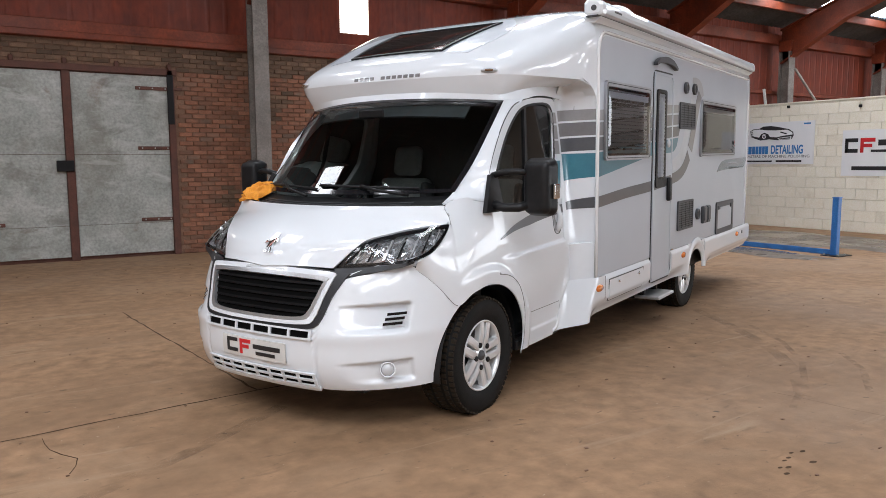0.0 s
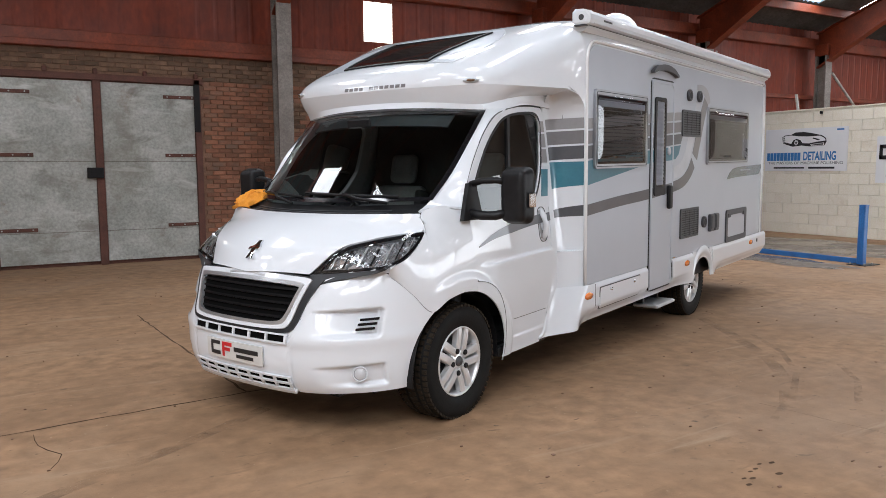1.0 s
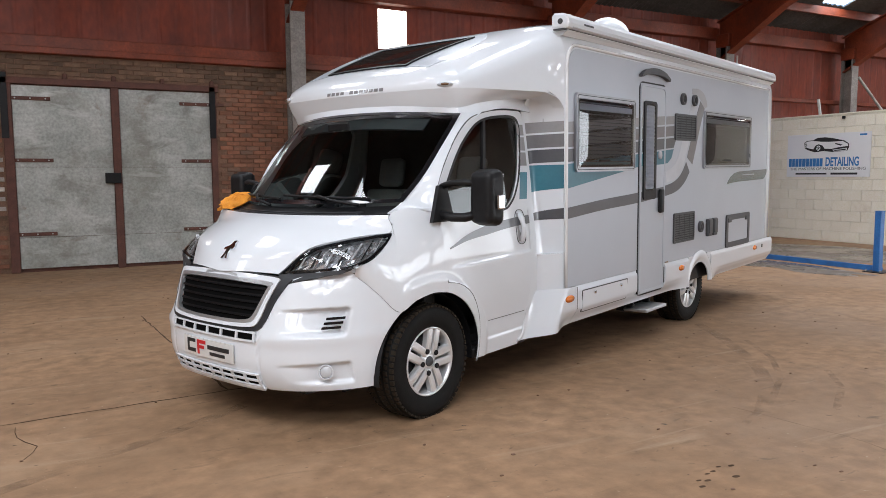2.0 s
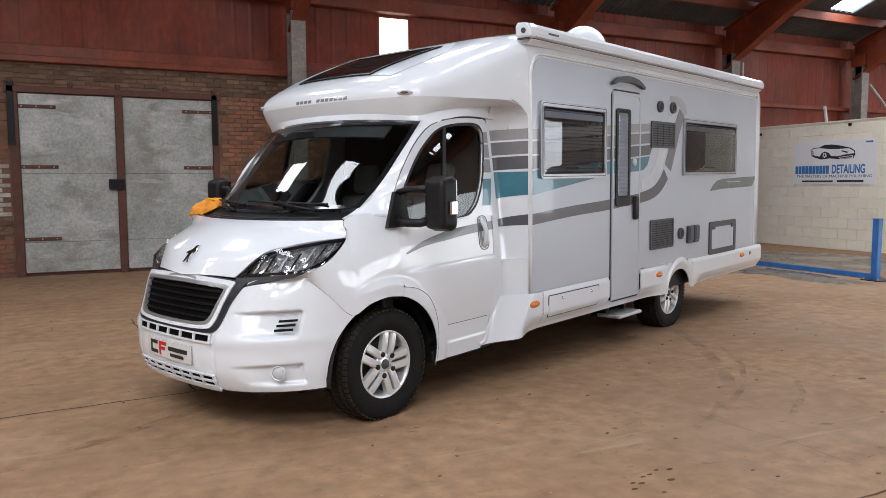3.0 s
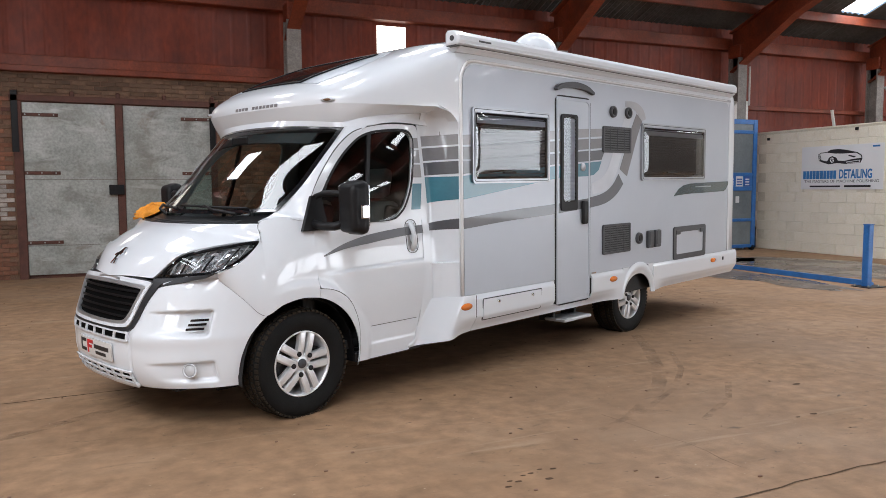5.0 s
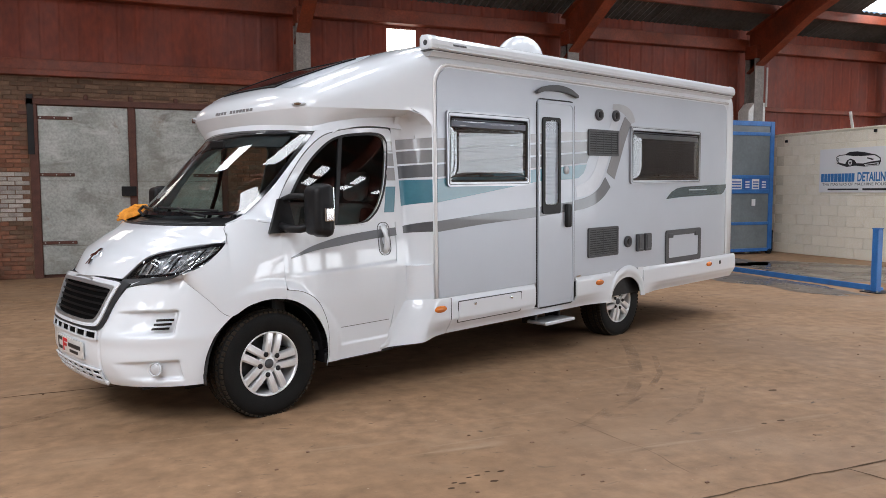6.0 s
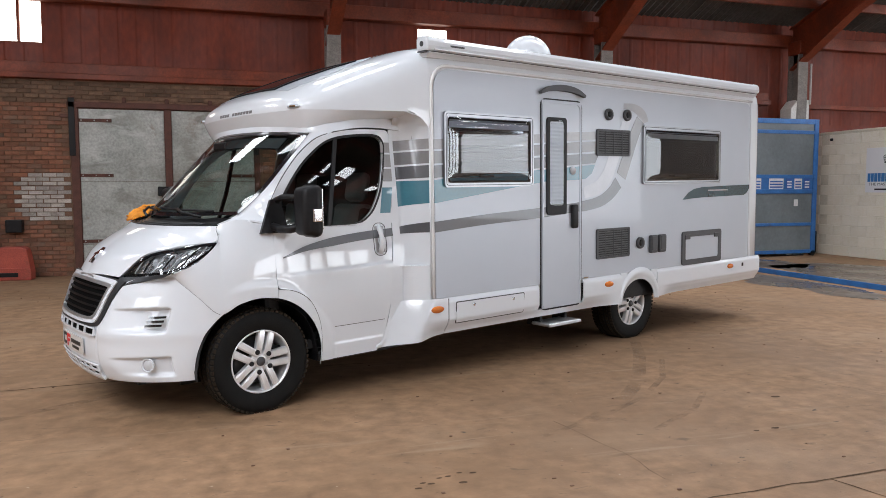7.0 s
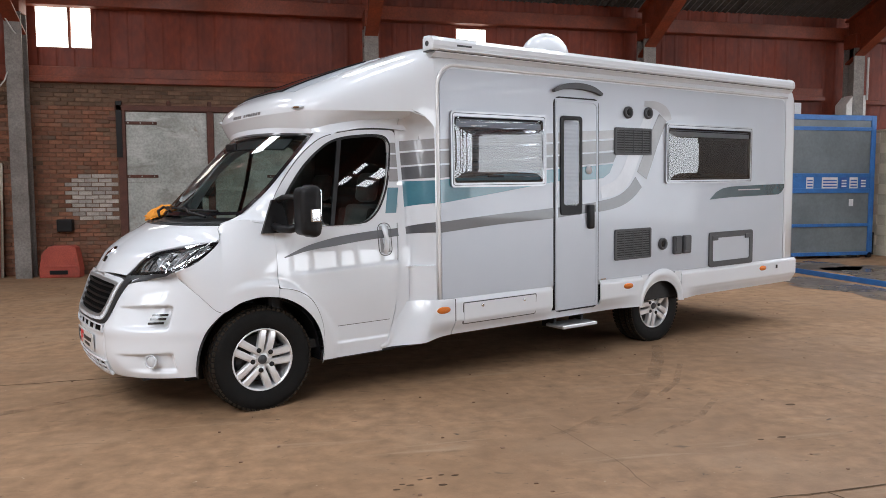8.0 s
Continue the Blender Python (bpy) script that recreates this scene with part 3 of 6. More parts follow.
def smoothloop(pts, n=4):
    """A closed loop rounded through its points."""
    out = []
    k = len(pts)
    for i in range(k):
        p0, p1, p2, p3 = (Vector(pts[(i + j) % k]) for j in (-1, 0, 1, 2))
        for j in range(n):
            t = j / n
            q = .5 * (2 * p1 + (p2 - p0) * t + (2 * p0 - 5 * p1 + 4 * p2 - p3) * t * t + (3 * p1 - p0 - 3 * p2 + p3) * t ** 3)
            out.append((q.x, q.y))
    return out


def rounded(x0, x1, z0, z1, r, n=5):
    """A rounded rectangle's loop."""
    out = []
    for cx, cz, a0 in ((x1 - r, z1 - r, 0), (x0 + r, z1 - r, 90), (x0 + r, z0 + r, 180), (x1 - r, z0 + r, 270)):
        for i in range(n + 1):
            a = radians(a0 + 90 * i / n)
            out.append((cx + r * math.cos(a), cz + r * math.sin(a)))
    return out


def loft(rings, close=True, cap0=True, cap1=True, bm=None):
    b = bm or bmesh.new()
    R = [[b.verts.new(p) for p in r] for r in rings]
    n = len(R[0])
    for i in range(len(R) - 1):
        for k in range(n if close else n - 1):
            b.faces.new((R[i][k], R[i][(k + 1) % n], R[i + 1][(k + 1) % n], R[i + 1][k]))
    if cap0: b.faces.new([b.verts.new(v.co) for v in R[0]])
    if cap1: b.faces.new([b.verts.new(v.co) for v in reversed(R[-1])])
    return b


def lathe(profile, sides=48, cy=0.0, bm=None):
    """A round body about the y axis from (radius, y) points, closed on itself."""
    b = bm or bmesh.new()
    R = [[b.verts.new((r * math.cos(2 * math.pi * k / sides), cy + y, r * math.sin(2 * math.pi * k / sides))) for k in range(sides)] for r, y in profile]
    for i in range(len(R) - 1):
        for k in range(sides):
            b.faces.new((R[i][k], R[i][(k + 1) % sides], R[i + 1][(k + 1) % sides], R[i + 1][k]))
    return b


van = thing("motorhome", VAN, "white and silver coachbuilt motorhome with teal and grey side stripes", "motorhome")
def vp(name, bm, material, label="", parent=None, smooth=True):
    return part(name, bm, material, parent or van, label, smooth)

# --- forms of the cab: half width by x and z, and nose by y and z
plan = spl((-0.6, .85), (-0.5, .895), (-0.42, .935), (-0.3, .972), (-0.1, 1.0), (0.1, 1.015), (0.5, 1.02), (1.0, 1.012), (1.25, 1.0))
tumble = spl((0.25, .035), (0.45, .012), (0.7, 0.0), (1.0, .010), (1.2, .035), (1.5, .065), (1.9, .115), (2.05, .135))
def side_y(x, z): return plan(x) - tumble(z)
def near(x, z): return Vector((x, -side_y(x, z), z))
nose = path3((-.93, 0), (-.926, .2), (-.905, .4), (-.865, .55), (-.79, .68), (-.68, .795), (-.55, .885), (-.42, .94), (-.3, .972), (-.15, .995))
lean = spl((0.24, .085), (0.30, .04), (0.40, .005), (0.52, 0.0), (0.62, .012), (0.74, .055), (0.86, .10), (0.95, .15))
def nose_at(s, z):
    p = nose(s)
    w = max(0.0, min(1.0, (0.92 - s) / 0.42))
    t = tumble(z) * (1 - w)
    return Vector((p[0] + lean(z) * w, p[1] - t, z))
def s_for_x(x, z):
    lo, hi = 0.3, 1.0
    for _ in range(18):
        m = (lo + hi) / 2
        if nose_at(m, z).x < x: lo = m
        else: hi = m
    return lo
def s_for_y(y):
    lo, hi = 0.0, 1.0
    for _ in range(18):
        m = (lo + hi) / 2
        if nose(m)[1] < y: lo = m
        else: hi = m
    return lo
def front(y, z):
    """The nose's skin at y and z."""
    p = nose_at(s_for_y(abs(y)), z)
    return Vector((p.x, -p.y if y < 0 else p.y * FAR, z))
arch_r = 0.437
def ease(t):
    t = min(1.0, max(0.0, t))
    return t * t * (3 - 2 * t)
def swell(x, z):
    """How far the pressed flare round the front wheel stands out."""
    return .018 * ease((.565 - math.hypot(x, z - .345)) / .055) * ease((x + .30) / .22)
def arch_x(z): return -math.sqrt(max(arch_r ** 2 - (z - 0.345) ** 2, 0.0001))

# --- bumper: low under the grille, high beside it
def bump_top(s):
    y = nose(s)[1]
    if y < 0.395: return 0.635
    if y < 0.50: return 0.635 + (y - 0.395) / 0.105 * 0.245
    return 0.88 + min((y - .50) / .35, 1) * 0.082
def bumper(u, v):
    s0 = u
    # columns slide along so that the last one follows the arch and the joint to the wing
    def end(z):
        if z < 0.70: return s_for_x(arch_x(max(z, .29)), z)
        f = (z - 0.70) / 0.235
        return s_for_x(-0.262 - f * 0.238, z)
    ztop = bump_top(min(s0 * 0.78, .95))
    zbot = 0.272 + 0.012 * u
    z = zbot + (ztop - zbot) * v
    s = s0 * end(z)
    p = nose_at(s, z)
    # crisp forms: corner sections proud of the plate panel, ledge, vent recess and lamp pocket
    y = p.y
    def st(q, e, w=.012): return min(1.0, max(0.0, (q - e) / w + .5))
    def sm(q): return q * q * (3 - 2 * q)
    ledge = .012 * sm(st(y, .44, .06)) * math.exp(-((z - .585) / .045) ** 2) * max(0, 1 - u * .4)
    rec = .050 * sm(min(1, max(0, (y - .50 - (.74 - z) * .3) / .26))) * sm(1 - st(y, .850, .025)) * sm(st(z, .610, .03)) * sm(1 - st(z, .738 + .05 * (y - .5), .014))
    pocket = .034 * sm(min(1, max(0, (y - .52 - (.45 - z) * .6) / .24))) * sm(1 - st(y, .865, .02)) * sm(st(z, .330, .03)) * sm(1 - st(z, .425 + .06 * (y - .5), .016))
    seam = .010 * math.exp(-((y - .445) / .006) ** 2) * sm(1 - st(z, .60, .03))
    d = ledge - rec - pocket - seam
    p.x -= d * .85
    p.y += d * .5
    return p
def bumper_all(u, v):
    p = bumper(abs(2 * u - 1), v)
    p.y *= -1 if u < .5 else FAR
    return p
vp("bumper", sheet(bumper_all, 200, 80, 0.012, side=Vector((-1, 0, 0))), M_WHITE)
def onfront(fn, nu, nv, th, lift, bm=None):
    return sheet(lambda u, v: front(*fn(u, v)), nu, nv, th, lift, side=Vector((-1, 0, 0)), bm=bm)
# lower intake slots, upper slots and number plate
def bars(z0, z1, half, cols, rows, name, base):
    vp(name, onfront(lambda u, v: (-half + 2 * half * u, z0 + (z1 - z0) * v), 24, 2, 0.006, 0.004), M_VOID)
    for i in range(cols + 1):
        yc = -half + 2 * half * i / cols
        vp(base, onfront(lambda u, v: (yc - .008 + .016 * u, z0 - .004 + (z1 - z0 + .008) * v), 2, 3, 0.012, 0.014), M_WHITE)
    for j in range(rows + 1):
        zc = z0 + (z1 - z0) * j / rows
        vp(base, onfront(lambda u, v: (-half - .012 + (2 * half + .024) * u, zc - .005 + .010 * v), 24, 2, 0.012, 0.0155), M_WHITE)
bars(0.566, 0.612, 0.42, 6, 1, "upper_intake", "intake_bar")
bars(0.300, 0.372, 0.43, 8, 2, "lower_intake", "intake_bar")
vp("lower_lip", onfront(lambda u, v: (-.445 + .89 * u, .276 + .018 * v), 30, 3, 0.02, 0.016), M_WHITE)
plate = vp("number_plate", onfront(lambda u, v: (-.26 + .52 * u, .415 + .112 * v), 10, 4, 0.008, 0.016), M_PLATE, "white plate with black and red shapes and plain bars")
for y0, y1, z0, z1, mm in ((.215, .193, .435, .516, M_INK), (.193, .120, .494, .516, M_INK), (.193, .120, .435, .457, M_INK), (.100, .078, .430, .516, M_REDINK), (.078, .005, .494, .516, M_REDINK), (.078, .022, .464, .484, M_REDINK), (-.015, -.225, .470, .496, M_INK), (-.035, -.185, .436, .456, M_INK)):
    part("plate_shape", onfront(lambda u, v: (y0 + (y1 - y0) * u, z0 + (z1 - z0) * v), 3, 2, 0.002, 0.0185), mm, plate)
# grille: frame, dark hollow and slats

def mirrored(half):
    """A closed loop from the points of its right half, bottom to top, the ends on the middle line."""
    return smoothloop(half + [(-a, c) for a, c in reversed(half[1:-1])], 3)
G_OUT = mirrored([(0, .630), (.2, .632), (.36, .639), (.432, .662), (.466, .78), (.498, .880), (.496, .912), (.36, .921), (.18, .926), (0, .928)])
G_IN = mirrored([(0, .668), (.2, .670), (.33, .676), (.383, .698), (.416, .78), (.440, .848), (.436, .868), (.33, .875), (.17, .879), (0, .880)])
vp("grille_frame", ring(G_OUT, G_IN, front, 0.03, 0.020, 2), M_WHITE, "white and chrome grille surround")
G_BAND = mirrored([(0, .612), (.2, .613), (.37, .618), (.462, .645), (.506, .78), (.556, .888), (.560, .916), (.37, .931), (.18, .936), (0, .938)])
G_MID = [(a + (c - a) * .55, b_ + (d - b_) * .55) for (a, b_), (c, d) in zip(G_OUT, G_IN)]
vp("grille_bead", ring(G_MID, G_IN, front, 0.02, 0.0225, 2), M_ALU, "polished inner edge of the grille surround")
vp("grille_band", ring(G_BAND, G_OUT, front, 0.02, 0.012, 2), M_BAND, "dark grey trim round the grille")
vp("grille_back", onfront(lambda u, v: ((-1 + 2 * u) * (.375 + .075 * v), .664 + .22 * v), 24, 6, 0.005, 0.002), M_VOID)
for j in range(5):
    zc = .705 + j * .038
    hw = .362 + (zc - .69) * .47
    vp("grille_slat", onfront(lambda u, v: (-hw + 2 * hw * u, zc - .009 + .013 * v), 24, 2, 0.016, 0.014), M_SLAT)
vp("grille_chrome", onfront(lambda u, v: (-.16 + .32 * u, .902 + .012 * v + .012 * (1 - (2 * u - 1) ** 2)), 10, 2, 0.004, 0.0225), M_ALU)

# --- bonnet
b_mid = path3((-.823, 0, .931), (-.757, 0, 1.035), (-.66, 0, 1.122), (-.57, 0, 1.185), (-.495, 0, 1.228), (-.43, 0, 1.255))
b_edge = spl((0, (-.738, .455, .938)), (.2, (-.615, .575, 1.078)), (.4, (-.49, .69, 1.124)), (.6, (-.375, .80, 1.150)), (.70, (-.307, .866, 1.158)), (.745, (-.274, .898, 1.162)), (.775, (-.260, .904, 1.170)), (.81, (-.250, .899, 1.187)), (.88, (-.241, .884, 1.222)), (1, (-.232, .860, 1.264)))
def bonnet(u, v):
    a = abs(2 * u - 1)
    c, e = b_mid(v), b_edge(v)
    return Vector((c.x + (e.x - c.x) * a ** 2.0, e.y * a * (-1 if u < .5 else FAR), c.z + (e.z - c.z) * a ** 2.2 + 0.012 * math.sin(math.pi * a) * (1 - v)))
vp("bonnet", sheet(bonnet, 44, 28, 0.012, side=Vector((-.5, 0, 1))), M_WHITE)
def emblem(poly, th, lift):
    b = bmesh.new()
    fr = [b.verts.new(front_b(y, z, lift)) for y, z in poly]; bk = [b.verts.new(front_b(y, z, lift - th)) for y, z in poly]
    b.faces.new(fr); b.faces.new(list(reversed(bk)))
    for i in range(len(poly)): b.faces.new((fr[i], bk[i], bk[(i + 1) % len(poly)], fr[(i + 1) % len(poly)]))
    return b
def front_b(y, z, lift):
    lo, hi = 0.0, 0.6
    for _ in range(20):
        m = (lo + hi) / 2
        if b_mid(m).z < z: lo = m
        else: hi = m
    return Vector((b_mid(lo).x - lift, y, z + lift * .5))
vp("emblem", emblem([(-.03, 1.0), (-.012, 1.0), (-.002, 1.028), (.012, 1.0), (.032, .998), (.02, 1.03), (.022, 1.052), (.048, 1.046), (.05, 1.06), (.022, 1.07), (.012, 1.078), (.008, 1.098), (-.016, 1.10), (-.022, 1.082), (-.04, 1.066), (-.034, 1.054), (-.014, 1.056), (-.012, 1.034)], 0.012, 0.016), M_CHROME, "small plain chrome emblem", smooth=False)

# --- headlamps
h_low = path3((-.715, .462, .940), (-.665, .60, .948), (-.61, .755, .964), (-.555, .880, .985), (-.40, .918, 1.045), (-.24, .916, 1.152))
h_top = path3((-.714, .457, .942), (-.612, .580, 1.072), (-.488, .696, 1.117), (-.380, .800, 1.142), (-.30, .878, 1.158), (-.245, .912, 1.162))
def lampface(u, v):
    p = h_low(u).lerp(h_top(u), v)
    n = Vector((-.6, .55, .3)) * (0.018 * 4 * v * (1 - v) * math.sin(math.pi * min(max(u, .02), .98)))
    q = p + n
    q.y = -q.y
    return q
def lampdeep(u, v):
    q = lampface(.03 + .94 * u, .04 + .92 * v)
    k = random.Random(int(u * 997) * 31 + int(v * 613)).uniform(-.009, .009)
    return q + Vector((.030 + k, .028 + k, -.012 + k * .5))
for sgn, fl in ((1, lambda f: f), (-1, flip)):
    lamp = vp("headlight", sheet(fl(lampdeep), 15, 6, 0.004), M_LAMPSILVER, "clear headlight with chrome reflectors in a black housing", smooth=False)
    part("lens", sheet(fl(lampface), 26, 8, 0.0, 0.002), G_LENS, lamp, "clear headlight lens", True)
    part("bezel", ring([(u, 0) for u in (0, .25, .5, .75, 1)] + [(u, 1) for u in (1, .75, .5, .25, 0)],
                       [(.06, .22), (.26, .10), (.5, .09), (.72, .10), (.90, .34), (.91, .72), (.74, .94), (.5, .93), (.26, .91), (.10, .70)],
                       lambda a, c: fl(lampface)(a, c), 0.012, -0.002, 5), M_GLOSSBLACK, lamp)
    for uu, vv, r in ((.36, .45, .032), (.54, .48, .040), (.71, .50, .034)):
        c = fl(lampface)(uu, vv) + Vector((.034, .032 * sgn, -.006))
        dish = lathe([(r, .030), (r * .92, .012), (r * .72, -.006), (r * .45, -.016), (r * .2, -.020), (r * .18, .004), (0, .006)], 20)
        bmesh.ops.transform(dish, matrix=Matrix.Translation(c) @ Vector((-.75, -.6 * sgn, .2)).to_track_quat("Y", "Z").to_matrix().to_4x4(), verts=dish.verts)
        part("reflector", dish, M_LAMPBRIGHT, lamp, "chrome reflector bowl", True)
    for k in range(7):
        a0 = .13 + .105 * k
        part("reflector_rib", sheet(lambda u, v: fl(lampface)(a0 + .015 * u + .05 * v, .14 + .62 * v) + Vector((.012, .012 * sgn, 0)), 2, 6, .006), M_SLAT if k % 2 else M_LAMPBRIGHT, lamp)
    # trim under the lamp, running in to the grille
    lo = path3((-.775, .50, .860), (-.72, .60, .905), (-.64, .735, .934), (-.59, .83, .952), (-.55, .882, .974))
    hi = path3((-.735, .47, .938), (-.675, .60, .946), (-.62, .755, .962), (-.585, .83, .972), (-.56, .880, .983))
    f = between(lo, hi)
    g = fl(lambda u, v: Vector((f(u, v).x - .006, -f(u, v).y, f(u, v).z)))
    vp("lamp_trim", sheet(g, 18, 3, 0.015), M_BAND, "dark grey trim under the headlight")
    # fog lamp, its ring and the three vent slots
    fogp = front(-.785 * sgn, .398)
    m = Matrix.Translation(fogp) @ Vector((-.75, -.6 * sgn, .1)).to_track_quat("Y", "Z").to_matrix().to_4x4()
    fb = lathe([(0.0, -.014), (.026, -.012), (.036, -.004), (.030, .004), (.0, .005)], 24)
    bmesh.ops.transform(fb, matrix=m, verts=fb.verts)
    fo = vp("fog_lamp", fb, M_FOG, "round fog lamp")
    rb_ = lathe([(.037, -.012), (.042, -.010), (.044, .005), (.037, .006), (.037, -.012)], 24)
    bmesh.ops.transform(rb_, matrix=m, verts=rb_.verts)
    part("fog_lamp_ring", rb_, M_WHITE, fo, "", True)
    for k in range(3):
        zc = .645 + .026 * k
        vp("vent_slot", sheet(lambda u, v: front((-.755 - .072 * u - .005 * k) * sgn, zc - .0075 + .014 * v + .004 * u) + Vector((.020, 0, 0)), 5, 1, .006, .005, side=Vector((-1, -sgn, 0))), M_GLOSSBLACK)

# --- wings, doors, pillars on both sides
w_low = path3((-.506, .930), (-.404, .818), (-.280, .699), (-.15, .757), (-.02, .783), (.105, .772))
w_top = spl((0, (-.535, .893, .978)), (.2, (-.40, .924, 1.038)), (.37, (-.262, .919, 1.150)), (.44, (-.243, .897, 1.202)), (.6, (-.231, .865, 1.262)), (.8, (-.11, .902, 1.300)), (1, (.105, .958, 1.285)))
def wing(u, v):
    lo = w_low(u)
    k = min(1.0, max(0.0, (lo[0] + .30) / .15))
    y = nose_at(s_for_x(lo[0], lo[1]), lo[1]).y * (1 - k) + side_y(lo[0], lo[1]) * k
    hi = w_top(u)
    x = lo[0] + (hi.x - lo[0]) * v
    z = lo[1] + (hi.z - lo[1]) * v
    yy = y + (hi.y - y) * v ** 2.2 + .008 * math.sin(math.pi * v) + swell(x, z)
    return Vector((x, -yy, z))
d_front = spl((.26, .430), (.38, .438), (.55, .418), (.65, .380), (.74, .315), (.79, .235), (.822, .150), (.835, .112), (.9, .106), (1.3, .100))
d_rear = spl((.29, .930), (.36, .975), (.6, 1.040), (1.2, 1.095), (1.9, 1.135))
def doorskin(u, v):
    z = .285 + .945 * v
    x = d_front(z) + .006 + (d_rear(z) - .006 - d_front(z) - .006) * u
    p = near(x, z)
    crest = .925 + .03 * x
    p.y -= max(swell(x, z), .017 * ease((crest - z) / .022) * ease((z - .46) / .30) * ease((x - .16) / .2))
    p.y -= .007 * ease((.405 - z) / .02) * ease((x - .5) / .1)
    return p
D_OUT = [(.106, 1.231), (.112, 1.42), (.288, 1.675), (.47, 1.835), (.63, 1.895), (.82, 1.925), (1.03, 1.932), (1.128, 1.915), (1.128, 1.78), (1.117, 1.52), (1.105, 1.36), (1.095, 1.231), (.78, 1.231), (.5, 1.231)]
D_IN = [(.155, 1.236), (.185, 1.40), (.335, 1.622), (.49, 1.768), (.625, 1.842), (.835, 1.876), (1.01, 1.878), (1.066, 1.83), (1.062, 1.75), (1.018, 1.53), (.955, 1.385), (.885, 1.300), (.77, 1.246), (.5, 1.238)]
D_OUT, D_IN = smoothloop(D_OUT), smoothloop(D_IN)
scr_edge = path3((-.062, .815, 1.332), (.13, .824, 1.495), (.305, .836, 1.69), (.482, .843, 1.893))
pil_in = path3((-.218, .838, 1.276), (-.065, .813, 1.334), (.13, .822, 1.497), (.305, .834, 1.692), (.482, .841, 1.895))
pil_out = path3((-.11, .904, 1.298), (.096, .964, 1.285), (.118, .953, 1.440), (.295, .928, 1.690), (.64, .907, 1.908))
def pillar(u, v):
    p = pil_in(u).lerp(pil_out(u), v)
    p += Vector((-.3, .5, .3)) * (.006 * 4 * v * (1 - v))
    p.y = -p.y
    return p
rail_lo = path3((.470, .838, 1.897), (.64, .907, 1.908), (.83, .905, 1.938), (1.02, .900, 1.945), (1.25, .900, 1.93))
rail_hi = path3((.478, .818, 1.930), (.60, .878, 1.962), (.83, .889, 1.998), (1.02, .890, 2.012), (1.27, .893, 2.026))
for fl, sg in ((lambda f: f, -1), (flip, 1)):
    vp("front_wing", sheet(fl(wing), 48, 44, 0.010), M_WHITE)
    vp("wing_bridge", sheet(fl(lambda u, v: (lambda p: Vector((p.x + .022, -p.y + .030, p.z)))(Vector((-.585, .850, .952)).lerp(Vector((-.490, .900, .945)), u).lerp(Vector((-.570, .858, .988)).lerp(Vector((-.480, .895, 1.01)), u), v))), 4, 3, .004), M_WHITE)
    vp("wing_bridge", sheet(fl(lambda u, v: (lambda p: Vector((p.x, -p.y, p.z)))((b_edge(.70 + .30 * u) + Vector((0, -.030, .0))).lerp(w_top(.34 + .26 * u) + Vector((0, .008, -.012)), v) + Vector((.003, -.003, -.002)))), 14, 4, .004), M_WHITE)
    vp("panel_gap", sheet(fl(lambda u, v: wing(.02 + .38 * u, .007 * v)), 16, 1, .002, .0022), M_GREYPLASTIC)
    vp("panel_gap", sheet(fl(lambda u, v: wing(.38 + .22 * u, 1 - .005 * v)), 8, 1, .002, .0022), M_GREYPLASTIC)
    # rim of the arch behind the wheel, between tyre and door
    lip_out = path3((.107, .832), (.160, .818), (.243, .786), (.320, .733), (.382, .645), (.418, .540), (.436, .39), (.428, .272))
    def lip(u, v):
        a = radians(76 - 87 * u)
        o = lip_out(u)
        x, z = (arch_r + .002) * math.cos(a), .345 + (arch_r + .002) * math.sin(a)
        q = near(x + (max(o[0], x + .003) - x) * v, z + (o[1] - z) * v)
        q.y -= swell(q.x, q.z)
        return q
    vp("arch_trim", sheet(fl(lip), 24, 4, 0.010), M_WHITE)
    vp("panel_gap", sheet(fl(lambda u, v: lip(u, .95 + .05 * v)), 24, 1, .002, .0022), M_GREYPLASTIC)
    door = vp("cab_door", sheet(fl(doorskin), 36, 120, 0.012), M_WHITE)
    part("window_frame", ring(D_OUT, D_IN, (lambda x, z: fl(lambda a, c: near(a, c))(x, z)), 0.03, 0.0, 1), M_WHITE, door, "", True)
    part("shut_line", ring([(x + .004 * (1 if x > .62 else -1) * (z > 1.26), z + .005 * (z > 1.5)) for x, z in D_OUT], D_OUT, (lambda x, z: fl(lambda a, c: near(a, c))(x, z)), 0.004, -0.003, 1), M_GREYPLASTIC, door)
    part("window_seal", ring([(xi + (x - xi) * min(.4, .017 / math.hypot(x - xi, z - zi)), zi + (z - zi) * min(.4, .017 / math.hypot(x - xi, z - zi))) for (x, z), (xi, zi) in zip(D_OUT, D_IN)], D_IN, (lambda x, z: fl(lambda a, c: near(a, c))(x, z)), 0.02, 0.003, 1), M_BLACK, door, "", True)
    def pane(u, v):
        k = len(D_IN); c = (.62, 1.52)
        t = u * k; i = int(min(t, k - 1e-6)); t -= i
        a = D_IN[i]; e = D_IN[(i + 1) % k]
        x = a[0] + (e[0] - a[0]) * t; z = a[1] + (e[1] - a[1]) * t
        q = near(c[0] + (x - c[0]) * v, c[1] + (z - c[1]) * v)
        q.y += .012
        return q
    part("door_glass", sheet(fl(pane), 56, 6, 0.0), G_SIDE, door, "tinted door glass", True)
    part("glass_divider", sheet(fl(lambda u, v: near(.545 + .11 * v - .014 + .03 * u, 1.238 + .62 * v)), 1, 6, .02, .001), M_BLACK, door)
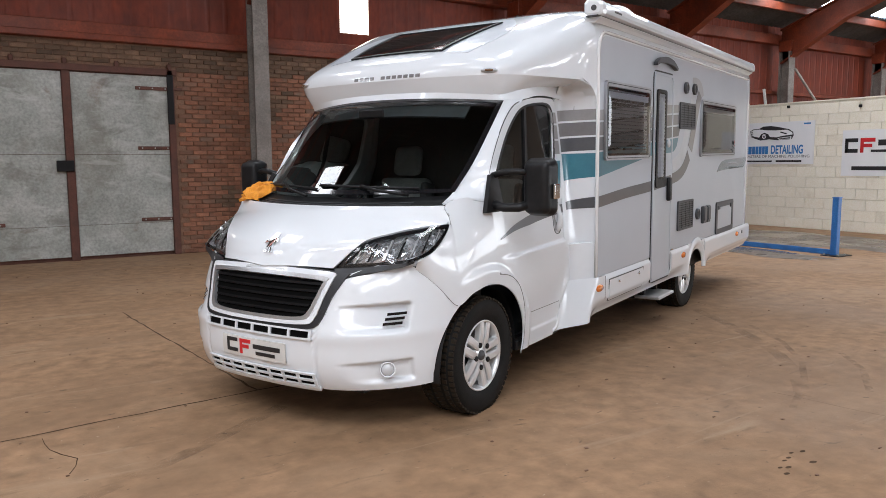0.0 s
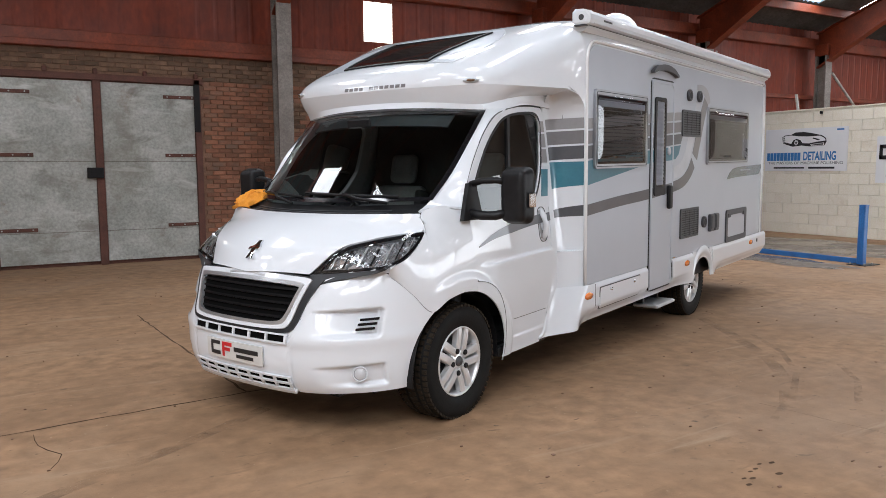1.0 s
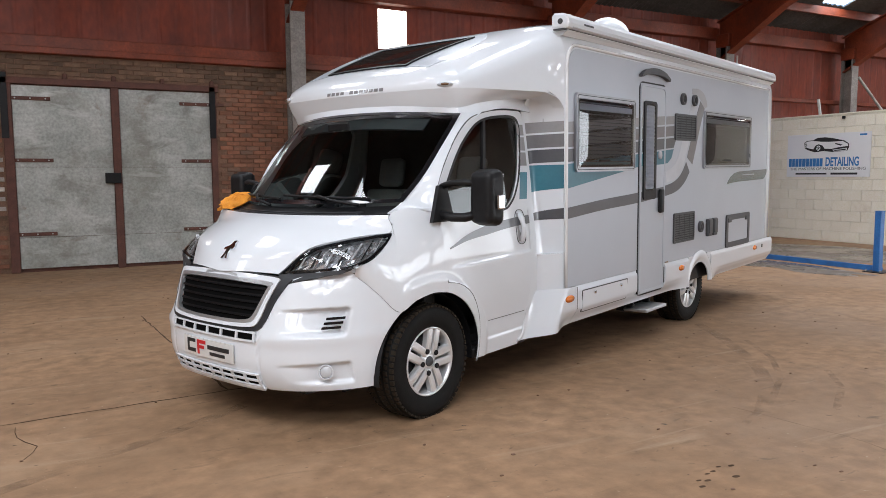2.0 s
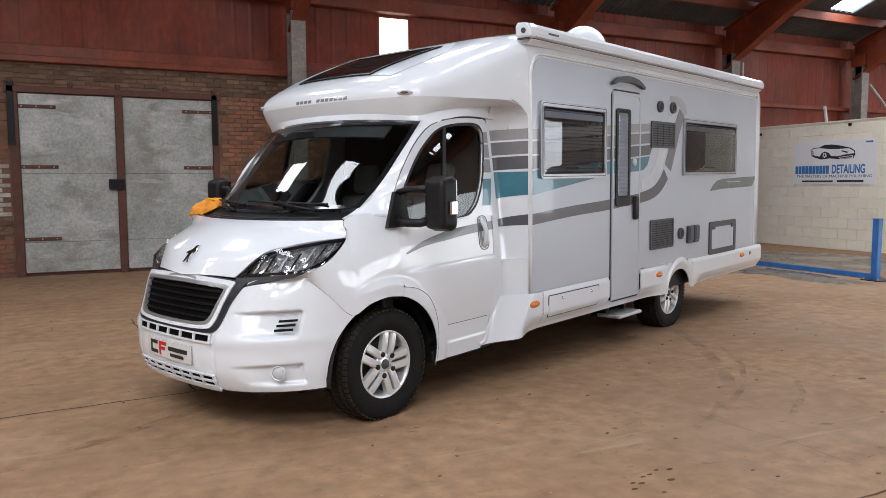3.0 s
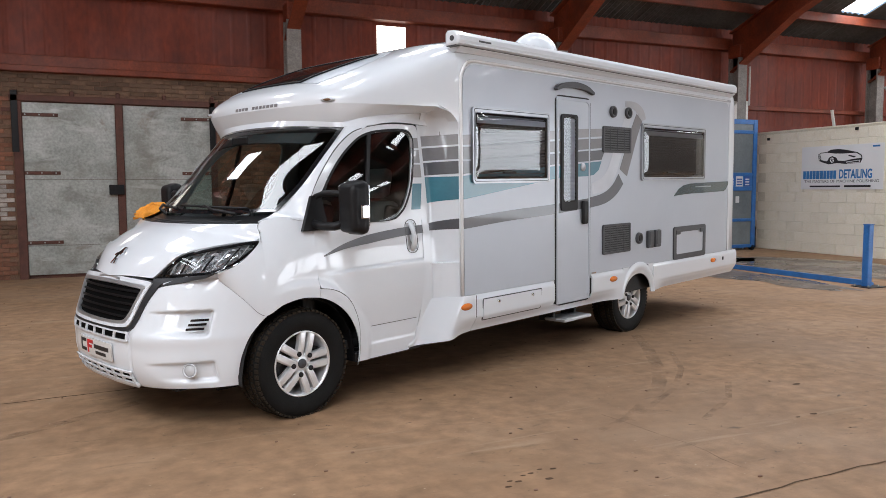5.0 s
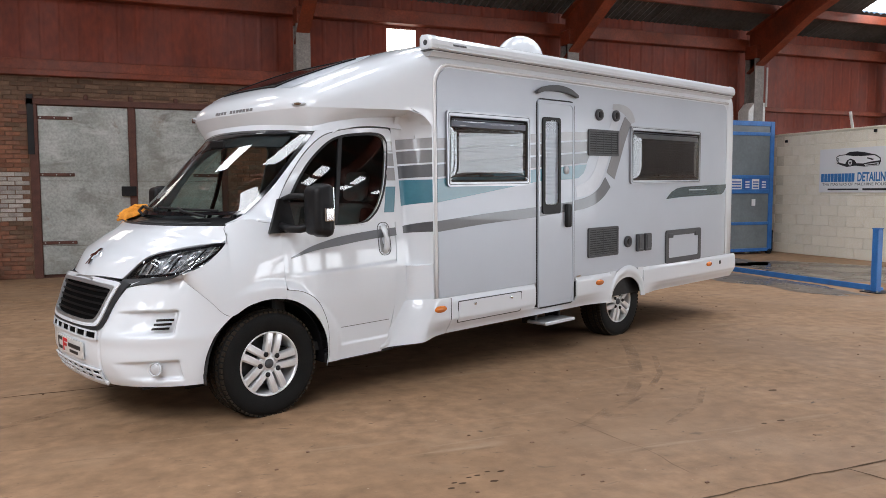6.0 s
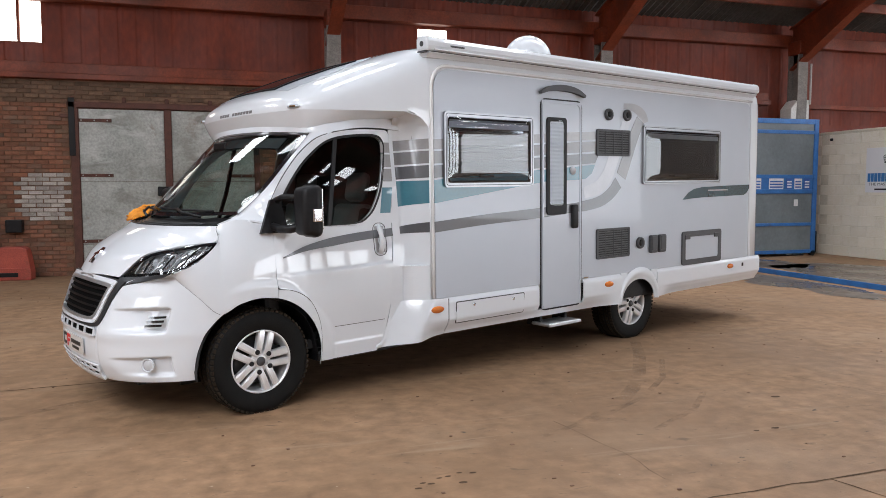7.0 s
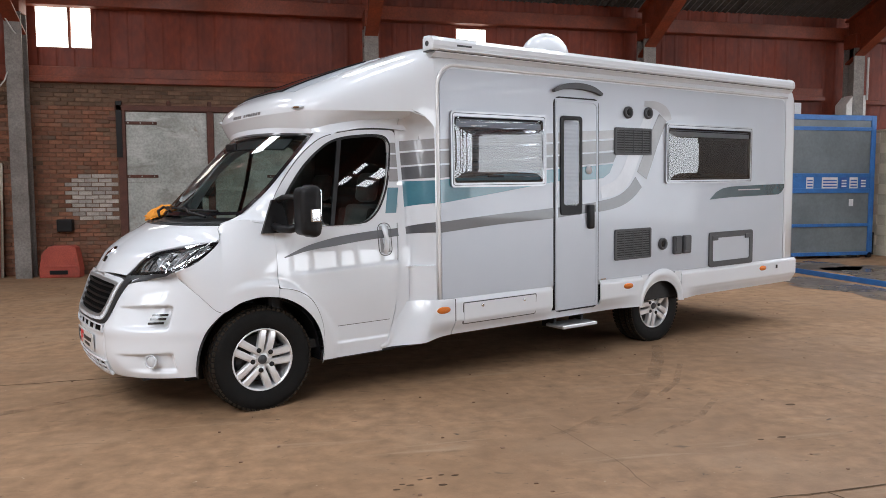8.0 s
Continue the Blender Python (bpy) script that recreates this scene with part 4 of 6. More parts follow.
    part("mirror_base", sheet(fl(lambda u, v: near(.015 + .085 * v + (.20 - .13 * v) * u, 1.205 + .225 * v)), 6, 6, .03, .022), M_BLACK, door, "black mirror base")
    # handle: a raised plate with a grip across
    part("handle_outline", ring(rounded(.912, 1.030, .995, 1.240, .050, 5), rounded(.917, 1.025, 1.0, 1.235, .047, 5), (lambda x, z: fl(lambda a, c: near(a, c))(x, z)), .004, .003, 1), M_GREYPLASTIC, door)
    hz = [fl(lambda a, c: near(a, c))(.971, z).y + sg * lift for z, lift in ((1.018, -.006), (1.06, .022), (1.118, .030), (1.175, .022), (1.217, -.006))]
    part("door_handle", tube([(.971, y_, z) for y_, z in zip(hz, (1.018, 1.06, 1.118, 1.175, 1.217))], .021, 12), M_WHITE, door, "white grab handle", True)
    part("handle_cup", sheet(fl(lambda u, v: near(.930 + .082 * u, 1.02 + .195 * v) + Vector((0, .004 * math.sin(math.pi * u) * math.sin(math.pi * v), 0))), 8, 12, .006, .003), M_LIGHTDECAL, door, "", True)
    part("shut_line", sheet(fl(lambda u, v: near(.55 + .44 * u, .515 + .004 * v)), 12, 1, .004, .0025), M_GREYPLASTIC, door)
    if True:
        # mirror on two arms
        part("mirror_arm", tube([fl(lambda a, c: Vector(p))(0, 0) for p in ((.14, -.95, 1.42), (.15, -1.04, 1.445), (.17, -1.12, 1.448), (.19, -1.18, 1.44))], .020, 10), M_BLACK, door, "black mirror arm", True)
        part("mirror_arm", tube([fl(lambda a, c: Vector(p))(0, 0) for p in ((.10, -.97, 1.255), (.13, -1.05, 1.235), (.16, -1.13, 1.235), (.19, -1.18, 1.25))], .028, 10), M_BLACK, door, "black mirror arm", True)
        hb = bmesh.new()
        bmesh.ops.create_cube(hb, size=1.0)
        bmesh.ops.scale(hb, vec=(.14, .20, .345), verts=hb.verts)
        bmesh.ops.bevel(hb, geom=hb.edges[:], offset=.058, segments=5, affect="EDGES", profile=.6)
        for v_ in hb.verts:
            if v_.co.x < 0: v_.co.y *= .86; v_.co.z *= .93
        bmesh.ops.translate(hb, vec=(.235, 1.235 * sg, 1.355), verts=hb.verts)
        part("mirror_head", hb, M_BLACK, door, "black plastic mirror head", True)
        part("mirror_glass", box(.298, .304, *sorted((1.155 * sg, 1.315 * sg)), 1.235, 1.50, .002), M_CHROME, door, "mirror glass")
        part("mirror_lamp", box(.215, .285, *sorted((1.325 * sg, 1.343 * sg)), 1.285, 1.375, .008, 2), M_CHROME, door, "clear side repeater in chrome")
    vp("windscreen_pillar", sheet(fl(pillar), 24, 6, 0.012), M_WHITE)
    vp("cab_roof_rail", sheet(fl(lambda u, v: (lambda p: Vector((p.x, -p.y, p.z)))(rail_lo(u).lerp(rail_hi(u), v))), 16, 3, .010), M_WHITE)
    # the corner post behind the door
    vp("corner_post", sheet(fl(lambda u, v: (lambda z: near(d_rear(z) + .003 + (1.165 - d_rear(z)) * u, z))(.45 + 1.50 * v)), 4, 20, .010), M_WHITE)

# --- windscreen with black edge, cowl and wipers
def screen(u, v):
    a = abs(2 * u - 1)
    c = Vector((-.305, 0, 1.315)).lerp(Vector((.305, 0, 1.925)), v) + Vector((-.02, 0, .02)) * 4 * v * (1 - v) * 0.6
    e = scr_edge(v)
    return Vector((c.x + (e.x - c.x) * a ** 2.3, (e.y + .006) * a * (-1 if u < .5 else FAR - .02 * v), c.z + (e.z - c.z) * a ** 2.0))
vp("windscreen", sheet(screen, 40, 20, 0.0, 0.0, side=Vector((-1, 0, 1))), G_SCREEN, "large curved windscreen")
SC_OUT = [(i / 8, 0) for i in range(9)] + [(1, .25), (1, .5), (1, .75)] + [(1 - i / 8, 1) for i in range(9)] + [(0, .75), (0, .5), (0, .25)]
SC_IN = [(.018 + .964 * a, .04 + .93 * c) for a, c in SC_OUT]
vp("windscreen_edge", ring(SC_OUT, SC_IN, screen, 0.003, 0.003, 3), M_GLOSSBLACK, "black windscreen edge band")
cow = path3((-.435, 0, 1.252), (-.405, .30, 1.252), (-.345, .55, 1.256), (-.216, .840, 1.270))
def pod_foot(y):
    lo, hi = .285, .47
    for _ in range(20):
        m = (lo + hi) / 2
        if pod_low(m).y < y: lo = m
        else: hi = m
    return pod_low(lo)
HEADER = lambda u, v: (lambda p, q: p.lerp(Vector((q.x, math.copysign(q.y, p.y), q.z + .003)), v))(screen(u, 1.0) + Vector((-.003, 0, -.004)), pod_foot(min(abs(screen(u, 1.0).y), .82)))
def cowl(u, v):
    a = abs(2 * u - 1)
    lo = cow(a); hi = screen(.5 + (u - .5), 0.0) + Vector((.02, 0, -.02))
    p = Vector((lo.x, lo.y * (1 if u < .5 else FAR), lo.z)).lerp(Vector((hi.x, abs(hi.y), hi.z)), v)
    p.z -= .02 * math.sin(math.pi * v)
    p.y = math.copysign(p.y, u - .5)
    return p
vp("cowl_panel", sheet(cowl, 36, 6, .01, side=Vector((0, 0, 1))), M_BLACK, "black plastic cowl panel")
for k in range(4):
    vp("cowl_rib", sheet(lambda u, v: cowl(.12 + .76 * u, .12 + .17 * k + .05 * v), 30, 1, .006, .005, side=Vector((0, 0, 1))), M_GREYPLASTIC)
for y0, y1, v1 in ((.10, .70, .055), (-.62, .06, .07)):
    w = vp("wiper", tube([screen(.5 + y0 / 1.66, .0) + Vector((-.06, 0, -.005)), screen(.5 + (y0 + .2) / 1.66, .01) + Vector((-.045, 0, .02)), screen(.5 + (y0 + y1) / 3.3, .05) + Vector((-.02, 0, .022))], .010, 8), M_BLACK, "black wiper")
    part("wiper_blade", tube([screen(.5 + (y0 - .02) / 1.66, .035) + Vector((-.008, 0, .010)), screen(.5 + (y0 + y1) / 3.3, .05) + Vector((-.010, 0, .014)), screen(.5 + y1 / 1.66, v1) + Vector((-.008, 0, .010))], .009, 6), M_BLACK, w)

# --- overcab pod and coach body: rounded sections along x
w_side = spl((.375, .77), (.43, .858), (.55, .918), (.75, .965), (.95, 1.02), (1.2, 1.09), (1.38, 1.12))
def c_w(x): return w_side(x) if x > .375 else .77 * (max(x - .285, 0) / .09) ** .45
c_z = spl((.285, 2.052), (.6, 2.057), (1.0, 2.06), (1.38, 2.06))
c_t = spl((.285, 2.054), (.30, 2.105), (.34, 2.165), (.40, 2.208), (.47, 2.248), (.60, 2.305), (.75, 2.362), (.95, 2.435), (1.15, 2.502), (1.38, 2.578), (1.7, 2.640), (2.1, 2.66), (6.4, 2.66))
c_n = spl((.285, 2.2), (.5, 2.75), (.75, 3.6), (1.0, 4.6), (1.2, 5.5), (1.38, 6.5))
pod_low = spl((.285, (.322, 0, 1.966)), (.292, (.330, .25, 1.963)), (.325, (.362, .52, 1.952)), (.375, (.42, .73, 1.936)), (.43, (.475, .818, 1.930)), (.55, (.60, .878, 1.960)), (.75, (.80, .888, 1.994)), (.95, (.98, .890, 2.010)), (1.2, (1.18, .892, 2.020)), (1.36, (1.37, .91, 2.025)))
def upper(x, th):
    """A point of the pod's or body's top: th from 0 (near side) to pi (far side)."""
    w, zc, zt, n = (c_w(x), c_z(x), c_t(x), c_n(x)) if x < 1.38 else (1.12, 2.06, c_t(x), 6.5)
    c, s = math.cos(th), math.sin(th)
    return Vector((x, -w * math.copysign(abs(c) ** (2 / n), c), zc + (zt - zc) * max(s, 0) ** (2 / n)))
TH = [math.pi * (i / 40) for i in range(41)]
PX_ = [.285 + .09 * (k / 12) ** (1 / .45) for k in range(13)] + [.40, .43, .47, .52, .58, .66, .76, .88, 1.0, 1.1, 1.2, 1.28, 1.36]
pod = vp("overcab_pod", loft([[upper(x, t) for t in TH] for x in PX_], False, False, False), M_WHITE, "rounded white overcab pod")
def podunder(sg):
    def f(u, v):
        t = u * (len(PX_) - 1); i = int(min(t, len(PX_) - 1 - 1e-6)); t -= i
        x = PX_[i] + (PX_[i + 1] - PX_[i]) * t
        a = Vector((x, c_w(x), c_z(x)))
        return (lambda p: Vector((p.x, sg * (p.y + .008 * min(1, p.y / .2) * math.sin(math.pi * v)), p.z)))(a.lerp(pod_low(x), v))
    return f
for sg in (-1, 1):
    part("pod_underside", sheet(podunder(sg), len(PX_) - 1, 6, .006, side=Vector((-.5, sg, -.6))), M_WHITE, pod, "", True)
vp("roof_header", sheet(HEADER, 32, 3, .006, side=Vector((-1, 0, .3))), M_WHITE)
vp("pod_floor", box(.50, 1.36, -.86, .86, 1.985, 2.0), M_WHITE, smooth=False)
def topz(x, y): return c_z(x) + (c_t(x) - c_z(x)) * max(0, 1 - (abs(y) / c_w(x)) ** c_n(x)) ** (1 / c_n(x))
def bodyring(x):
    k = 0.0 if x < 6.2 else 1 - math.sqrt(max(0, 1 - ((x - 6.2) / .185) ** 2))
    top = []
    for t in TH:
        p = upper(x, t)
        p.y *= 1 - .10 * k; p.z = 2.06 + (p.z - 2.06) * (1 - .2 * k)
        top.append(p)
    w = 1.12 * (1 - .10 * k)
    return [Vector((x, -w, .60)), Vector((x, -w, 1.2)), Vector((x, -w, 1.8))] + top + [Vector((x, w, 1.8)), Vector((x, w, 1.2)), Vector((x, w, .60))]
vp("coach_body", loft([bodyring(x) for x in (1.345, 1.5, 1.7, 2.0, 3.0, 4.0, 5.0, 6.0, 6.2, 6.27, 6.33, 6.365, 6.38, 6.385)], True, False, True), M_WHITE, "white coachbuilt body shell")
def body(x, z):
    """The near side's skin."""
    if z <= 2.06: return Vector((x, -1.12, z))
    f = min((z - 2.06) / (c_t(x) - 2.06), .999)
    return Vector((x, -1.12 * (1 - f ** 6.5) ** (1 / 6.5), z))
def fbody(u, v, x0, x1, z0, z1): return body(x0 + (x1 - x0) * u, z0 + (z1 - z0) * v)
def onside(x0, x1, z0, z1, th, lift, nu=1, nv=1, skew=0.0, bm=None):
    return sheet(lambda u, v: body(x0 + (x1 - x0) * u, z0 + (z1 - z0) * v + skew * u), nu, nv, th, lift, side=Vector((0, -1, 0)), bm=bm)
def polyside(poly, th, lift, bm=None):
    """A flat outline (x, z) laid on the near side."""
    b = bm or bmesh.new()
    A = [b.verts.new(body(x, z) + Vector((0, -lift, 0))) for x, z in poly]
    B = [b.verts.new(body(x, z) + Vector((0, th - lift, 0))) for x, z in poly]
    b.faces.new(A); b.faces.new(list(reversed(B)))
    for i in range(len(poly)): b.faces.new((A[i], B[i], B[(i + 1) % len(poly)], A[(i + 1) % len(poly)]))
    return b
# silver panel with a rounded front top corner, in a white bead
def panel_top(x):
    r = .15
    if x < 1.395 + r: return 2.395 - r + math.sqrt(max(r * r - (1.395 + r - x) ** 2, 0))
    if x > 6.00: return 2.395 - .08 + math.sqrt(max(.0064 - (x - 6.00) ** 2, 0))
    return 2.395
def px_(u):
    return 1.395 + (.15 * (1 - math.cos(min(u / .2, 1) * math.pi / 2)) if u < .2 else .15 + (5.93 - 1.545) * (u - .2) / .7 if u < .9 else 4.535 + .15 * math.sin((u - .9) / .1 * math.pi / 2))
vp("side_panel", sheet(lambda u, v: body(px_(u), .64 + (panel_top(px_(u)) - .64) * v), 60, 20, .006, .004, side=Vector((0, -1, 0))), M_SILVER, "silver side panel")
bead = [body(1.372, z) + Vector((0, -.004, 0)) for z in (.62, 1.0, 1.5, 2.0, 2.15, 2.255)] + [body(1.372 + .16 * (1 - math.cos(radians(a))), 2.255 + .165 * math.sin(radians(a))) + Vector((0, -.004, 0)) for a in (15, 30, 45, 60, 75, 90)] + [body(x, 2.42) + Vector((0, -.004, 0)) for x in (2.0, 3.0, 4.0, 5.0, 6.0, 6.12)]
vp("side_bead", tube(bead, .013, 8), M_BORDER)
vp("rear_trim", onside(6.092, 6.135, .64, 2.40, .02, .008, 2, 6), M_WHITE)

# flare that joins the cab to the wider body
def flare_edge(z): return 1.372 - .20 * (1 - math.sqrt(max(0.0, 1 - min(1.0, max(0.0, (z - 1.84) / .22)) ** 2)))
def flare(u, z):
    x0 = d_rear(z) + .025
    x = x0 + (flare_edge(z) - x0) * u
    y0 = side_y(x0, z) - .012
    f = max(0, (u - .25) / .75)
    top = max(0.0, (z - 1.84) / .22)
    y0 += (1.0 - y0) * .6 * top ** 2
    return Vector((x, -(y0 + (1.120 + (min(1.120, c_w(x) + .004) - 1.120) * ease(top * 1.1) - y0) * f ** 1.8), z))
def flaretop(u, v): return flare(u, .895 + 1.165 * v)
def corner(u, v):
    z = 1.84 + .235 * v
    x = flare_edge(z) - .004 + (1.380 - flare_edge(z)) * u
    return Vector((x, -min(1.121, c_w(x) + .005), z))
for fl in (lambda f: f, flip):
    vp("body_flare", sheet(fl(flaretop), 16, 40, .006), M_WHITE, "white curved flare between cab and body")
    vp("flare_corner", sheet(fl(corner), 8, 12, .006), M_WHITE)
vp("filler_panel", sheet(lambda u, v: (lambda z: Vector((d_rear(z) + .01 + (1.17 - d_rear(z)) * u, -.985, z)))(.60 + .30 * v), 3, 4, .01, side=Vector((0, -1, 0))), M_WHITE)
vp("filler_panel", sheet(lambda u, v: Vector((1.17 + .20 * u, -.985 - .137 * u ** .7, .60 + .30 * v)), 6, 3, .01, side=Vector((0, -1, 0))), M_WHITE)
vp("flare_ledge", sheet(lambda u, v: Vector((1.045 + .32 * u, -.965 - (.02 + .135 * u ** 1.8) * v, .897)), 8, 2, .006, side=Vector((0, 0, -1))), M_WHITE)

# --- skirts
def skirt_y(x, z):
    """How far out the skirt stands: a flat face over a tucked-in lower one."""
    tuck = ease((abs(x - 3.985) - .30) / .35) * ease((x - 1.18) / .25)
    return 1.128 + .016 * ease((.632 - z) / .03) - tuck * (.055 * ease((.455 - z) / .115) + .010 * ease((.462 - z) / .02))
def skirt(x0, x1, z0=.345, z1=.635, nu=8, bm=None, front_=False):
    def f(u, v):
        x = x0 + (x1 - x0) * u
        z = z0 + (z1 - z0) * v
        y = skirt_y(x, z)
        return Vector((x, -y, z))
    return sheet(f, nu, 24, .014, side=Vector((0, -1, 0)), bm=bm)
def frontskirt(u, v):
    x = .915 + .585 * u
    zt = spl((0, .33), (.10, .372), (.16, .50), (.22, .612), (.35, .632), (.6, .64), (1, .636))(u)
    zb = spl((0, .295), (.35, .315), (1, .345))(u)
    z = zb + (zt - zb) * v
    f = max(0, min(1, u / .75))
    y = .990 + (1.144 - .990) * ease((u - .06 - .24 * v) / .52)
    y += .012 * math.sin(math.pi * v)
    return Vector((x, -min(y, 1.146) + max(0, 1.144 - skirt_y(x, min(z, .6))), z))
vp("front_skirt", sheet(frontskirt, 48, 16, .014), M_WHITE)
vp("side_skirt", skirt(1.508, 2.535), M_WHITE)
vp("side_skirt", skirt(2.535, 3.13, .345, .415), M_WHITE)
vp("side_skirt", skirt(3.13, 3.70), M_WHITE)
vp("rear_skirt", skirt(4.275, 6.335, .355, .635, 20), M_WHITE)
def archpt(a, r, rz): return (3.985 + r * math.cos(a), .345 + rz * math.sin(a))
AO = [archpt(math.pi * i / 16, .335, .335) for i in range(17)]
AI = [archpt(math.pi * i / 16, .265, .215) for i in range(17)]
def archfl(u, v):
    t = u * 16; i = int(min(t, 15.999)); t -= i
    o = [AO[i][c] + (AO[i + 1][c] - AO[i][c]) * t for c in (0, 1)]; q = [AI[i][c] + (AI[i + 1][c] - AI[i][c]) * t for c in (0, 1)]
    return Vector((o[0] + (q[0] - o[0]) * v, -(1.130 + .020 * math.sin(math.pi * min(v + .12, 1))), o[1] + (q[1] - o[1]) * v))
for x0, x1 in ((3.685, 3.79), (4.18, 4.285)):
    vp("arch_filler", box(x0, x1, -1.136, -1.10, .535, .64), M_WHITE, smooth=False)
vp("rear_wheel_arch", sheet(archfl, 32, 6, .014, side=Vector((0, -1, 0))), M_WHITE, "white flared arch over the rear wheel")
vp("locker_lid", sheet(lambda u, v: Vector((1.585 + .75 * u, -skirt_y(1.9, .43 + .16 * v) - .002, .43 + .16 * v)), 4, 12, .008, .004, side=Vector((0, -1, 0))), M_WHITE, "white skirt locker lid")
vp("locker_seal", ring(rounded(1.577, 2.343, .422, .598, .012, 2), rounded(1.586, 2.334, .431, .589, .010, 2), lambda x, z: Vector((x, -skirt_y(1.9, z) - .003, z)), .004, .003, 1), M_GREYPLASTIC)
for x in (1.76, 2.20):
    lb = lathe([(0, -.012), (.012, -.010), (.012, .004), (0, .004)], 12); bmesh.ops.translate(lb, vec=(x, -1.156, .56), verts=lb.verts)
    vp("locker_latch", lb, M_CHROME)
vp("skirt_joint", box(1.502, 1.508, -1.146, -1.10, .46, .63), M_GREYPLASTIC, smooth=False)
# --- far side closed plainly
vp("far_skirt", box(1.2, 6.38, 1.10, 1.13, .345, .62, .01), M_WHITE, smooth=False)

# --- decals: three greys and teal with a rising line, then the dark sweep
SL = .067
def band(x0, x1, z0, z1, mm, name, cut=0.0):
    vp(name, sheet(lambda u, v: (lambda x: body(x + cut * v * (u > .5), z0 + (z1 - z0) * v + SL * (x - 1.365)))(x0 + (x1 - x0) * u), 1, 1, .003, .0062, side=Vector((0, -1, 0))), mm)
ROWS_ = ((1.782, 1.858, M_LIGHTDECAL), (1.674, 1.768, M_MIDDECAL), (1.566, 1.660, M_DARKDECAL))
for z0, z1, mm in ROWS_:
    band(1.39, 3.30, z0, z1, mm, "grey_stripe", .06)
    vp("grey_stripe", sheet(lambda u, v: flaretop(.10 + .90 * u, (z0 + (z1 - z0) * v + SL * (flare(u, z0).x - 1.365) - .895) / 1.155), 10, 2, .003, .003), mm)
    vp("grey_stripe", sheet(lambda u, v: near(1.045 + (.085) * u, z0 + (z1 - z0) * v - .02), 2, 2, .003, .003), M_LIGHTDECAL)
vp("teal_stripe", sheet(lambda u, v: (lambda x: body(x, (1.371 + .127 * (x - 1.36)) * (1 - v) + (1.552 + SL * (x - 1.365)) * v))(1.39 + 1.13 * u), 8, 1, .003, .0062, side=Vector((0, -1, 0))), M_TEAL, "teal side stripe")
vp("teal_stripe", polyside([(2.52, 1.520), (2.52, 1.630), (3.30, 1.682), (3.25, 1.60), (3.17, 1.555), (3.02, 1.54)], .003, .0062), M_TEAL, smooth=False)
vp("teal_stripe", sheet(lambda u, v: flaretop(.10 + .90 * u, (1.345 + .03 * u + (.195 - .025 * u) * v - .895) / 1.155), 10, 2, .003, .003), M_TEAL)
vp("teal_stripe", sheet(lambda u, v: near(1.03 + .095 * u - .035 * (1 - v), 1.31 + .19 * v), 2, 2, .003, .003), M_TEAL)
def ribbon(centre, width, th=.003, lift=.0064, n=24, put=body):
    def f(u, v):
        p = centre(u); q = centre(min(u + .01, 1)); o = centre(max(u - .01, 0))
        d = Vector((q[0] - o[0], q[1] - o[1])).normalized()
        w = width(u) * (v - .5)
        return put(p[0] - d.y * w, p[1] + d.x * w)
    return sheet(f, n, 1, th, lift, side=Vector((0, -1, 0)))
vp("dark_sweep", ribbon(path3((1.39, 1.192), (1.95, 1.232), (2.53, 1.260), (3.12, 1.303), (3.38, 1.345), (3.54, 1.42), (3.645, 1.515)), lambda u: .082 + .05 * u * u), M_DARKDECAL, "dark grey side sweep")
vp("dark_sweep", ribbon(path3((3.69, 1.575), (3.78, 1.75), (3.88, 1.95), (3.985, 2.12)), lambda u: .150 - .02 * u), M_MIDDECAL)
vp("pale_sweep", ribbon(path3((3.14, 1.425), (3.34, 1.47), (3.47, 1.57), (3.56, 1.72), (3.66, 1.90), (3.80, 2.16)), lambda u: .10 + .05 * math.sin(math.pi * u), lift=.0055), M_PALEDECAL)
vp("sweep_end", ribbon(path3((3.72, 2.238), (3.86, 2.232), (3.97, 2.20), (4.03, 2.15), (4.05, 2.09)), lambda u: .05 + .09 * u, lift=.0052), M_FADEDECAL)
vp("dark_sweep", sheet(lambda u, v: flaretop(.08 + .92 * u, (1.142 + .010 * u + (.05 + .030 * u) * v - .895) / 1.155), 10, 2, .003, .003), M_DARKDECAL)
vp("door_sweep", ribbon(path3((.165, 1.035), (.35, 1.090), (.60, 1.128), (.85, 1.152), (1.095, 1.165)), lambda u: .008 + .052 * min(u * 2.2, 1) , .002, .003, 20, near), M_DARKDECAL, "dark grey sweep on the cab door")
leaf = [(4.73, 1.325), (4.84, 1.40), (4.95, 1.437), (5.10, 1.454), (5.6, 1.465), (6.13, 1.472), (6.08, 1.420), (6.03, 1.375), (5.97, 1.355), (5.6, 1.349), (5.1, 1.343), (4.9, 1.335)]
# badge teal with the dark reflection on it put into the colour
M_DARKTEAL = mat("reflection_dark_teal", (0.030, 0.075, 0.092), (0.024, 0.060, 0.075), 4, 0.25, coat=0.8, fine=0.05)
vp("rear_badge", polyside(leaf, .003, .0066), M_DARKTEAL, "teal leaf-shaped badge, darkened for its reflection, with a plain bar", smooth=False)
vp("badge_bar", onside(5.22, 5.62, 1.412, 1.424, .002, .0078), M_FADEDECAL, smooth=False)

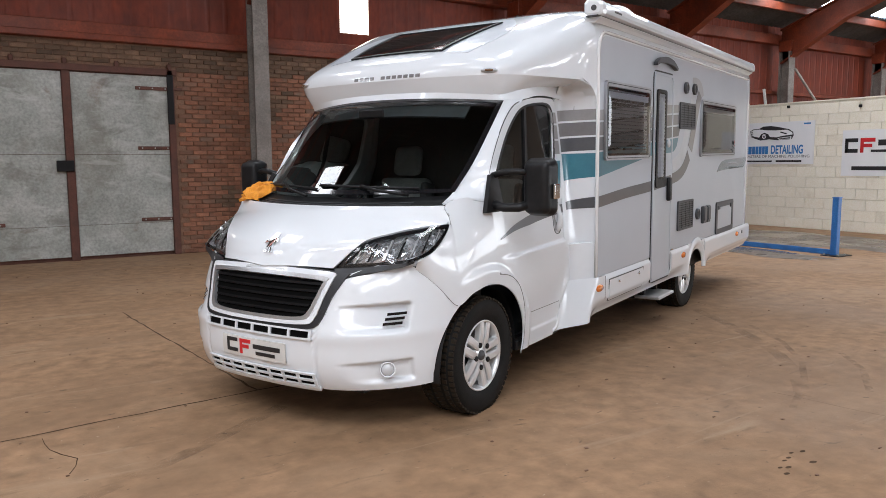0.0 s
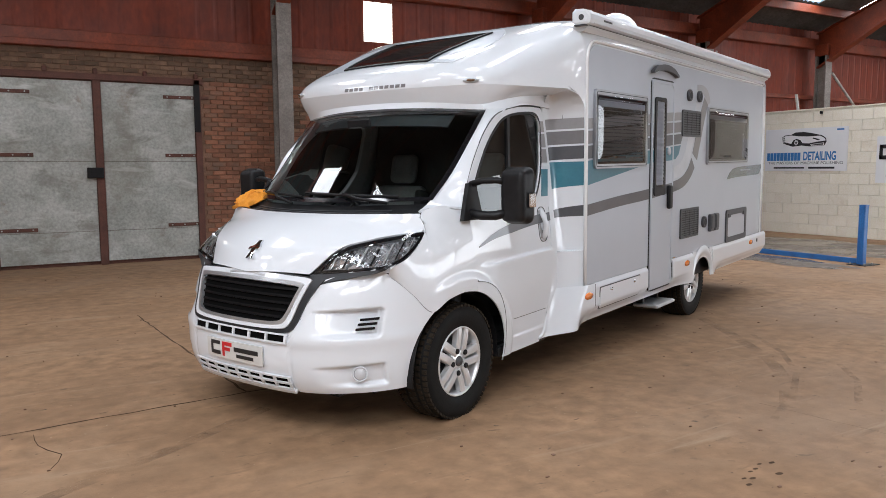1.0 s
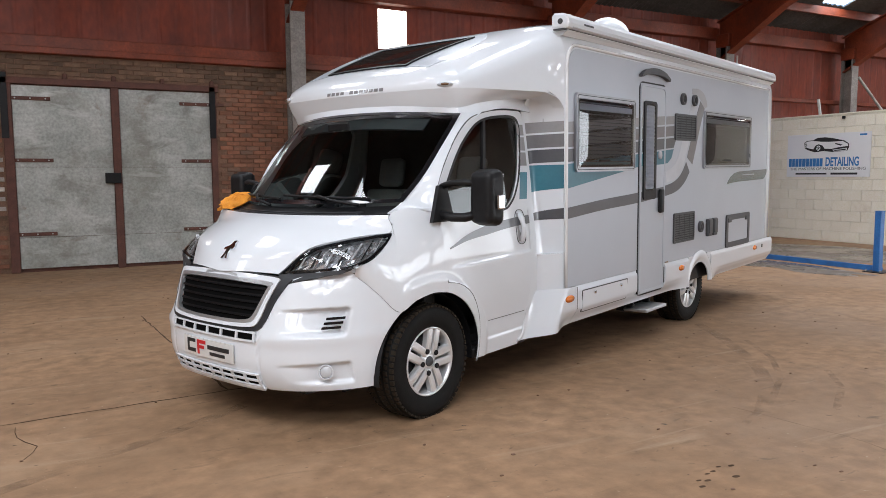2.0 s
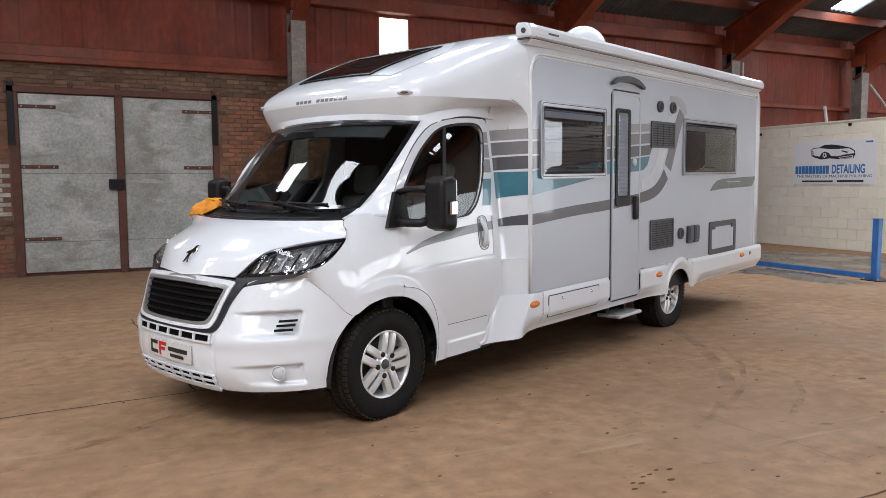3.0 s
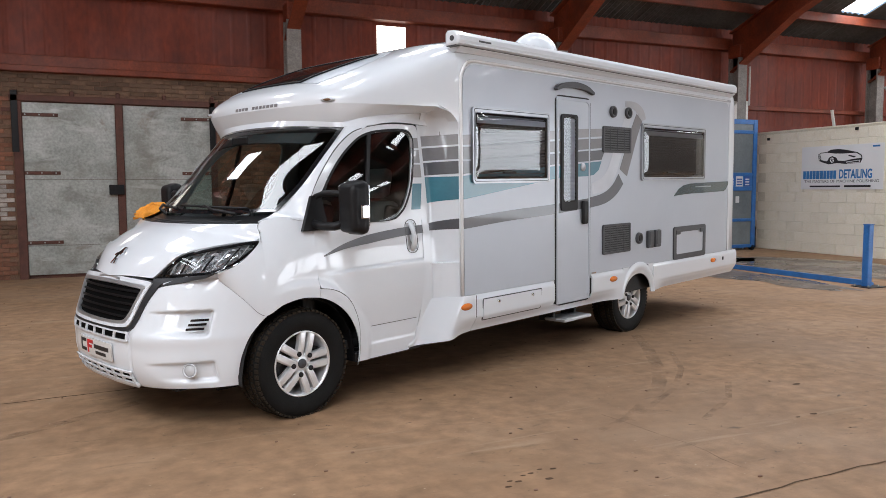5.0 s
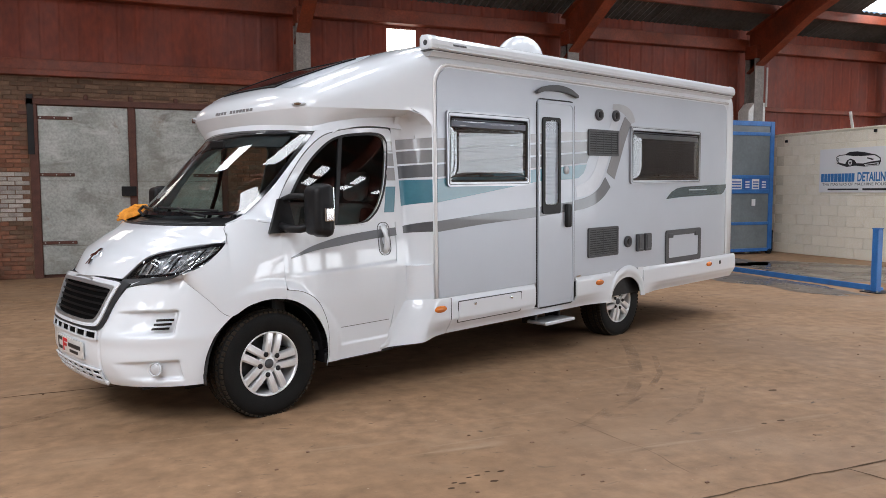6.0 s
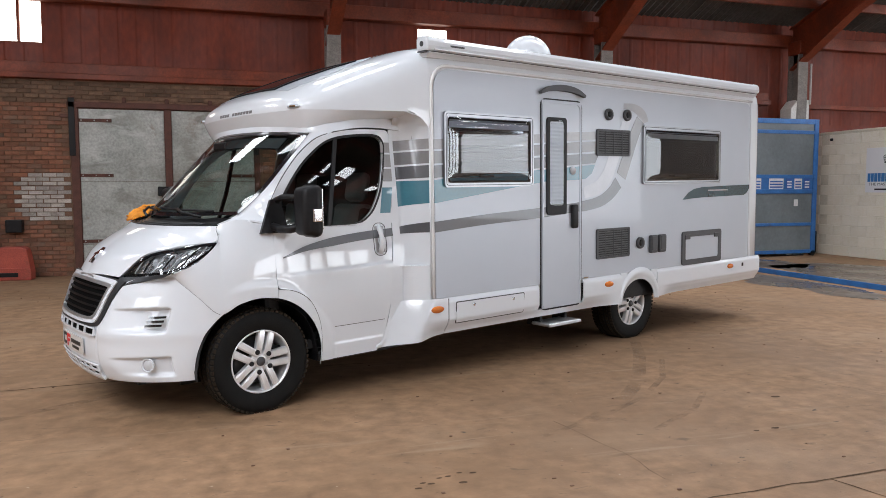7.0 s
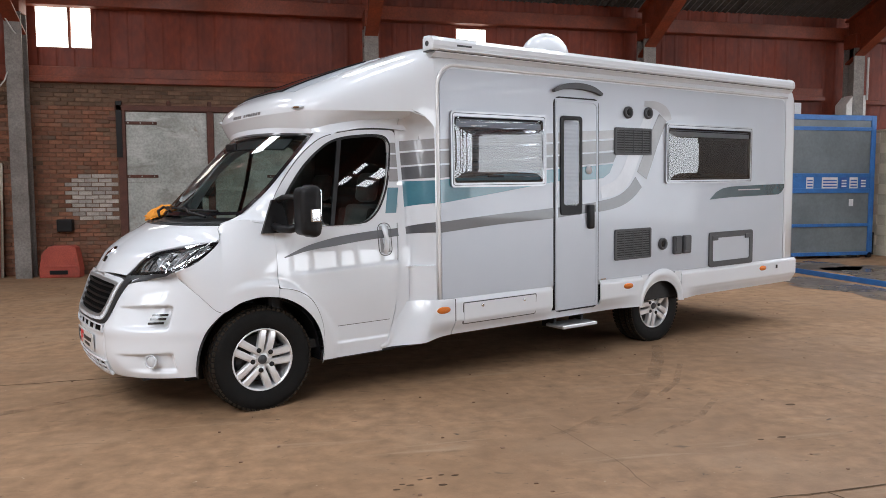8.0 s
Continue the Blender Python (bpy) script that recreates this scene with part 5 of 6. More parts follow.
# --- windows of the body: frame, blind and bowed pane
def coachwindow(x0, x1, z0, z1, light):
    shade = M_BLIND if light else M_DARKBLIND
    w = vp("side_window", ring(rounded(x0, x1, z0, z1, .03, 3), rounded(x0 + .034, x1 - .034, z0 + .034, z1 - .045, .02, 3), body, .026, .026, 1), M_FRAME, "aluminium framed window with a pleated blind behind smoked acrylic")
    part("frame_groove", ring(rounded(x0 + .014, x1 - .014, z0 + .014, z1 - .014, .02, 3), rounded(x0 + .019, x1 - .019, z0 + .019, z1 - .019, .018, 3), body, .004, .0272, 1), M_BLACK, w)
    part("inner_frame", ring(rounded(x0 + .034, x1 - .034, z0 + .034, z1 - .045, .02, 3), rounded(x0 + .048, x1 - .048, z0 + .048, z1 - .058, .02, 3), body, .022, .022, 1), M_BLACK, w)
    n = int((z1 - z0 - .13) / .026)
    def pleat(u, v):
        k = v * n
        p = body(x0 + .05 + (x1 - x0 - .10) * u, z0 + .05 + (z1 - z0 - .115) * v)
        p.y -= .006 + .0002 * math.cos(2 * math.pi * k) + .0015 * ((k % 1) < .1)
        return p
    part("blind", sheet(pleat, 1, n * 10, .0, .0, side=Vector((0, -1, 0))), shade, w, "silver pleated blind" if light else "pleated blind in a darker grey tone")
    def pane_(u, v):
        p = body(x0 + .03 + (x1 - x0 - .06) * u, z0 + .035 + (z1 - z0 - .075) * v)
        e = (1 - (2 * u - 1) ** 6) * (1 - (2 * v - 1) ** 6)
        p.y -= .030 + .012 * e
        return p
    part("pane", sheet(pane_, 28, 20, 0.0), G_ACRYL, w, "bowed smoked acrylic pane", True)
    part("catch", box(x0 + (x1 - x0) * .36, x0 + (x1 - x0) * .52, -1.160, -1.138, z0 + .075, z0 + .092, .004), M_BLACK, w)
    part("blind_cassette", onside(x0 + .055, x1 - .055, z1 - .12, z1 - .075, .008, .018, 1, 1), M_PALEBLIND if light else M_ALU, w)
coachwindow(1.480, 2.462, 1.494, 2.077, True)
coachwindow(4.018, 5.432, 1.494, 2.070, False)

# --- entrance door
hd = vp("entrance_door", ring(rounded(2.562, 3.108, .405, 2.245, .06, 4), rounded(2.574, 3.096, .417, 2.233, .055, 4), body, .012, .009, 1), M_BLACK, "silver entrance door with a tall slim window")
part("door_leaf", sheet(lambda u, v: body(2.576 + .518 * u, .42 + 1.81 * v), 2, 12, .008, .0135, side=Vector((0, -1, 0))), M_SILVER, hd, "", True)
part("door_border", ring(rounded(2.580, 3.090, .424, 2.226, .05, 4), rounded(2.600, 3.070, .444, 2.206, .045, 4), body, .006, .0180, 1), M_SILVER, hd, "", True)
for z0, z1, mm in ROWS_:
    part("door_stripe", sheet(lambda u, v: (lambda x: body(x, z0 + (z1 - z0) * v + SL * (x - 1.365)))(2.602 + .466 * u), 1, 1, .003, .0155, side=Vector((0, -1, 0))), mm, hd)
part("door_stripe", polyside([(2.602, 1.530), (2.602, 1.634), (3.068, 1.665), (3.068, 1.545)], .003, .0155), M_TEAL, hd)
part("door_stripe", polyside([(2.602, 1.222), (2.602, 1.308), (3.068, 1.342), (3.068, 1.258)], .003, .0155), M_DARKDECAL, hd)
part("slim_window", ring(rounded(2.630, 2.885, 1.240, 2.085, .03, 3), rounded(2.665, 2.850, 1.330, 2.050, .02, 3), body, .016, .026, 1), M_BLACK, hd, "tall slim window in a black frame", True)
part("slim_blind", sheet(lambda u, v: body(2.66 + .195 * u, 1.325 + .73 * v) + Vector((0, -.016 - .004 * (1 - abs(((v * 22) % 1) * 2 - 1)), 0)), 1, 44, .0, side=Vector((0, -1, 0))), M_PALEBLIND, hd, "pale pleated blind")
part("slim_pane", sheet(lambda u, v: body(2.645 + .225 * u, 1.32 + .745 * v) + Vector((0, -.024 - .004 * math.sin(math.pi * u), 0)), 10, 10, .0), G_LENS, hd, "clear door pane", True)
part("door_handle", box(2.950, 3.030, -1.168, -1.13, 1.110, 1.325, .018, 3), M_BLACK, hd, "black door handle", True)
lb = lathe([(0, -.006), (.036, -.005), (.036, .004), (0, .004)], 20); bmesh.ops.translate(lb, vec=(2.972, -1.140, 1.626), verts=lb.verts)
part("door_badge", lb, M_PALEDECAL, hd, "small round badge", True)
vp("door_light", ribbon(path3((2.545, 2.285), (2.66, 2.325), (2.83, 2.340), (3.0, 2.325), (3.12, 2.285)), lambda u: .022 + .030 * math.sin(math.pi * u), .035, .045, 16), M_GREYPLASTIC, "arched grey door light")
vp("door_hinge", onside(3.135, 3.20, .640, .652, .012, .016), M_CHROME, smooth=False)

# --- step, vents, outlets, hatch, lamps
st = vp("entrance_step", box(2.60, 3.02, -1.20, -.98, .262, .290, .008), M_ALU, "folding aluminium step", smooth=False)
for x_ in (2.63, 2.96):
    part("step_arm", box(x_, x_ + .03, -1.06, -.90, .25, .37, .004), M_BLACK, st)
part("step_nosing", box(2.605, 3.015, -1.206, -1.198, .264, .288, .003), M_PALEDECAL, st, "pale step edge")
def grillevent(x0, x1, z0, z1):
    w = vp("wall_vent", ring(rounded(x0, x1, z0, z1, .018, 3), rounded(x0 + .022, x1 - .022, z0 + .022, z1 - .022, .01, 3), body, .016, .018, 1), M_GREYPLASTIC, "dark grey louvred wall vent")
    part("vent_back", onside(x0 + .02, x1 - .02, z0 + .02, z1 - .02, .004, .007), M_BLACK, w)
    n = int((z1 - z0 - .04) / .022)
    for k in range(n):
        z = z0 + .024 + (z1 - z0 - .048) * (k + .5) / n
        part("louvre", onside(x0 + .022, x1 - .022, z - .006, z + .005, .006, .015), M_GREYPLASTIC, w)
    for k in (1, 2, 3):
        xx = x0 + (x1 - x0) * k / 4
        part("vent_rib", onside(xx - .003, xx + .003, z0 + .022, z1 - .022, .005, .0165), M_GREYPLASTIC, w)
grillevent(3.312, 3.815, 1.763, 2.010)
grillevent(3.320, 3.820, .800, 1.085)
def roundel(x, z, r, name, label, mm=M_GREYPLASTIC):
    lb = lathe([(0, -.012), (r * .55, -.012), (r * .62, -.022), (r * .95, -.022), (r, -.010), (r, .004), (0, .004)], 24)
    bmesh.ops.translate(lb, vec=(x, -1.126, z), verts=lb.verts)
    w = vp(name, lb, mm, label)
    lb = lathe([(0, -.015), (r * .5, -.015), (r * .52, -.008), (0, -.008)], 20); bmesh.ops.translate(lb, vec=(x, -1.126, z), verts=lb.verts)
    part("centre_cap", lb, M_BLACK, w, "", True)
roundel(3.487, 2.148, .055, "flue_outlet", "round dark grey outlet")
roundel(3.764, 2.152, .055, "flue_outlet", "round dark grey outlet")
roundel(3.993, .918, .058, "water_inlet", "round dark grey filler cap")
for x in (4.205, 4.352):
    w = vp("socket_box", box(x - .056, x + .056, -1.158, -1.12, .805, .985, .012, 2), M_GREYPLASTIC, "dark grey outside socket box", smooth=False)
    part("socket_lid", box(x - .044, x + .044, -1.164, -1.156, .835, .975, .006, 2), M_GREYPLASTIC, w)
ht = vp("service_hatch", ring(rounded(4.725, 5.487, .632, .990, .03, 3), rounded(4.785, 5.427, .690, .930, .02, 3), body, .014, .018, 1), M_GREYPLASTIC, "dark grey framed service hatch")
part("hatch_panel", onside(4.78, 5.43, .685, .935, .004, .012), M_SILVER, ht)
for x in (4.82, 5.39):
    part("hatch_latch", box(x - .05, x + .05, -1.144, -1.13, .905, .955, .006), M_GREYPLASTIC, ht)
for x in (1.392, 3.494):
    w = lathe([(0, -.018), (.045, -.014), (.055, -.004), (.055, .006)], 24)
    bmesh.ops.scale(w, vec=(1.15, 1, .5), verts=w.verts); bmesh.ops.translate(w, vec=(x, -1.144, .556), verts=w.verts)
    vp("marker_lamp", w, M_ORANGE, "oval amber marker lamp")
w = lathe([(0, -.018), (.045, -.014), (.055, -.004), (.055, .006)], 24); bmesh.ops.scale(w, vec=(1.1, 1, .5), verts=w.verts); bmesh.ops.translate(w, vec=(5.675, -1.144, .556), verts=w.verts)
vp("marker_lamp", w, M_ORANGE, "oval amber marker lamp")
vp("skirt_plug", box(5.93, 5.96, -1.150, -1.14, .535, .575, .003), M_BLACK, smooth=False)
for sg in (-1, 1):
    q = upper(.392, .10)
    for nm, r_, dy, mm in (("pod_lamp", 1.0, 0.0, M_PALEDECAL), ("lamp_lens", .62, -.006, M_LAMPLENS)):
        w = lathe([(0, -.02), (.030, -.017), (.040, -.004), (.040, .01)], 20); bmesh.ops.scale(w, vec=(1.35 * r_, 1, .42 * r_), verts=w.verts)
        bmesh.ops.transform(w, matrix=Matrix.Translation(Vector((q.x - .002, q.y * -sg, q.z + .002))) @ pose(0, 0, 0, 0, 0, -62 if sg < 0 else -118) @ Matrix.Translation((0, dy, 0)), verts=w.verts)
        if nm == "pod_lamp": pl = vp(nm, w, mm, "small oval clearance lamp")
        else: part(nm, w, mm, pl, "", True)

# --- pod: silver field, roof glass in a dark frame, plain bars for the maker's name
def podfield(u, v):
    x = .455 + .80 * v
    y = (-1 + 2 * u) * (.60 + .10 * math.sin(math.pi * v * .8) - .16 * v ** 3)
    return Vector((x, y, topz(x, y)))
vp("pod_field", sheet(podfield, 28, 20, .003, .003, side=Vector((-.4, 0, 1))), M_SILVER, "silver field round the roof glass")
def rooflight_(u, v):
    x = .455 + .68 * v
    y = (-1 + 2 * u) * (.395 + .085 * v)
    return Vector((x, y, topz(x, y)))
rg = vp("roof_glass", sheet(lambda u, v: rooflight_(u, v), 24, 20, .006, .010, side=Vector((-.4, 0, 1))), M_GLOSSBLACK, "dark panoramic roof glass in a black frame")
part("roof_glass_frame", ring([(0, 0), (.5, 0), (1, 0), (1, .5), (1, 1), (.5, 1), (0, 1), (0, .5)], [(.03, .03), (.5, .03), (.97, .03), (.97, .5), (.97, .97), (.5, .97), (.03, .97), (.03, .5)], rooflight_, .010, .015, 6), M_BLACK, rg)
for k in range(12):
    if k == 4: continue
    yc = .218 - k * .0475
    def letter(u, v):
        y, z = yc + .017 - .034 * u, 2.063 + .021 * v
        lo, hi = .285, .6
        for _ in range(22):
            m = (lo + hi) / 2
            if c_w(m) * max(1 - (max(z - c_z(m), 0) / max(c_t(m) - c_z(m), .001)) ** c_n(m), 0) ** (1 / c_n(m)) < abs(y): lo = m
            else: hi = m
        return Vector((lo, y, z))
    vp("name_bar", sheet(letter, 2, 2, .004, .003, side=Vector((-1, 0, .2))), M_MIDDECAL, smooth=False)

# --- awning cassette and roof dome
prof = [(-1.175, 2.520), (-1.182, 2.545), (-1.178, 2.580), (-1.160, 2.606), (-1.125, 2.618), (-1.06, 2.622), (-1.04, 2.60), (-1.04, 2.525), (-1.06, 2.512), (-1.16, 2.512)]
aw = vp("awning", loft([[Vector((x, y, z)) for y, z in prof] for x in (1.36, 6.13)]), M_WHITE, "white wind-out awning cassette on the roof edge", smooth=False)
part("awning_end", loft([[Vector((x, -1.11 + (y + 1.11) * s, 2.565 + (z - 2.565) * s)) for y, z in prof] for x, s in ((1.295, .72), (1.305, 1.0), (1.36, 1.06))]), M_WHITE, aw)
part("awning_end", loft([[Vector((x, -1.11 + (y + 1.11) * s, 2.565 + (z - 2.565) * s)) for y, z in prof] for x, s in ((6.13, 1.06), (6.165, 1.0), (6.175, .8))]), M_WHITE, aw)
lb = lathe([(0, -.004), (.020, -.004), (.020, .004), (0, .004)], 16); bmesh.ops.transform(lb, matrix=pose(1.294, -1.115, 2.56, 0, 0, -90), verts=lb.verts)
part("crank_socket", lb, M_GREYPLASTIC, aw)
part("awning_lip", box(1.36, 6.13, -1.186, -1.174, 2.514, 2.524, .002), M_ALU, aw)
part("awning_seat", prism([(-1.108, 2.470), (-1.128, 2.488), (-1.150, 2.500), (-1.150, 2.505), (-1.02, 2.505), (-1.02, 2.47)], 4.84, "x", 1.34), M_WHITE, aw, "", False)
part("awning_bracket", box(1.30, 6.16, -1.145, -1.05, 2.504, 2.513, .002), M_GREYPLASTIC, aw)
part("name_bar", box(1.52, 1.66, -1.1825, -1.178, 2.548, 2.562), M_GREYPLASTIC, aw)
db = bmesh.new()
bmesh.ops.create_uvsphere(db, u_segments=28, v_segments=14, radius=1.0)
bmesh.ops.scale(db, vec=(.225, .225, .225), verts=db.verts); bmesh.ops.translate(db, vec=(2.93, -.62, 2.655), verts=db.verts)
vp("roof_dome", db, M_WHITE, "white roof aerial dome")

# --- wheels: tyre with blocks and grooves, five double spokes, nuts and cap
def wheel_parts(name, m):
    R3 = m.to_3x3(); Q3 = R3.inverted()
    def stand(b):
        for v_ in b.verts:
            c_ = R3 @ v_.co
            if c_.z < -.3445: c_.z = -.3445; v_.co = Q3 @ c_
        return b
    w = part(name, stand(lathe([((r if r < .24 else .24 + (r - .24) * 1.13), y * (1 if r < .24 else 1.06)) for r, y in [(.205, -.10), (.240, -.112), (.262, -.114), (.300, -.118), (.322, -.112), (.336, -.098), (.343, -.07), (.345, -.045), (.338, -.043), (.338, -.030), (.345, -.028), (.346, 0), (.345, .028), (.338, .03), (.338, .043), (.345, .045), (.343, .07), (.336, .098), (.322, .112), (.300, .118), (.240, .112), (.205, .10), (.205, -.10)]], 72)), M_TYRE, van, "", True)
    w.matrix_local = m
    b = bmesh.new()
    for k in range(60):
        for yy, sh in ((-.098, 0), (-.060, .5), (-.012, 0), (.012, .5), (.060, 0), (.098, .5)):
            a = 2 * math.pi * (k + sh) / 60
            c = Matrix.Rotation(-a, 4, "Y") @ Matrix.Translation((.3545 if abs(yy) < .09 else .345, yy * 1.06, 0))
            box(-.006, .007, -.015, .015, -.0125, .0125, bm=b)
            b.verts.ensure_lookup_table()
            for v_ in b.verts[-8:]: v_.co = c @ v_.co
    part("tread", stand(b), M_TREAD, w, "blocky road tyre tread")
    part("rim", lathe([(.218, -.100), (.214, -.112), (.206, -.110), (.200, -.090), (.190, -.03), (.185, .06), (.206, .09), (.218, .10), (.218, -.100)], 56), M_ALLOY, w, "silver alloy rim", True)
    part("brake_drum", lathe([(0, -.02), (.155, -.02), (.165, .0), (.165, .05), (0, .05)], 32), M_GREYPLASTIC, w, "", True)
    for k in range(5):
        for d in (-1, 1):
            a = radians(90 + 72 * k)
            rows = []
            for i in range(8):
                t = i / 7
                r = .045 + .163 * t
                wd = .0225 + .003 * t
                off = d * (.030 + .006 * t)
                yy = -.096 - .014 * math.sin(math.pi * (.2 + .62 * t))
                rows.append([Vector((r, yy + dy, off + q * wd)) for q, dy in ((-1, .04), (-1, .006), (-.6, 0), (.6, 0), (1, .006), (1, .04))])
            bb = loft(rows)
            bmesh.ops.rotate(bb, cent=(0, 0, 0), matrix=Matrix.Rotation(-a, 3, "Y"), verts=bb.verts)
            part("spoke", bb, M_ALLOY, w, "", False)
        a = radians(54 + 72 * k)
        nb = lathe([(0, -.117), (.012, -.117), (.017, -.113), (.018, -.085), (0, -.085)], 10)
        bmesh.ops.translate(nb, vec=(.072 * math.cos(a), 0, .072 * math.sin(a)), verts=nb.verts)
        part("wheel_nut", nb, M_BLACK, w)
    part("hub", lathe([(0, -.098), (.064, -.096), (.074, -.086), (.076, -.05), (0, -.05)], 32), M_ALLOY, w, "", True)
    part("centre_cap", lathe([(0, -.112), (.026, -.110), (.032, -.100), (.032, -.09), (0, -.09)], 24), M_GREYPLASTIC, w, "dark centre cap", True)
    return w
ZF, ZR = .345, .345 - 4.035 * math.tan(radians(.75))
wheel_parts("front_wheel", pose(0, -.862, ZF, 0, 14, 0))
wheel_parts("front_wheel", pose(0, .862, ZF, 0, 40, 180))
wheel_parts("rear_wheel", pose(4.035, -.895, ZR, 0, 50, 0))
wheel_parts("rear_wheel", pose(4.035, .905, ZR, 0, 5, 180))
# arch liners, floor pan and sump shield
for sg in (-1, 1):
    def liner(u, v):
        a = math.pi * (-.05 + 1.1 * u)
        return Vector((.435 * math.cos(a), sg * (.955 - .30 * v), .345 + .430 * math.sin(a)))
    vp("arch_liner", sheet(liner, 24, 3, .006, side=Vector((0, 0, 1))), M_BLACK)
    vp("arch_liner", box(-.44, .44, *sorted((sg * .64, sg * .66)), .20, .80), M_BLACK, smooth=False)
vp("floor_pan", box(-.70, 1.3, -.62, .62, .24, .34), M_BLACK, "dark underbody", smooth=False)
vp("floor_pan", box(.45, 1.3, -.93, .93, .27, .36), M_BLACK, smooth=False)
vp("floor_pan", box(1.25, 6.33, -1.05, 1.05, .37, .60), M_BLACK, smooth=False)
vp("chassis_rail", box(1.2, 5.2, -.45, -.38, .25, .40, .005), M_BLACK, smooth=False)
vp("chassis_rail", box(1.2, 5.2, .38, .45, .25, .40, .005), M_BLACK, smooth=False)
vp("rear_axle", rod((4.035, -.80, ZR), (4.035, .80, ZR), .05), M_BLACK)
vp("sill", box(.44, 1.06, -.97, -.90, .27, .34, .01), M_BLACK, smooth=False)

# --- cab inside: dash, wheel, two seats, trim
vp("cab_floor", box(-.25, 1.30, -.90, .90, .36, .42), M_DASH, smooth=False)
def dash(u, v):
    y = -.86 + 1.72 * u
    x = -.26 + .50 * v + .16 * abs(2 * u - 1) ** 2 * (1 - v)
    z = 1.245 + .02 * math.sin(math.pi * v) - .25 * max(0, v - .75) / .25
    z += .035 * math.exp(-((y - .42) / .2) ** 2 - ((v - .6) / .25) ** 2)
    return Vector((x, y, z))
vp("dashboard", sheet(dash, 24, 14, .03, side=Vector((0, 0, 1))), M_DASH, "charcoal dashboard")
vp("dashboard_front", box(.10, .22, -.84, .84, .55, 1.12, .03, 2), M_DASH, smooth=False)
sw = bmesh.new()
tube([Vector((.185 * math.cos(2 * math.pi * i / 28), .185 * math.sin(2 * math.pi * i / 28), 0)) for i in range(28)], .016, 8, bm=sw, closed=True)
for a in (90, 210, 330): rod((0, 0, -.03), (.18 * math.cos(radians(a)), .18 * math.sin(radians(a)), 0), .014, 8, bm=sw)
rod((0, 0, -.06), (0, 0, 0), .06, 16, bm=sw)
bmesh.ops.transform(sw, matrix=pose(.36, .42, 1.16, 0, -48, 0), verts=sw.verts)
vp("steering_wheel", sw, M_BLACK, "black steering wheel")
def seat(yc):
    s = vp("cab_seat", box(.52, 1.02, yc - .25, yc + .25, .68, .84, .05, 3), M_SEAT, "grey cloth cab seat with a headrest")
    def blk(name, bx, m_, tilt, mm, bev=.05):
        bb = box(*bx, bev, 3)
        bmesh.ops.transform(bb, matrix=pose(1.0, yc, .78, 0, tilt, 0), verts=bb.verts)
        part(name, bb, mm, s, "", True)
    blk("backrest", (-.06, .06, -.24, .24, 0, .60), 0, 12, M_SEAT)
    blk("backrest_side", (-.09, .05, -.27, -.20, 0.05, .56), 0, 12, M_DARKCLOTH, .03)
    blk("backrest_side", (-.09, .05, .20, .27, 0.05, .56), 0, 12, M_DARKCLOTH, .03)
    blk("backrest_panel", (-.072, -.05, -.16, .16, .10, .30), 0, 12, M_DARKCLOTH, .01)
    blk("headrest", (-.05, .05, -.13, .13, .62, .86), 0, 12, M_SEAT)
    blk("armrest", (-.36, -.02, .27, .33, .18, .25), 0, 0, M_DARKCLOTH, .025)
    part("seat_base", box(.55, .98, yc - .22, yc + .22, .42, .68, .02), M_DARKCLOTH, s)
seat(-.42); seat(.42)
vp("cab_curtain", box(1.30, 1.325, -.97, .97, .42, 2.02), M_DARKCLOTH, "dark cab curtain", smooth=False)
vp("cab_headlining", box(.44, 1.31, -.80, .80, 1.955, 1.975), M_SEAT, smooth=False)
vp("sun_visor", sheet(lambda u, v: screen(.12 + .76 * u, .965 - .13 * v) + Vector((.035, 0, -.02)), 20, 2, .012, side=Vector((-1, 0, 1))), M_GREYPLASTIC, "grey sun visor strip")
vp("mirror_stalk", box(.17, .19, -.11, .11, 1.80, 1.86, .01), M_BLACK, "interior mirror", smooth=False)
for y0, y1 in ((.28, .58), (-.38, -.10)):
    vp("dash_pod", sheet(lambda u, v: dash((y0 + (y1 - y0) * u + .86) / 1.72, .35 + .4 * v) + Vector((0, 0, .03 * math.sin(math.pi * u) * math.sin(math.pi * v))), 8, 6, .01, side=Vector((0, 0, 1))), M_GREYPLASTIC)

# --- orange cloth left by the far foot of the windscreen
def clothpt(u, v):
    p = Vector((-.30 + .20 * u, .600 + .20 * v + .02 * math.sin(5 * u), 1.268))
    p.z += (.060 * (math.sin(math.pi * u) * math.sin(math.pi * v)) ** .5 * (1 + .5 * noise.noise(Vector((6 * u, 6 * v, 1.3)))) + .085 * u ** 1.3)
    p.z += .006 * noise.noise(Vector((7 * u, 7 * v, 2.0)))
    p.x += .03 * noise.noise(Vector((5 * u, 4 * v, 8.0))); p.y += .03 * noise.noise(Vector((5 * u, 4 * v, 3.0)))
    return p
cl = part("cleaning_cloth", sheet(clothpt, 26, 26, .02, side=Vector((0, 0, 1))), M_CLOTH, None, "", True)
cl.matrix_world = VAN
tagged(cl, "crumpled orange microfibre cleaning cloth on the bonnet's rear corner", "cloth")

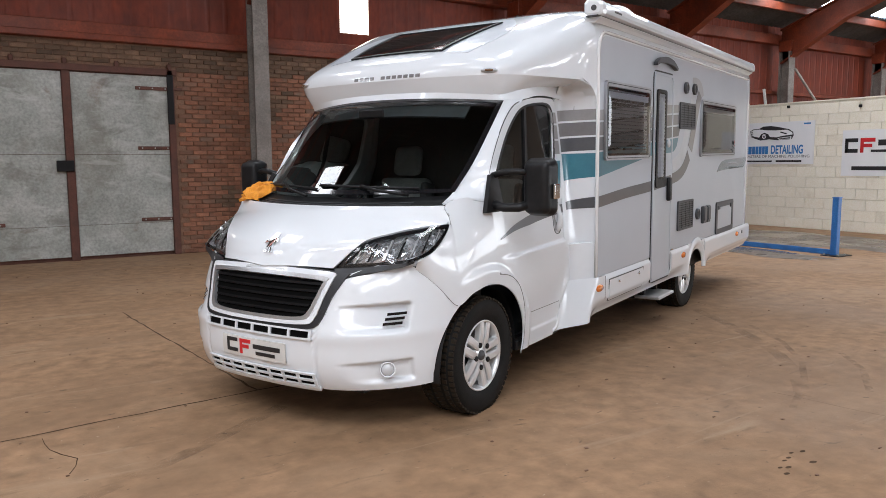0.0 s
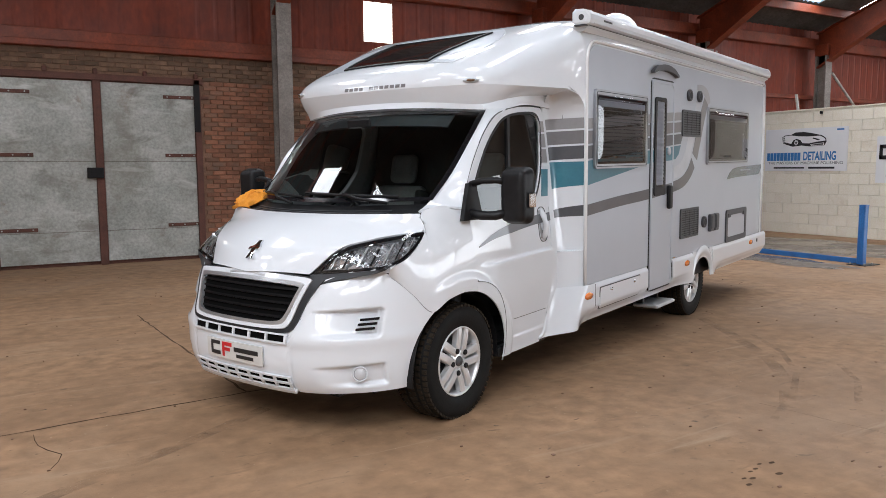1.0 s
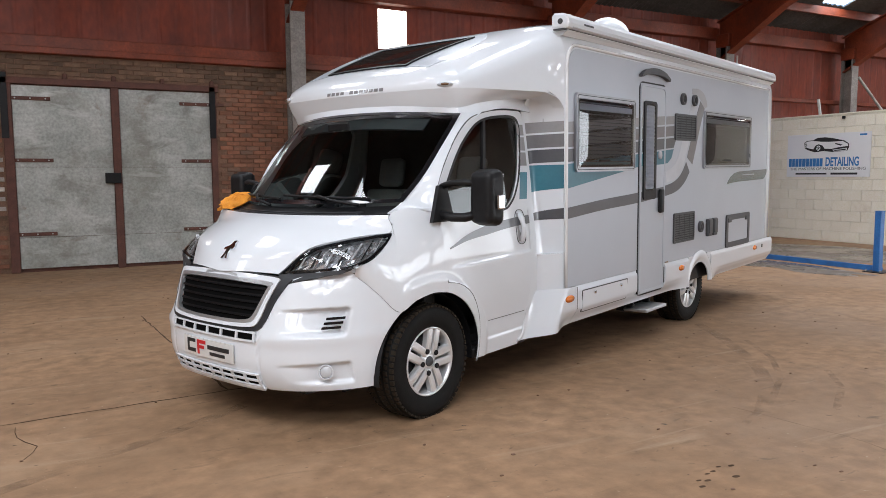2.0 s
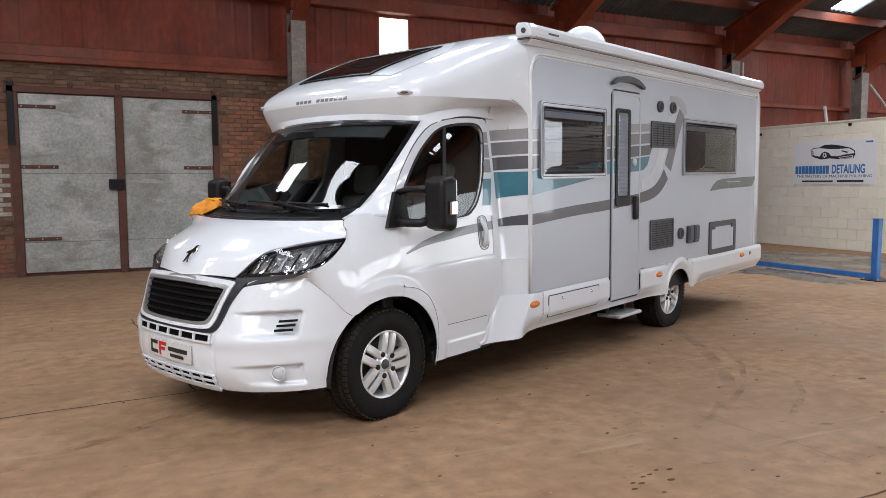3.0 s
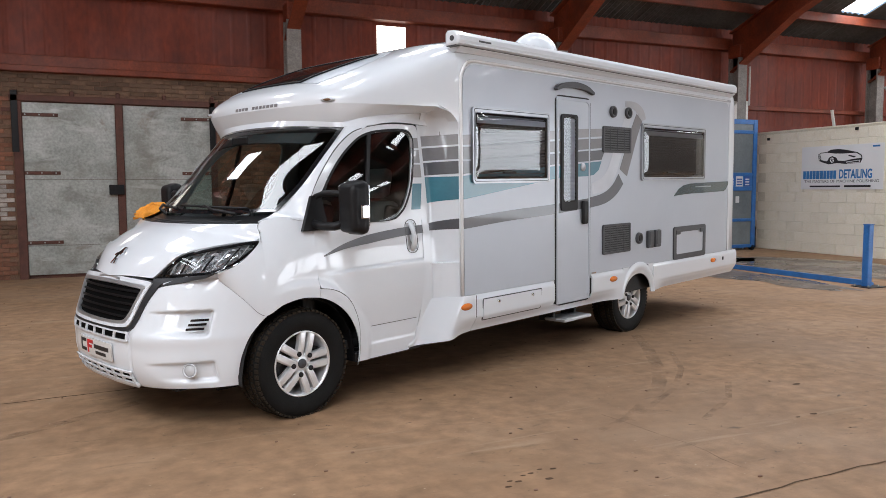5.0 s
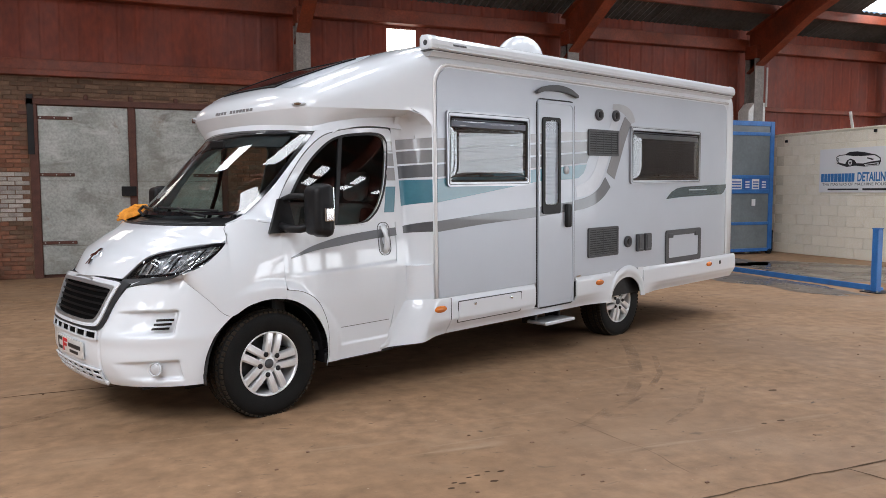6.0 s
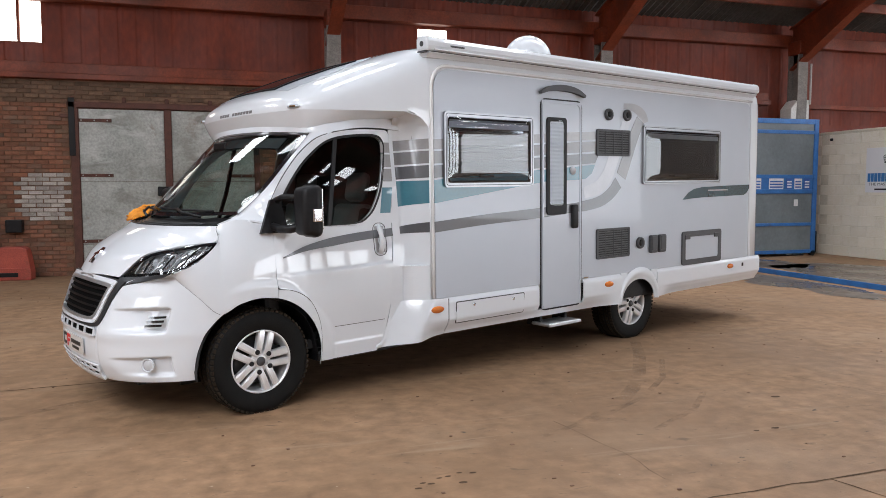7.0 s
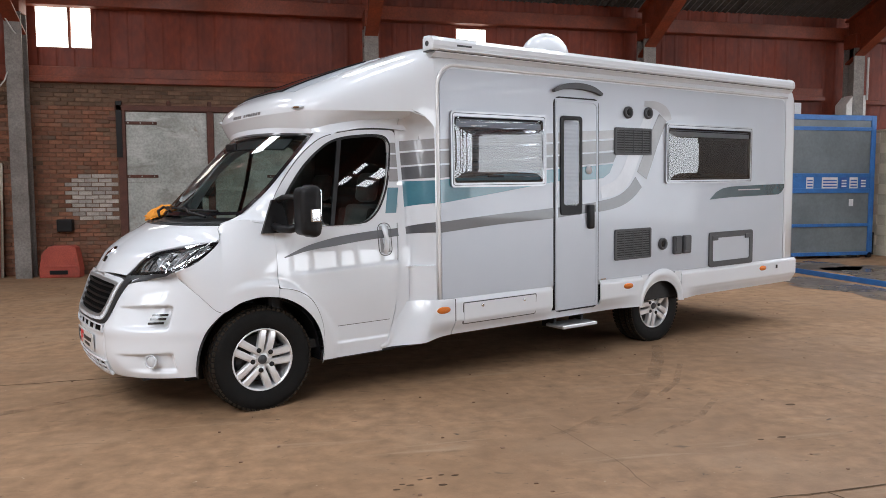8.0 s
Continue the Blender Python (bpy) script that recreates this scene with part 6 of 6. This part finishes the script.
# ---- the old double gate ----
gate = thing("double_gate", pose(0, 0, 0), "closed double gate of dull galvanised sheets on rusty strap hinges", "gate")
part("gate_backing", box(GX0, GX1, 12.93, 12.99, 0, GZ + .03), M_RUST, gate)
for x0, x1 in ((-.45, .955), (1.075, 2.515)):
    leaf = part("gate_leaf", box(x0, x1, 12.900, 12.93, .05, 2.93), M_RUST, gate, "galvanised sheet gate leaf")
    for z0, z1 in ((.06, .545), (.55, 1.655), (1.66, 2.92)):
        part("sheet_panel", box(x0 + .004, x1 - .004, 12.888, 12.903, z0, z1, .003), M_GALV, leaf)
for x0, x1, z1, mm in ((-.58, -.45, 3.04, M_RUST), (.955, 1.075, 2.94, M_RUST), (2.515, 2.62, 2.94, M_RUST)):
    part("gate_post", box(x0, x1, 12.845, 12.93, 0, z1, .006), mm, gate, "rusty brown gate post")
part("lintel_bar", box(-.62, 2.66, 12.83, 12.95, 2.935, 3.035, .006), M_RUST, gate, "rusty brown lintel bar")
part("dark_jamb", box(2.50, 2.60, 12.83, 12.845, 2.15, 3.02, .004), M_BLACK, gate)
part("dark_jamb", box(-.60, -.50, 12.83, 12.845, 2.10, 3.10, .004), M_BLACK, gate)
for x in (-.53, .30, 1.01, 1.75, 2.55):
    part("lintel_stud", box(x - .035, x + .035, 12.84, 12.92, 3.03, 3.12, .012), M_RUST, gate)
for z in (2.72, 1.762, .603):
    for x0, x1 in ((-.47, .085), (2.018, 2.54)):
        h = part("strap_hinge", box(x0, x1, 12.868, 12.888, z - .028, z + .028, .005), M_RUST, gate, "rusty strap hinge")
        for k in (.12, .5, .88):
            xx = x0 + (x1 - x0) * k
            part("hinge_bolt", rod((xx, 12.868, z), (xx, 12.855, z), .012, 8), M_GALV, h)
part("lock_box", box(.82, 1.06, 12.80, 12.90, 1.395, 1.565, .01, 2), M_BLACK, gate, "dark steel lock box")
part("wall_bracket", box(2.60, 2.75, 12.85, 12.89, 2.70, 2.75, .004), M_RUST, gate)
part("wall_bracket", box(-.74, -.58, 12.85, 12.89, 2.76, 2.82, .004), M_RUST, gate)

# ---- by the left column ----
bar = thing("road_barrier", pose(-1.50, 12.48, 0, 0, 0, -6), "faded red plastic road barrier section by the wall", "barrier")
M_REDPLASTIC = mat("faded_red_plastic", (0.45, 0.085, 0.055), (0.36, 0.065, 0.045), 4, 0.5, bump=0.05, stain=(0.2, 0.06, 0.04), sscale=3, slo=.55, shi=.75)
part("barrier_body", prism([(-.34, 0), (.34, 0), (.34, .14), (.30, .40), (.28, .53), (.20, .56), (-.12, .56), (-.22, .50), (-.29, .42), (-.33, .14)], .22, "y", -.11, .02), M_REDPLASTIC, bar, "", False)
part("barrier_slot", prism([(-.16, .06), (.14, .06), (.14, .13), (-.16, .13)], .02, "y", -.125, .004), M_BLACK, bar)
part("barrier_rib", prism([(-.30, .18), (.30, .18), (.29, .21), (-.29, .21)], .02, "y", -.122, .004), M_REDPLASTIC, bar)
tagged(part("wall_box", box(-1.62, -1.36, 12.70, 12.87, .78, 1.0, .02, 2), M_BLACK), "small dark steel box fixed on the brick wall", "box")
M_BOARD = mat("cream_board", (0.50, 0.45, 0.37), (0.40, 0.35, 0.28), 3, 0.7, bump=.1, stain=(0.3, .22, .16), sscale=2)
M_PINKBOARD = mat("pink_board", (0.48, 0.20, 0.16), (0.40, 0.15, 0.12), 3, 0.7, bump=.1)
for x, w, h, mm, tilt, lab in ((-2.62, .30, 2.0, M_BOARD, 6, "cream board leaning upright against the wall"), (-2.56, .12, 1.35, M_PINKBOARD, 8, "narrow faded pink board leaning upright against the wall"), (-3.1, .5, 1.9, M_BOARD, 7, "cream board leaning upright against the wall")):
    bb = box(-w / 2, w / 2, -.012, .012, 0, h, .003)
    o = part("leaning_board", bb, mm)
    o.matrix_world = pose(x, 12.87 - .03 - h * math.sin(radians(tilt)) - (.1 if mm is M_PINKBOARD else 0), .003, -tilt, 0, 0)
    tagged(o, lab, "board", "leaning boards")
M_CABLE = mat("pale_cable", (0.55, 0.53, 0.50), None, 6, 0.5)
tagged(part("hanging_cable", tube([(-2.30, 12.36, 5.0), (-2.26, 12.34, 4.7), (-2.18, 12.33, 4.40), (-2.06, 12.33, 4.18), (-2.02, 12.36, 4.12)], .012, 6), M_CABLE, None, "", True), "pale cable hanging in a loop from the column", "cable")
tagged(part("hanging_cable", tube([(-2.18, 12.38, 3.50), (-2.22, 12.34, 3.35), (-2.38, 12.30, 3.12), (-2.7, 12.3, 2.95), (-3.1, 12.4, 2.9)], .012, 6), M_CABLE, None, "", True), "pale cable hanging in a loop from the column", "cable")

# ---- east side: pier, blue gate, rail, signs ----
M_PIER = mat("white_painted_pier", (0.72, 0.71, 0.67), (0.62, 0.60, 0.56), 2, 0.7, bump=.15)
tagged(part("pier", prism([(14.17, 0), (14.66, 0), (14.66, 3.50), (14.34, 3.50), (14.17, 3.30)], .34, "y", 12.40, .01), M_PIER), "white painted concrete pier at the column's foot", "pier", kind="structure")
tagged(part("conduit", rod((14.66, 12.38, 3.4), (14.66, 12.38, 4.3), .022, 8), M_CABLE), "white conduit on the column", "conduit", kind="structure")
bg = thing("blue_steel_gate", pose(0, 0, 0), "tall blue steel gate with grey infill panels and small notices", "gate")
for x0, x1 in ((14.66, 14.78), (12.55, 12.65)):
    part("gate_post", box(x0, x1, 12.20, 12.28, .06, 3.05, .008), M_BLUE, bg)
for z0, z1 in ((2.94, 3.05), (2.72, 2.80), (1.40, 1.50), (1.74, 1.82), (.68, .75), (.06, .14)):
    part("gate_rail", box(12.6, 14.72, 12.205, 12.275, z0, z1, .006), M_BLUE, bg)
for z0, z1 in ((2.80, 2.94), (1.82, 2.72), (.75, 1.40), (.14, .68)):
    part("infill_panel", box(12.62, 14.70, 12.225, 12.255, z0, z1), M_MESHGREY, bg)
part("notice_board", box(12.62, 14.70, 12.215, 12.262, 1.50, 1.74), M_BLUE, bg)
M_NOTICE = mat("notice_white", (0.75, 0.76, 0.78), None, 4, .5)
M_NBLUE = mat("notice_blue", (0.04, 0.12, 0.42), None, 4, .5)
for x0, x1, mm in ((13.10, 13.27, M_NOTICE), (13.48, 13.86, M_NOTICE), (13.94, 14.10, M_NBLUE), (14.16, 14.36, M_NOTICE), (14.42, 14.58, M_NBLUE)):
    nb = part("notice", box(x0, x1, 12.205, 12.214, 1.50, 1.735), mm, bg, "small safety notice with plain bars")
    for k in range(3):
        part("notice_bar", box(x0 + .02, x1 - .02, 12.2035, 12.206, 1.53 + .06 * k, 1.56 + .06 * k), M_NBLUE if mm is M_NOTICE else M_NOTICE, nb)
part("gate_label", box(14.16, 14.27, 12.206, 12.214, 1.12, 1.27, .003), M_NOTICE, bg)
part("gate_wheel", rod((14.72, 12.20, .06), (14.72, 12.28, .06), .06, 16), M_BLACK, bg)
part("gate_wheel", rod((12.6, 12.20, .06), (12.6, 12.28, .06), .06, 16), M_BLACK, bg)
part("gate_stop", box(14.70, 14.86, 12.24, 12.34, .06, .55, .01), M_BLACK, bg)
tagged(part("meter_box", box(13.05, 13.30, 12.70, 12.87, 3.10, 3.35, .01, 2), M_NOTICE), "small white electrical box on the wall", "box")

rail = thing("floor_rail", pose(0, 0, 0), "blue steel floor rail with an upright post at its end", "rail")
part("rail_channel", box(11.22, 11.34, 6.50, 12.2, 0, .055, .01), M_BLUE, rail)
part("rail_lip", box(11.20, 11.225, 6.50, 12.2, 0, .085, .004), M_BLUE, rail)
part("rail_post", box(11.06, 11.16, 6.40, 6.50, .01, .92, .008), M_BLUE, rail, "blue upright post")
part("base_plate", box(10.97, 11.36, 6.30, 6.60, 0, .014, .003), M_BLACK, rail)
part("post_cap", box(11.055, 11.165, 6.395, 6.505, .92, .932, .003), M_BLUE, rail)
for dx, dy in ((11.01, 6.34), (11.01, 6.56), (11.21, 6.34)):
    part("anchor_bolt", rod((dx, dy, .014), (dx, dy, .04), .012, 6), M_GALV, rail)

def damp(cx, cy, rx, ry, seed, name="wet_patch"):
    b = bmesh.new()
    n = 56
    c = b.verts.new((cx, cy, .0025))
    r = [b.verts.new((cx + rx * math.cos(2 * math.pi * k / n) * (1 + .55 * noise.noise(Vector((2.2 * math.cos(2 * math.pi * k / n), 2.2 * math.sin(2 * math.pi * k / n), seed)))),
                      cy + ry * math.sin(2 * math.pi * k / n) * (1 + .55 * noise.noise(Vector((2.2 * math.cos(2 * math.pi * k / n), 2.2 * math.sin(2 * math.pi * k / n), seed + 5)))), .0025)) for k in range(n)]
    for k in range(n): b.faces.new((c, r[k], r[(k + 1) % n]))
    return tagged(part(name, b, M_WET), "damp dark patch on the concrete floor", "wet patch", kind="structure")
damp(10.55, 7.9, .50, 1.7, 1.0)
damp(13.1, 8.5, 1.3, 2.4, 4.0)
damp(12.4, 11.0, .8, .9, 9.0)

def words(text, size, m, mm, parent):
    cu = bpy.data.curves.new("words", "FONT")
    cu.body, cu.size, cu.extrude, cu.offset, cu.align_x, cu.align_y = text, size, .001, size * .03 * (size > .2), "CENTER", "CENTER"
    tmp = new("words", cu)
    dg = bpy.context.evaluated_depsgraph_get()
    me = bpy.data.meshes.new_from_object(tmp.evaluated_get(dg))
    bpy.data.objects.remove(tmp)
    whole = bmesh.new(); whole.from_mesh(me)
    left = set(whole.verts)
    while left:
        grown, edge = set(), [next(v_ for v_ in whole.verts if v_ in left)]
        while edge:
            v_ = edge.pop()
            if v_ in grown: continue
            grown.add(v_); edge += [e.other_vert(v_) for e in v_.link_edges]
        left -= grown
        one = bmesh.new()
        at_ = {v_: one.verts.new(m @ v_.co) for v_ in whole.verts if v_ in grown}
        for f in whole.faces:
            if f.verts[0] in grown: one.faces.new([at_[v_] for v_ in f.verts])
        part("letter", one, mm, parent)
    whole.free()
M_SIGN = mat("white_sign_board", (0.80, 0.81, 0.82), (0.77, 0.78, 0.79), 2, 0.35, fine=.03)
M_SIGNBLUE = mat("sign_blue", (0.035, 0.20, 0.50), None, 3, .4, fine=0)
# on the partition: u runs along -y (to the right as one faces it), v up
def onwall(u0, u1, v0, v1, mm, parent, t=.003, lift=.0, name="sign_shape"):
    return part(name, box(PX - .016 - t - lift, PX - .016 - lift, *sorted((11.38 - u0, 11.38 - u1)), v0, v1), mm, parent)
def wallpoly(poly, mm, parent, t=.003, lift=0.0, name="sign_shape"):
    return part(name, prism([(11.38 - u, v) for u, v in poly], t, "x", PX - .016 - t - lift), mm, parent)
sg = thing("wall_sign", Matrix(), "white wall sign with a sports car drawing and blue bars", "sign", "wall signs")
part("sign_board", box(PX - .016, PX - .002, 9.365, 11.38, 1.425, 2.375, .002), M_SIGN, sg)
def carpt(pts): return [(.42 + a * .0072, 2.30 - b_ * .0052) for a, b_ in pts]
wallpoly(carpt([(2, 21), (12, 13), (34, 11), (48, 2), (75, 1), (100, 6), (138, 18), (152, 30), (154, 45), (148, 61), (100, 64), (70, 59), (40, 63), (16, 53), (5, 45)]), M_INK, sg, name="car_outline")
wallpoly(carpt([(4, 23), (14, 16), (36, 14), (60, 19), (90, 21), (133, 20), (149, 32), (151, 41), (120, 45), (96, 51), (74, 49), (67, 36), (53, 29), (42, 35), (35, 50), (20, 46), (7, 40)]), M_SIGN, sg, .003, .003, "car_body")
wallpoly(carpt([(38, 15), (50, 4), (75, 3), (98, 8), (107, 17), (90, 20), (60, 18)]), M_INK, sg, .003, .0062, "car_window")
wallpoly(carpt([(110, 27), (133, 35), (127, 39), (108, 31)]), M_INK, sg, .003, .0065, "car_lamp")
wallpoly(carpt([(100, 55), (147, 49), (147, 60), (106, 62)]), M_SIGN, sg, .003, .0062, "car_bumper")
wallpoly(carpt([(104, 57), (144, 52), (144, 58), (108, 60)]), M_INK, sg, .003, .0094, "car_grille")
for cu_, cv_, r_, k_ in ((.42 + 53 * .0072, 2.30 - 46 * .0052, .083, .85), (.42 + 9 * .0072, 2.30 - 36 * .0052, .066, .45)):
    for q_, mm, l_ in ((1.0, M_INK, .0065), (.70, M_SIGN, .0098), (.22, M_INK, .0130)):
        wallpoly([(cu_ + r_ * q_ * k_ * math.cos(a * math.pi / 10), cv_ + r_ * q_ * math.sin(a * math.pi / 10)) for a in range(20)], mm, sg, .003, l_, "car_wheel")
    for k in range(5):
        a = radians(90 + 72 * k)
        ca, sa = math.cos(a), math.sin(a)
        wallpoly([(cu_ + k_ * r_ * (p * ca - q * sa), cv_ + r_ * (p * sa + q * ca)) for p, q in ((.15, -.07), (.72, -.07), (.72, .07), (.15, .07))], M_INK, sg, .003, .0128, "car_spoke")
u = .055
for wd in (.085, .085, .09, .085, .10, .09, .085, .085, .08, .085):
    if wd:
        onwall(u, u + wd - .012, 1.655, 1.835, M_SIGNBLUE, sg, .003, 0, "sign_letter_bar")
    u += wd if wd else .05
words("DETAILING", .262, Matrix.Translation((PX - .018, 11.38 - 1.375, 1.745)) @ Matrix(((0, 0, -1), (-1, 0, 0), (0, 1, 0))).to_4x4() @ Matrix.Diagonal((.60, 1, 1, 1)), M_SIGNBLUE, sg)
words("THE MASTERS OF MACHINE POLISHING", .085, Matrix.Translation((PX - .018, 10.37, 1.60)) @ Matrix(((0, 0, -1), (-1, 0, 0), (0, 1, 0))).to_4x4() @ Matrix.Diagonal((1.22, 1, 1, 1)), M_DARKDECAL, sg)
onwall(.24, 1.02, 1.475, 1.510, M_INK, sg, name="sign_bar"); onwall(1.12, 1.74, 1.472, 1.515, M_INK, sg, name="sign_bar")
onwall(1.76, 1.92, 2.30, 2.335, M_SIGNBLUE, sg, name="sign_bar")
s2 = thing("wall_sign", Matrix(), "white wall sign with black and red shapes and dark bars", "sign", "wall signs")
part("sign_board", box(PX - .016, PX - .002, 6.60, 8.74, 1.18, 2.13, .002), M_SIGN, s2)
off = 11.38 - 8.74
for u0, u1, v0, v1, mm in ((.06, .13, 1.66, 1.96, M_INK), (.06, .33, 1.88, 1.96, M_INK), (.06, .33, 1.66, 1.74, M_INK), (.38, .45, 1.66, 1.96, M_REDINK), (.45, .68, 1.88, 1.96, M_REDINK), (.45, .62, 1.77, 1.84, M_REDINK), (.74, 1.5, 1.80, 1.92, M_INK), (.60, 1.5, 1.67, 1.72, M_INK), (.22, 1.9, 1.30, 1.38, M_INK)):
    onwall(off + u0, off + u1, v0, v1, mm, s2)
pk = part("leaning_batten", box(-.03, .03, -.015, .015, 0, .36, .003), M_PIER)
pk.matrix_world = pose(PX + .10, 10.66, 2.801, -14, 0, 90)
tagged(pk, "short white batten leaning on top of the partition wall", "batten")
for y_, z_ in ((10.0, 2.70), (8.4, 2.62), (12.35, 2.62)):
    tagged(part("wall_hook", box(PX - .05, PX - .002, y_ - .03, y_ + .03, z_ - .03, z_ + .03, .008), M_BLACK), "small dark fixing on the painted block wall", "fixing", "wall fixings")
tagged(part("roof_brace", rod((19.35, 12.45, 4.05), (20.7, 12.45, 3.0), .035, 8), M_GALV), "pale diagonal pipe brace", "brace", kind="structure")
tagged(part("small_debris", (lambda b: [box(x, x + .008 + .014 * random.random(), y, y + .006 + .012 * random.random(), 0, .003 + .004 * random.random(), bm=b) for x, y in [(random.uniform(-1.5, 9), random.uniform(.8, 11.5)) for _ in range(260)]] and b)(bmesh.new()), M_MORTAR), "scattered grit and chips on the floor", "grit", kind="stuff")

# ---- bricks of the back wall and blocks of the partition, laid last ----
def unit(sx, sy, sz, ch):
    """One brick, a little chamfered towards the room (-y)."""
    me = bpy.data.meshes.new("brick")
    x, z = sx / 2, sz / 2
    v = [(-x, sy, -z), (x, sy, -z), (x, sy, z), (-x, sy, z), (-x, ch, -z), (x, ch, -z), (x, ch, z), (-x, ch, z),
         (-x + ch, 0, -z + ch), (x - ch, 0, -z + ch), (x - ch, 0, z - ch), (-x + ch, 0, z - ch)]
    f = [(8, 9, 10, 11), (4, 5, 9, 8), (5, 6, 10, 9), (6, 7, 11, 10), (7, 4, 8, 11), (0, 1, 5, 4), (1, 2, 6, 5), (2, 3, 7, 6), (3, 0, 4, 7)]
    me.from_pydata(v, [], f)
    return me, v, f
rb = random.Random(5)
BR, BV, BF = unit(.212, .03, .064, .004)
MESH = {}
for nm, mm in (("red", M_BRICK), ("grey", M_BRICKGREY), ("white", M_BRICKWHITE)):
    MESH[nm] = BR.copy(); MESH[nm].materials.append(mm)
rest = {"red": ([], []), "grey": ([], []), "white": ([], [])}
made = 0
for row in range(int(3.40 / .075)):
    z = .04 + row * .075
    x = -4.2 + (.1125 if row % 2 else 0)
    while x < 12.8:
        x += .225
        if GX0 - .07 - .06 < x < GX1 + .02 + .06 and z < GZ + .08: continue
        if 5.2 < x and z < 1.2: continue
        n = noise.noise(Vector((x * 1.3, z * 1.3, 4.0))) + .35 * noise.noise(Vector((x * 5, z * 5, 1.0)))
        w = max(0, 1 - ((x + .98) / .50) ** 4 - ((z - 1.38) / .50) ** 4)
        kind = "grey" if z > 3.02 + .12 * n else "white" if w > .30 + .7 * max(0, -n) + .2 * rb.random() else "red"
        if kind == "red" and (n > .42 or (x > -.85 and x < -.5 and .7 < z < 1.15)): kind = "grey"
        p = (x + rb.uniform(-.004, .004), 12.862 + rb.uniform(0, .008), z + rb.uniform(-.003, .003))
        near_gate = -2.0 < x < 3.8 and (x < GX0 or x > GX1) and .5 < z < 2.6
        if near_gate and made < 300 and (x > 2.55 or x > -1.7) and rb.random() < .55:
            made += 1
            o = new("brick", MESH[kind]); o.location = p; o.parent = WALL
        else:
            vs, fs = rest[kind]
            k = len(vs)
            vs += [(a + p[0], b_ + p[1], c + p[2]) for a, b_, c in BV]
            fs += [tuple(i + k for i in q) for q in BF]
for nm, (vs, fs) in rest.items():
    me = bpy.data.meshes.new("brickwork"); me.from_pydata(vs, [], fs); me.materials.append(MESH[nm].materials[0])
    o = new("brickwork", me); o.parent = WALL
    tagged(o, "courses of old brick", kind="stuff")

KM, _, _ = unit(.442, .05, .222, .005)
KM.materials.append(M_BLOCK)
KH, _, _ = unit(.216, .05, .222, .005)
KH.materials.append(M_BLOCK)
for row in range(12):
    z = .113 + row * .2275
    y = 12.66 - (.2235 if row % 2 else 0)
    if row % 2:
        o = new("block", KH); o.matrix_world = pose(PX - rb.uniform(0, .004), 12.78 - .0, z, 0, 0, -90); o.parent = PART
    while y > 5.6:
        o = new("block", KM)
        o.matrix_world = pose(PX - rb.uniform(0, .006), y - .223, z + rb.uniform(-.002, .002), rb.uniform(-.4, .4), 0, -90)
        o.parent = PART
        y -= .447
part("wall_coping", box(PX - .01, PX + .21, 5.2, 12.8, 2.77, 2.80, .004), M_BLOCK, PART)
part("plain_blockwork", box(PX, PX + .012, 5.2, 5.65, 0, 2.77), M_BLOCK, PART)
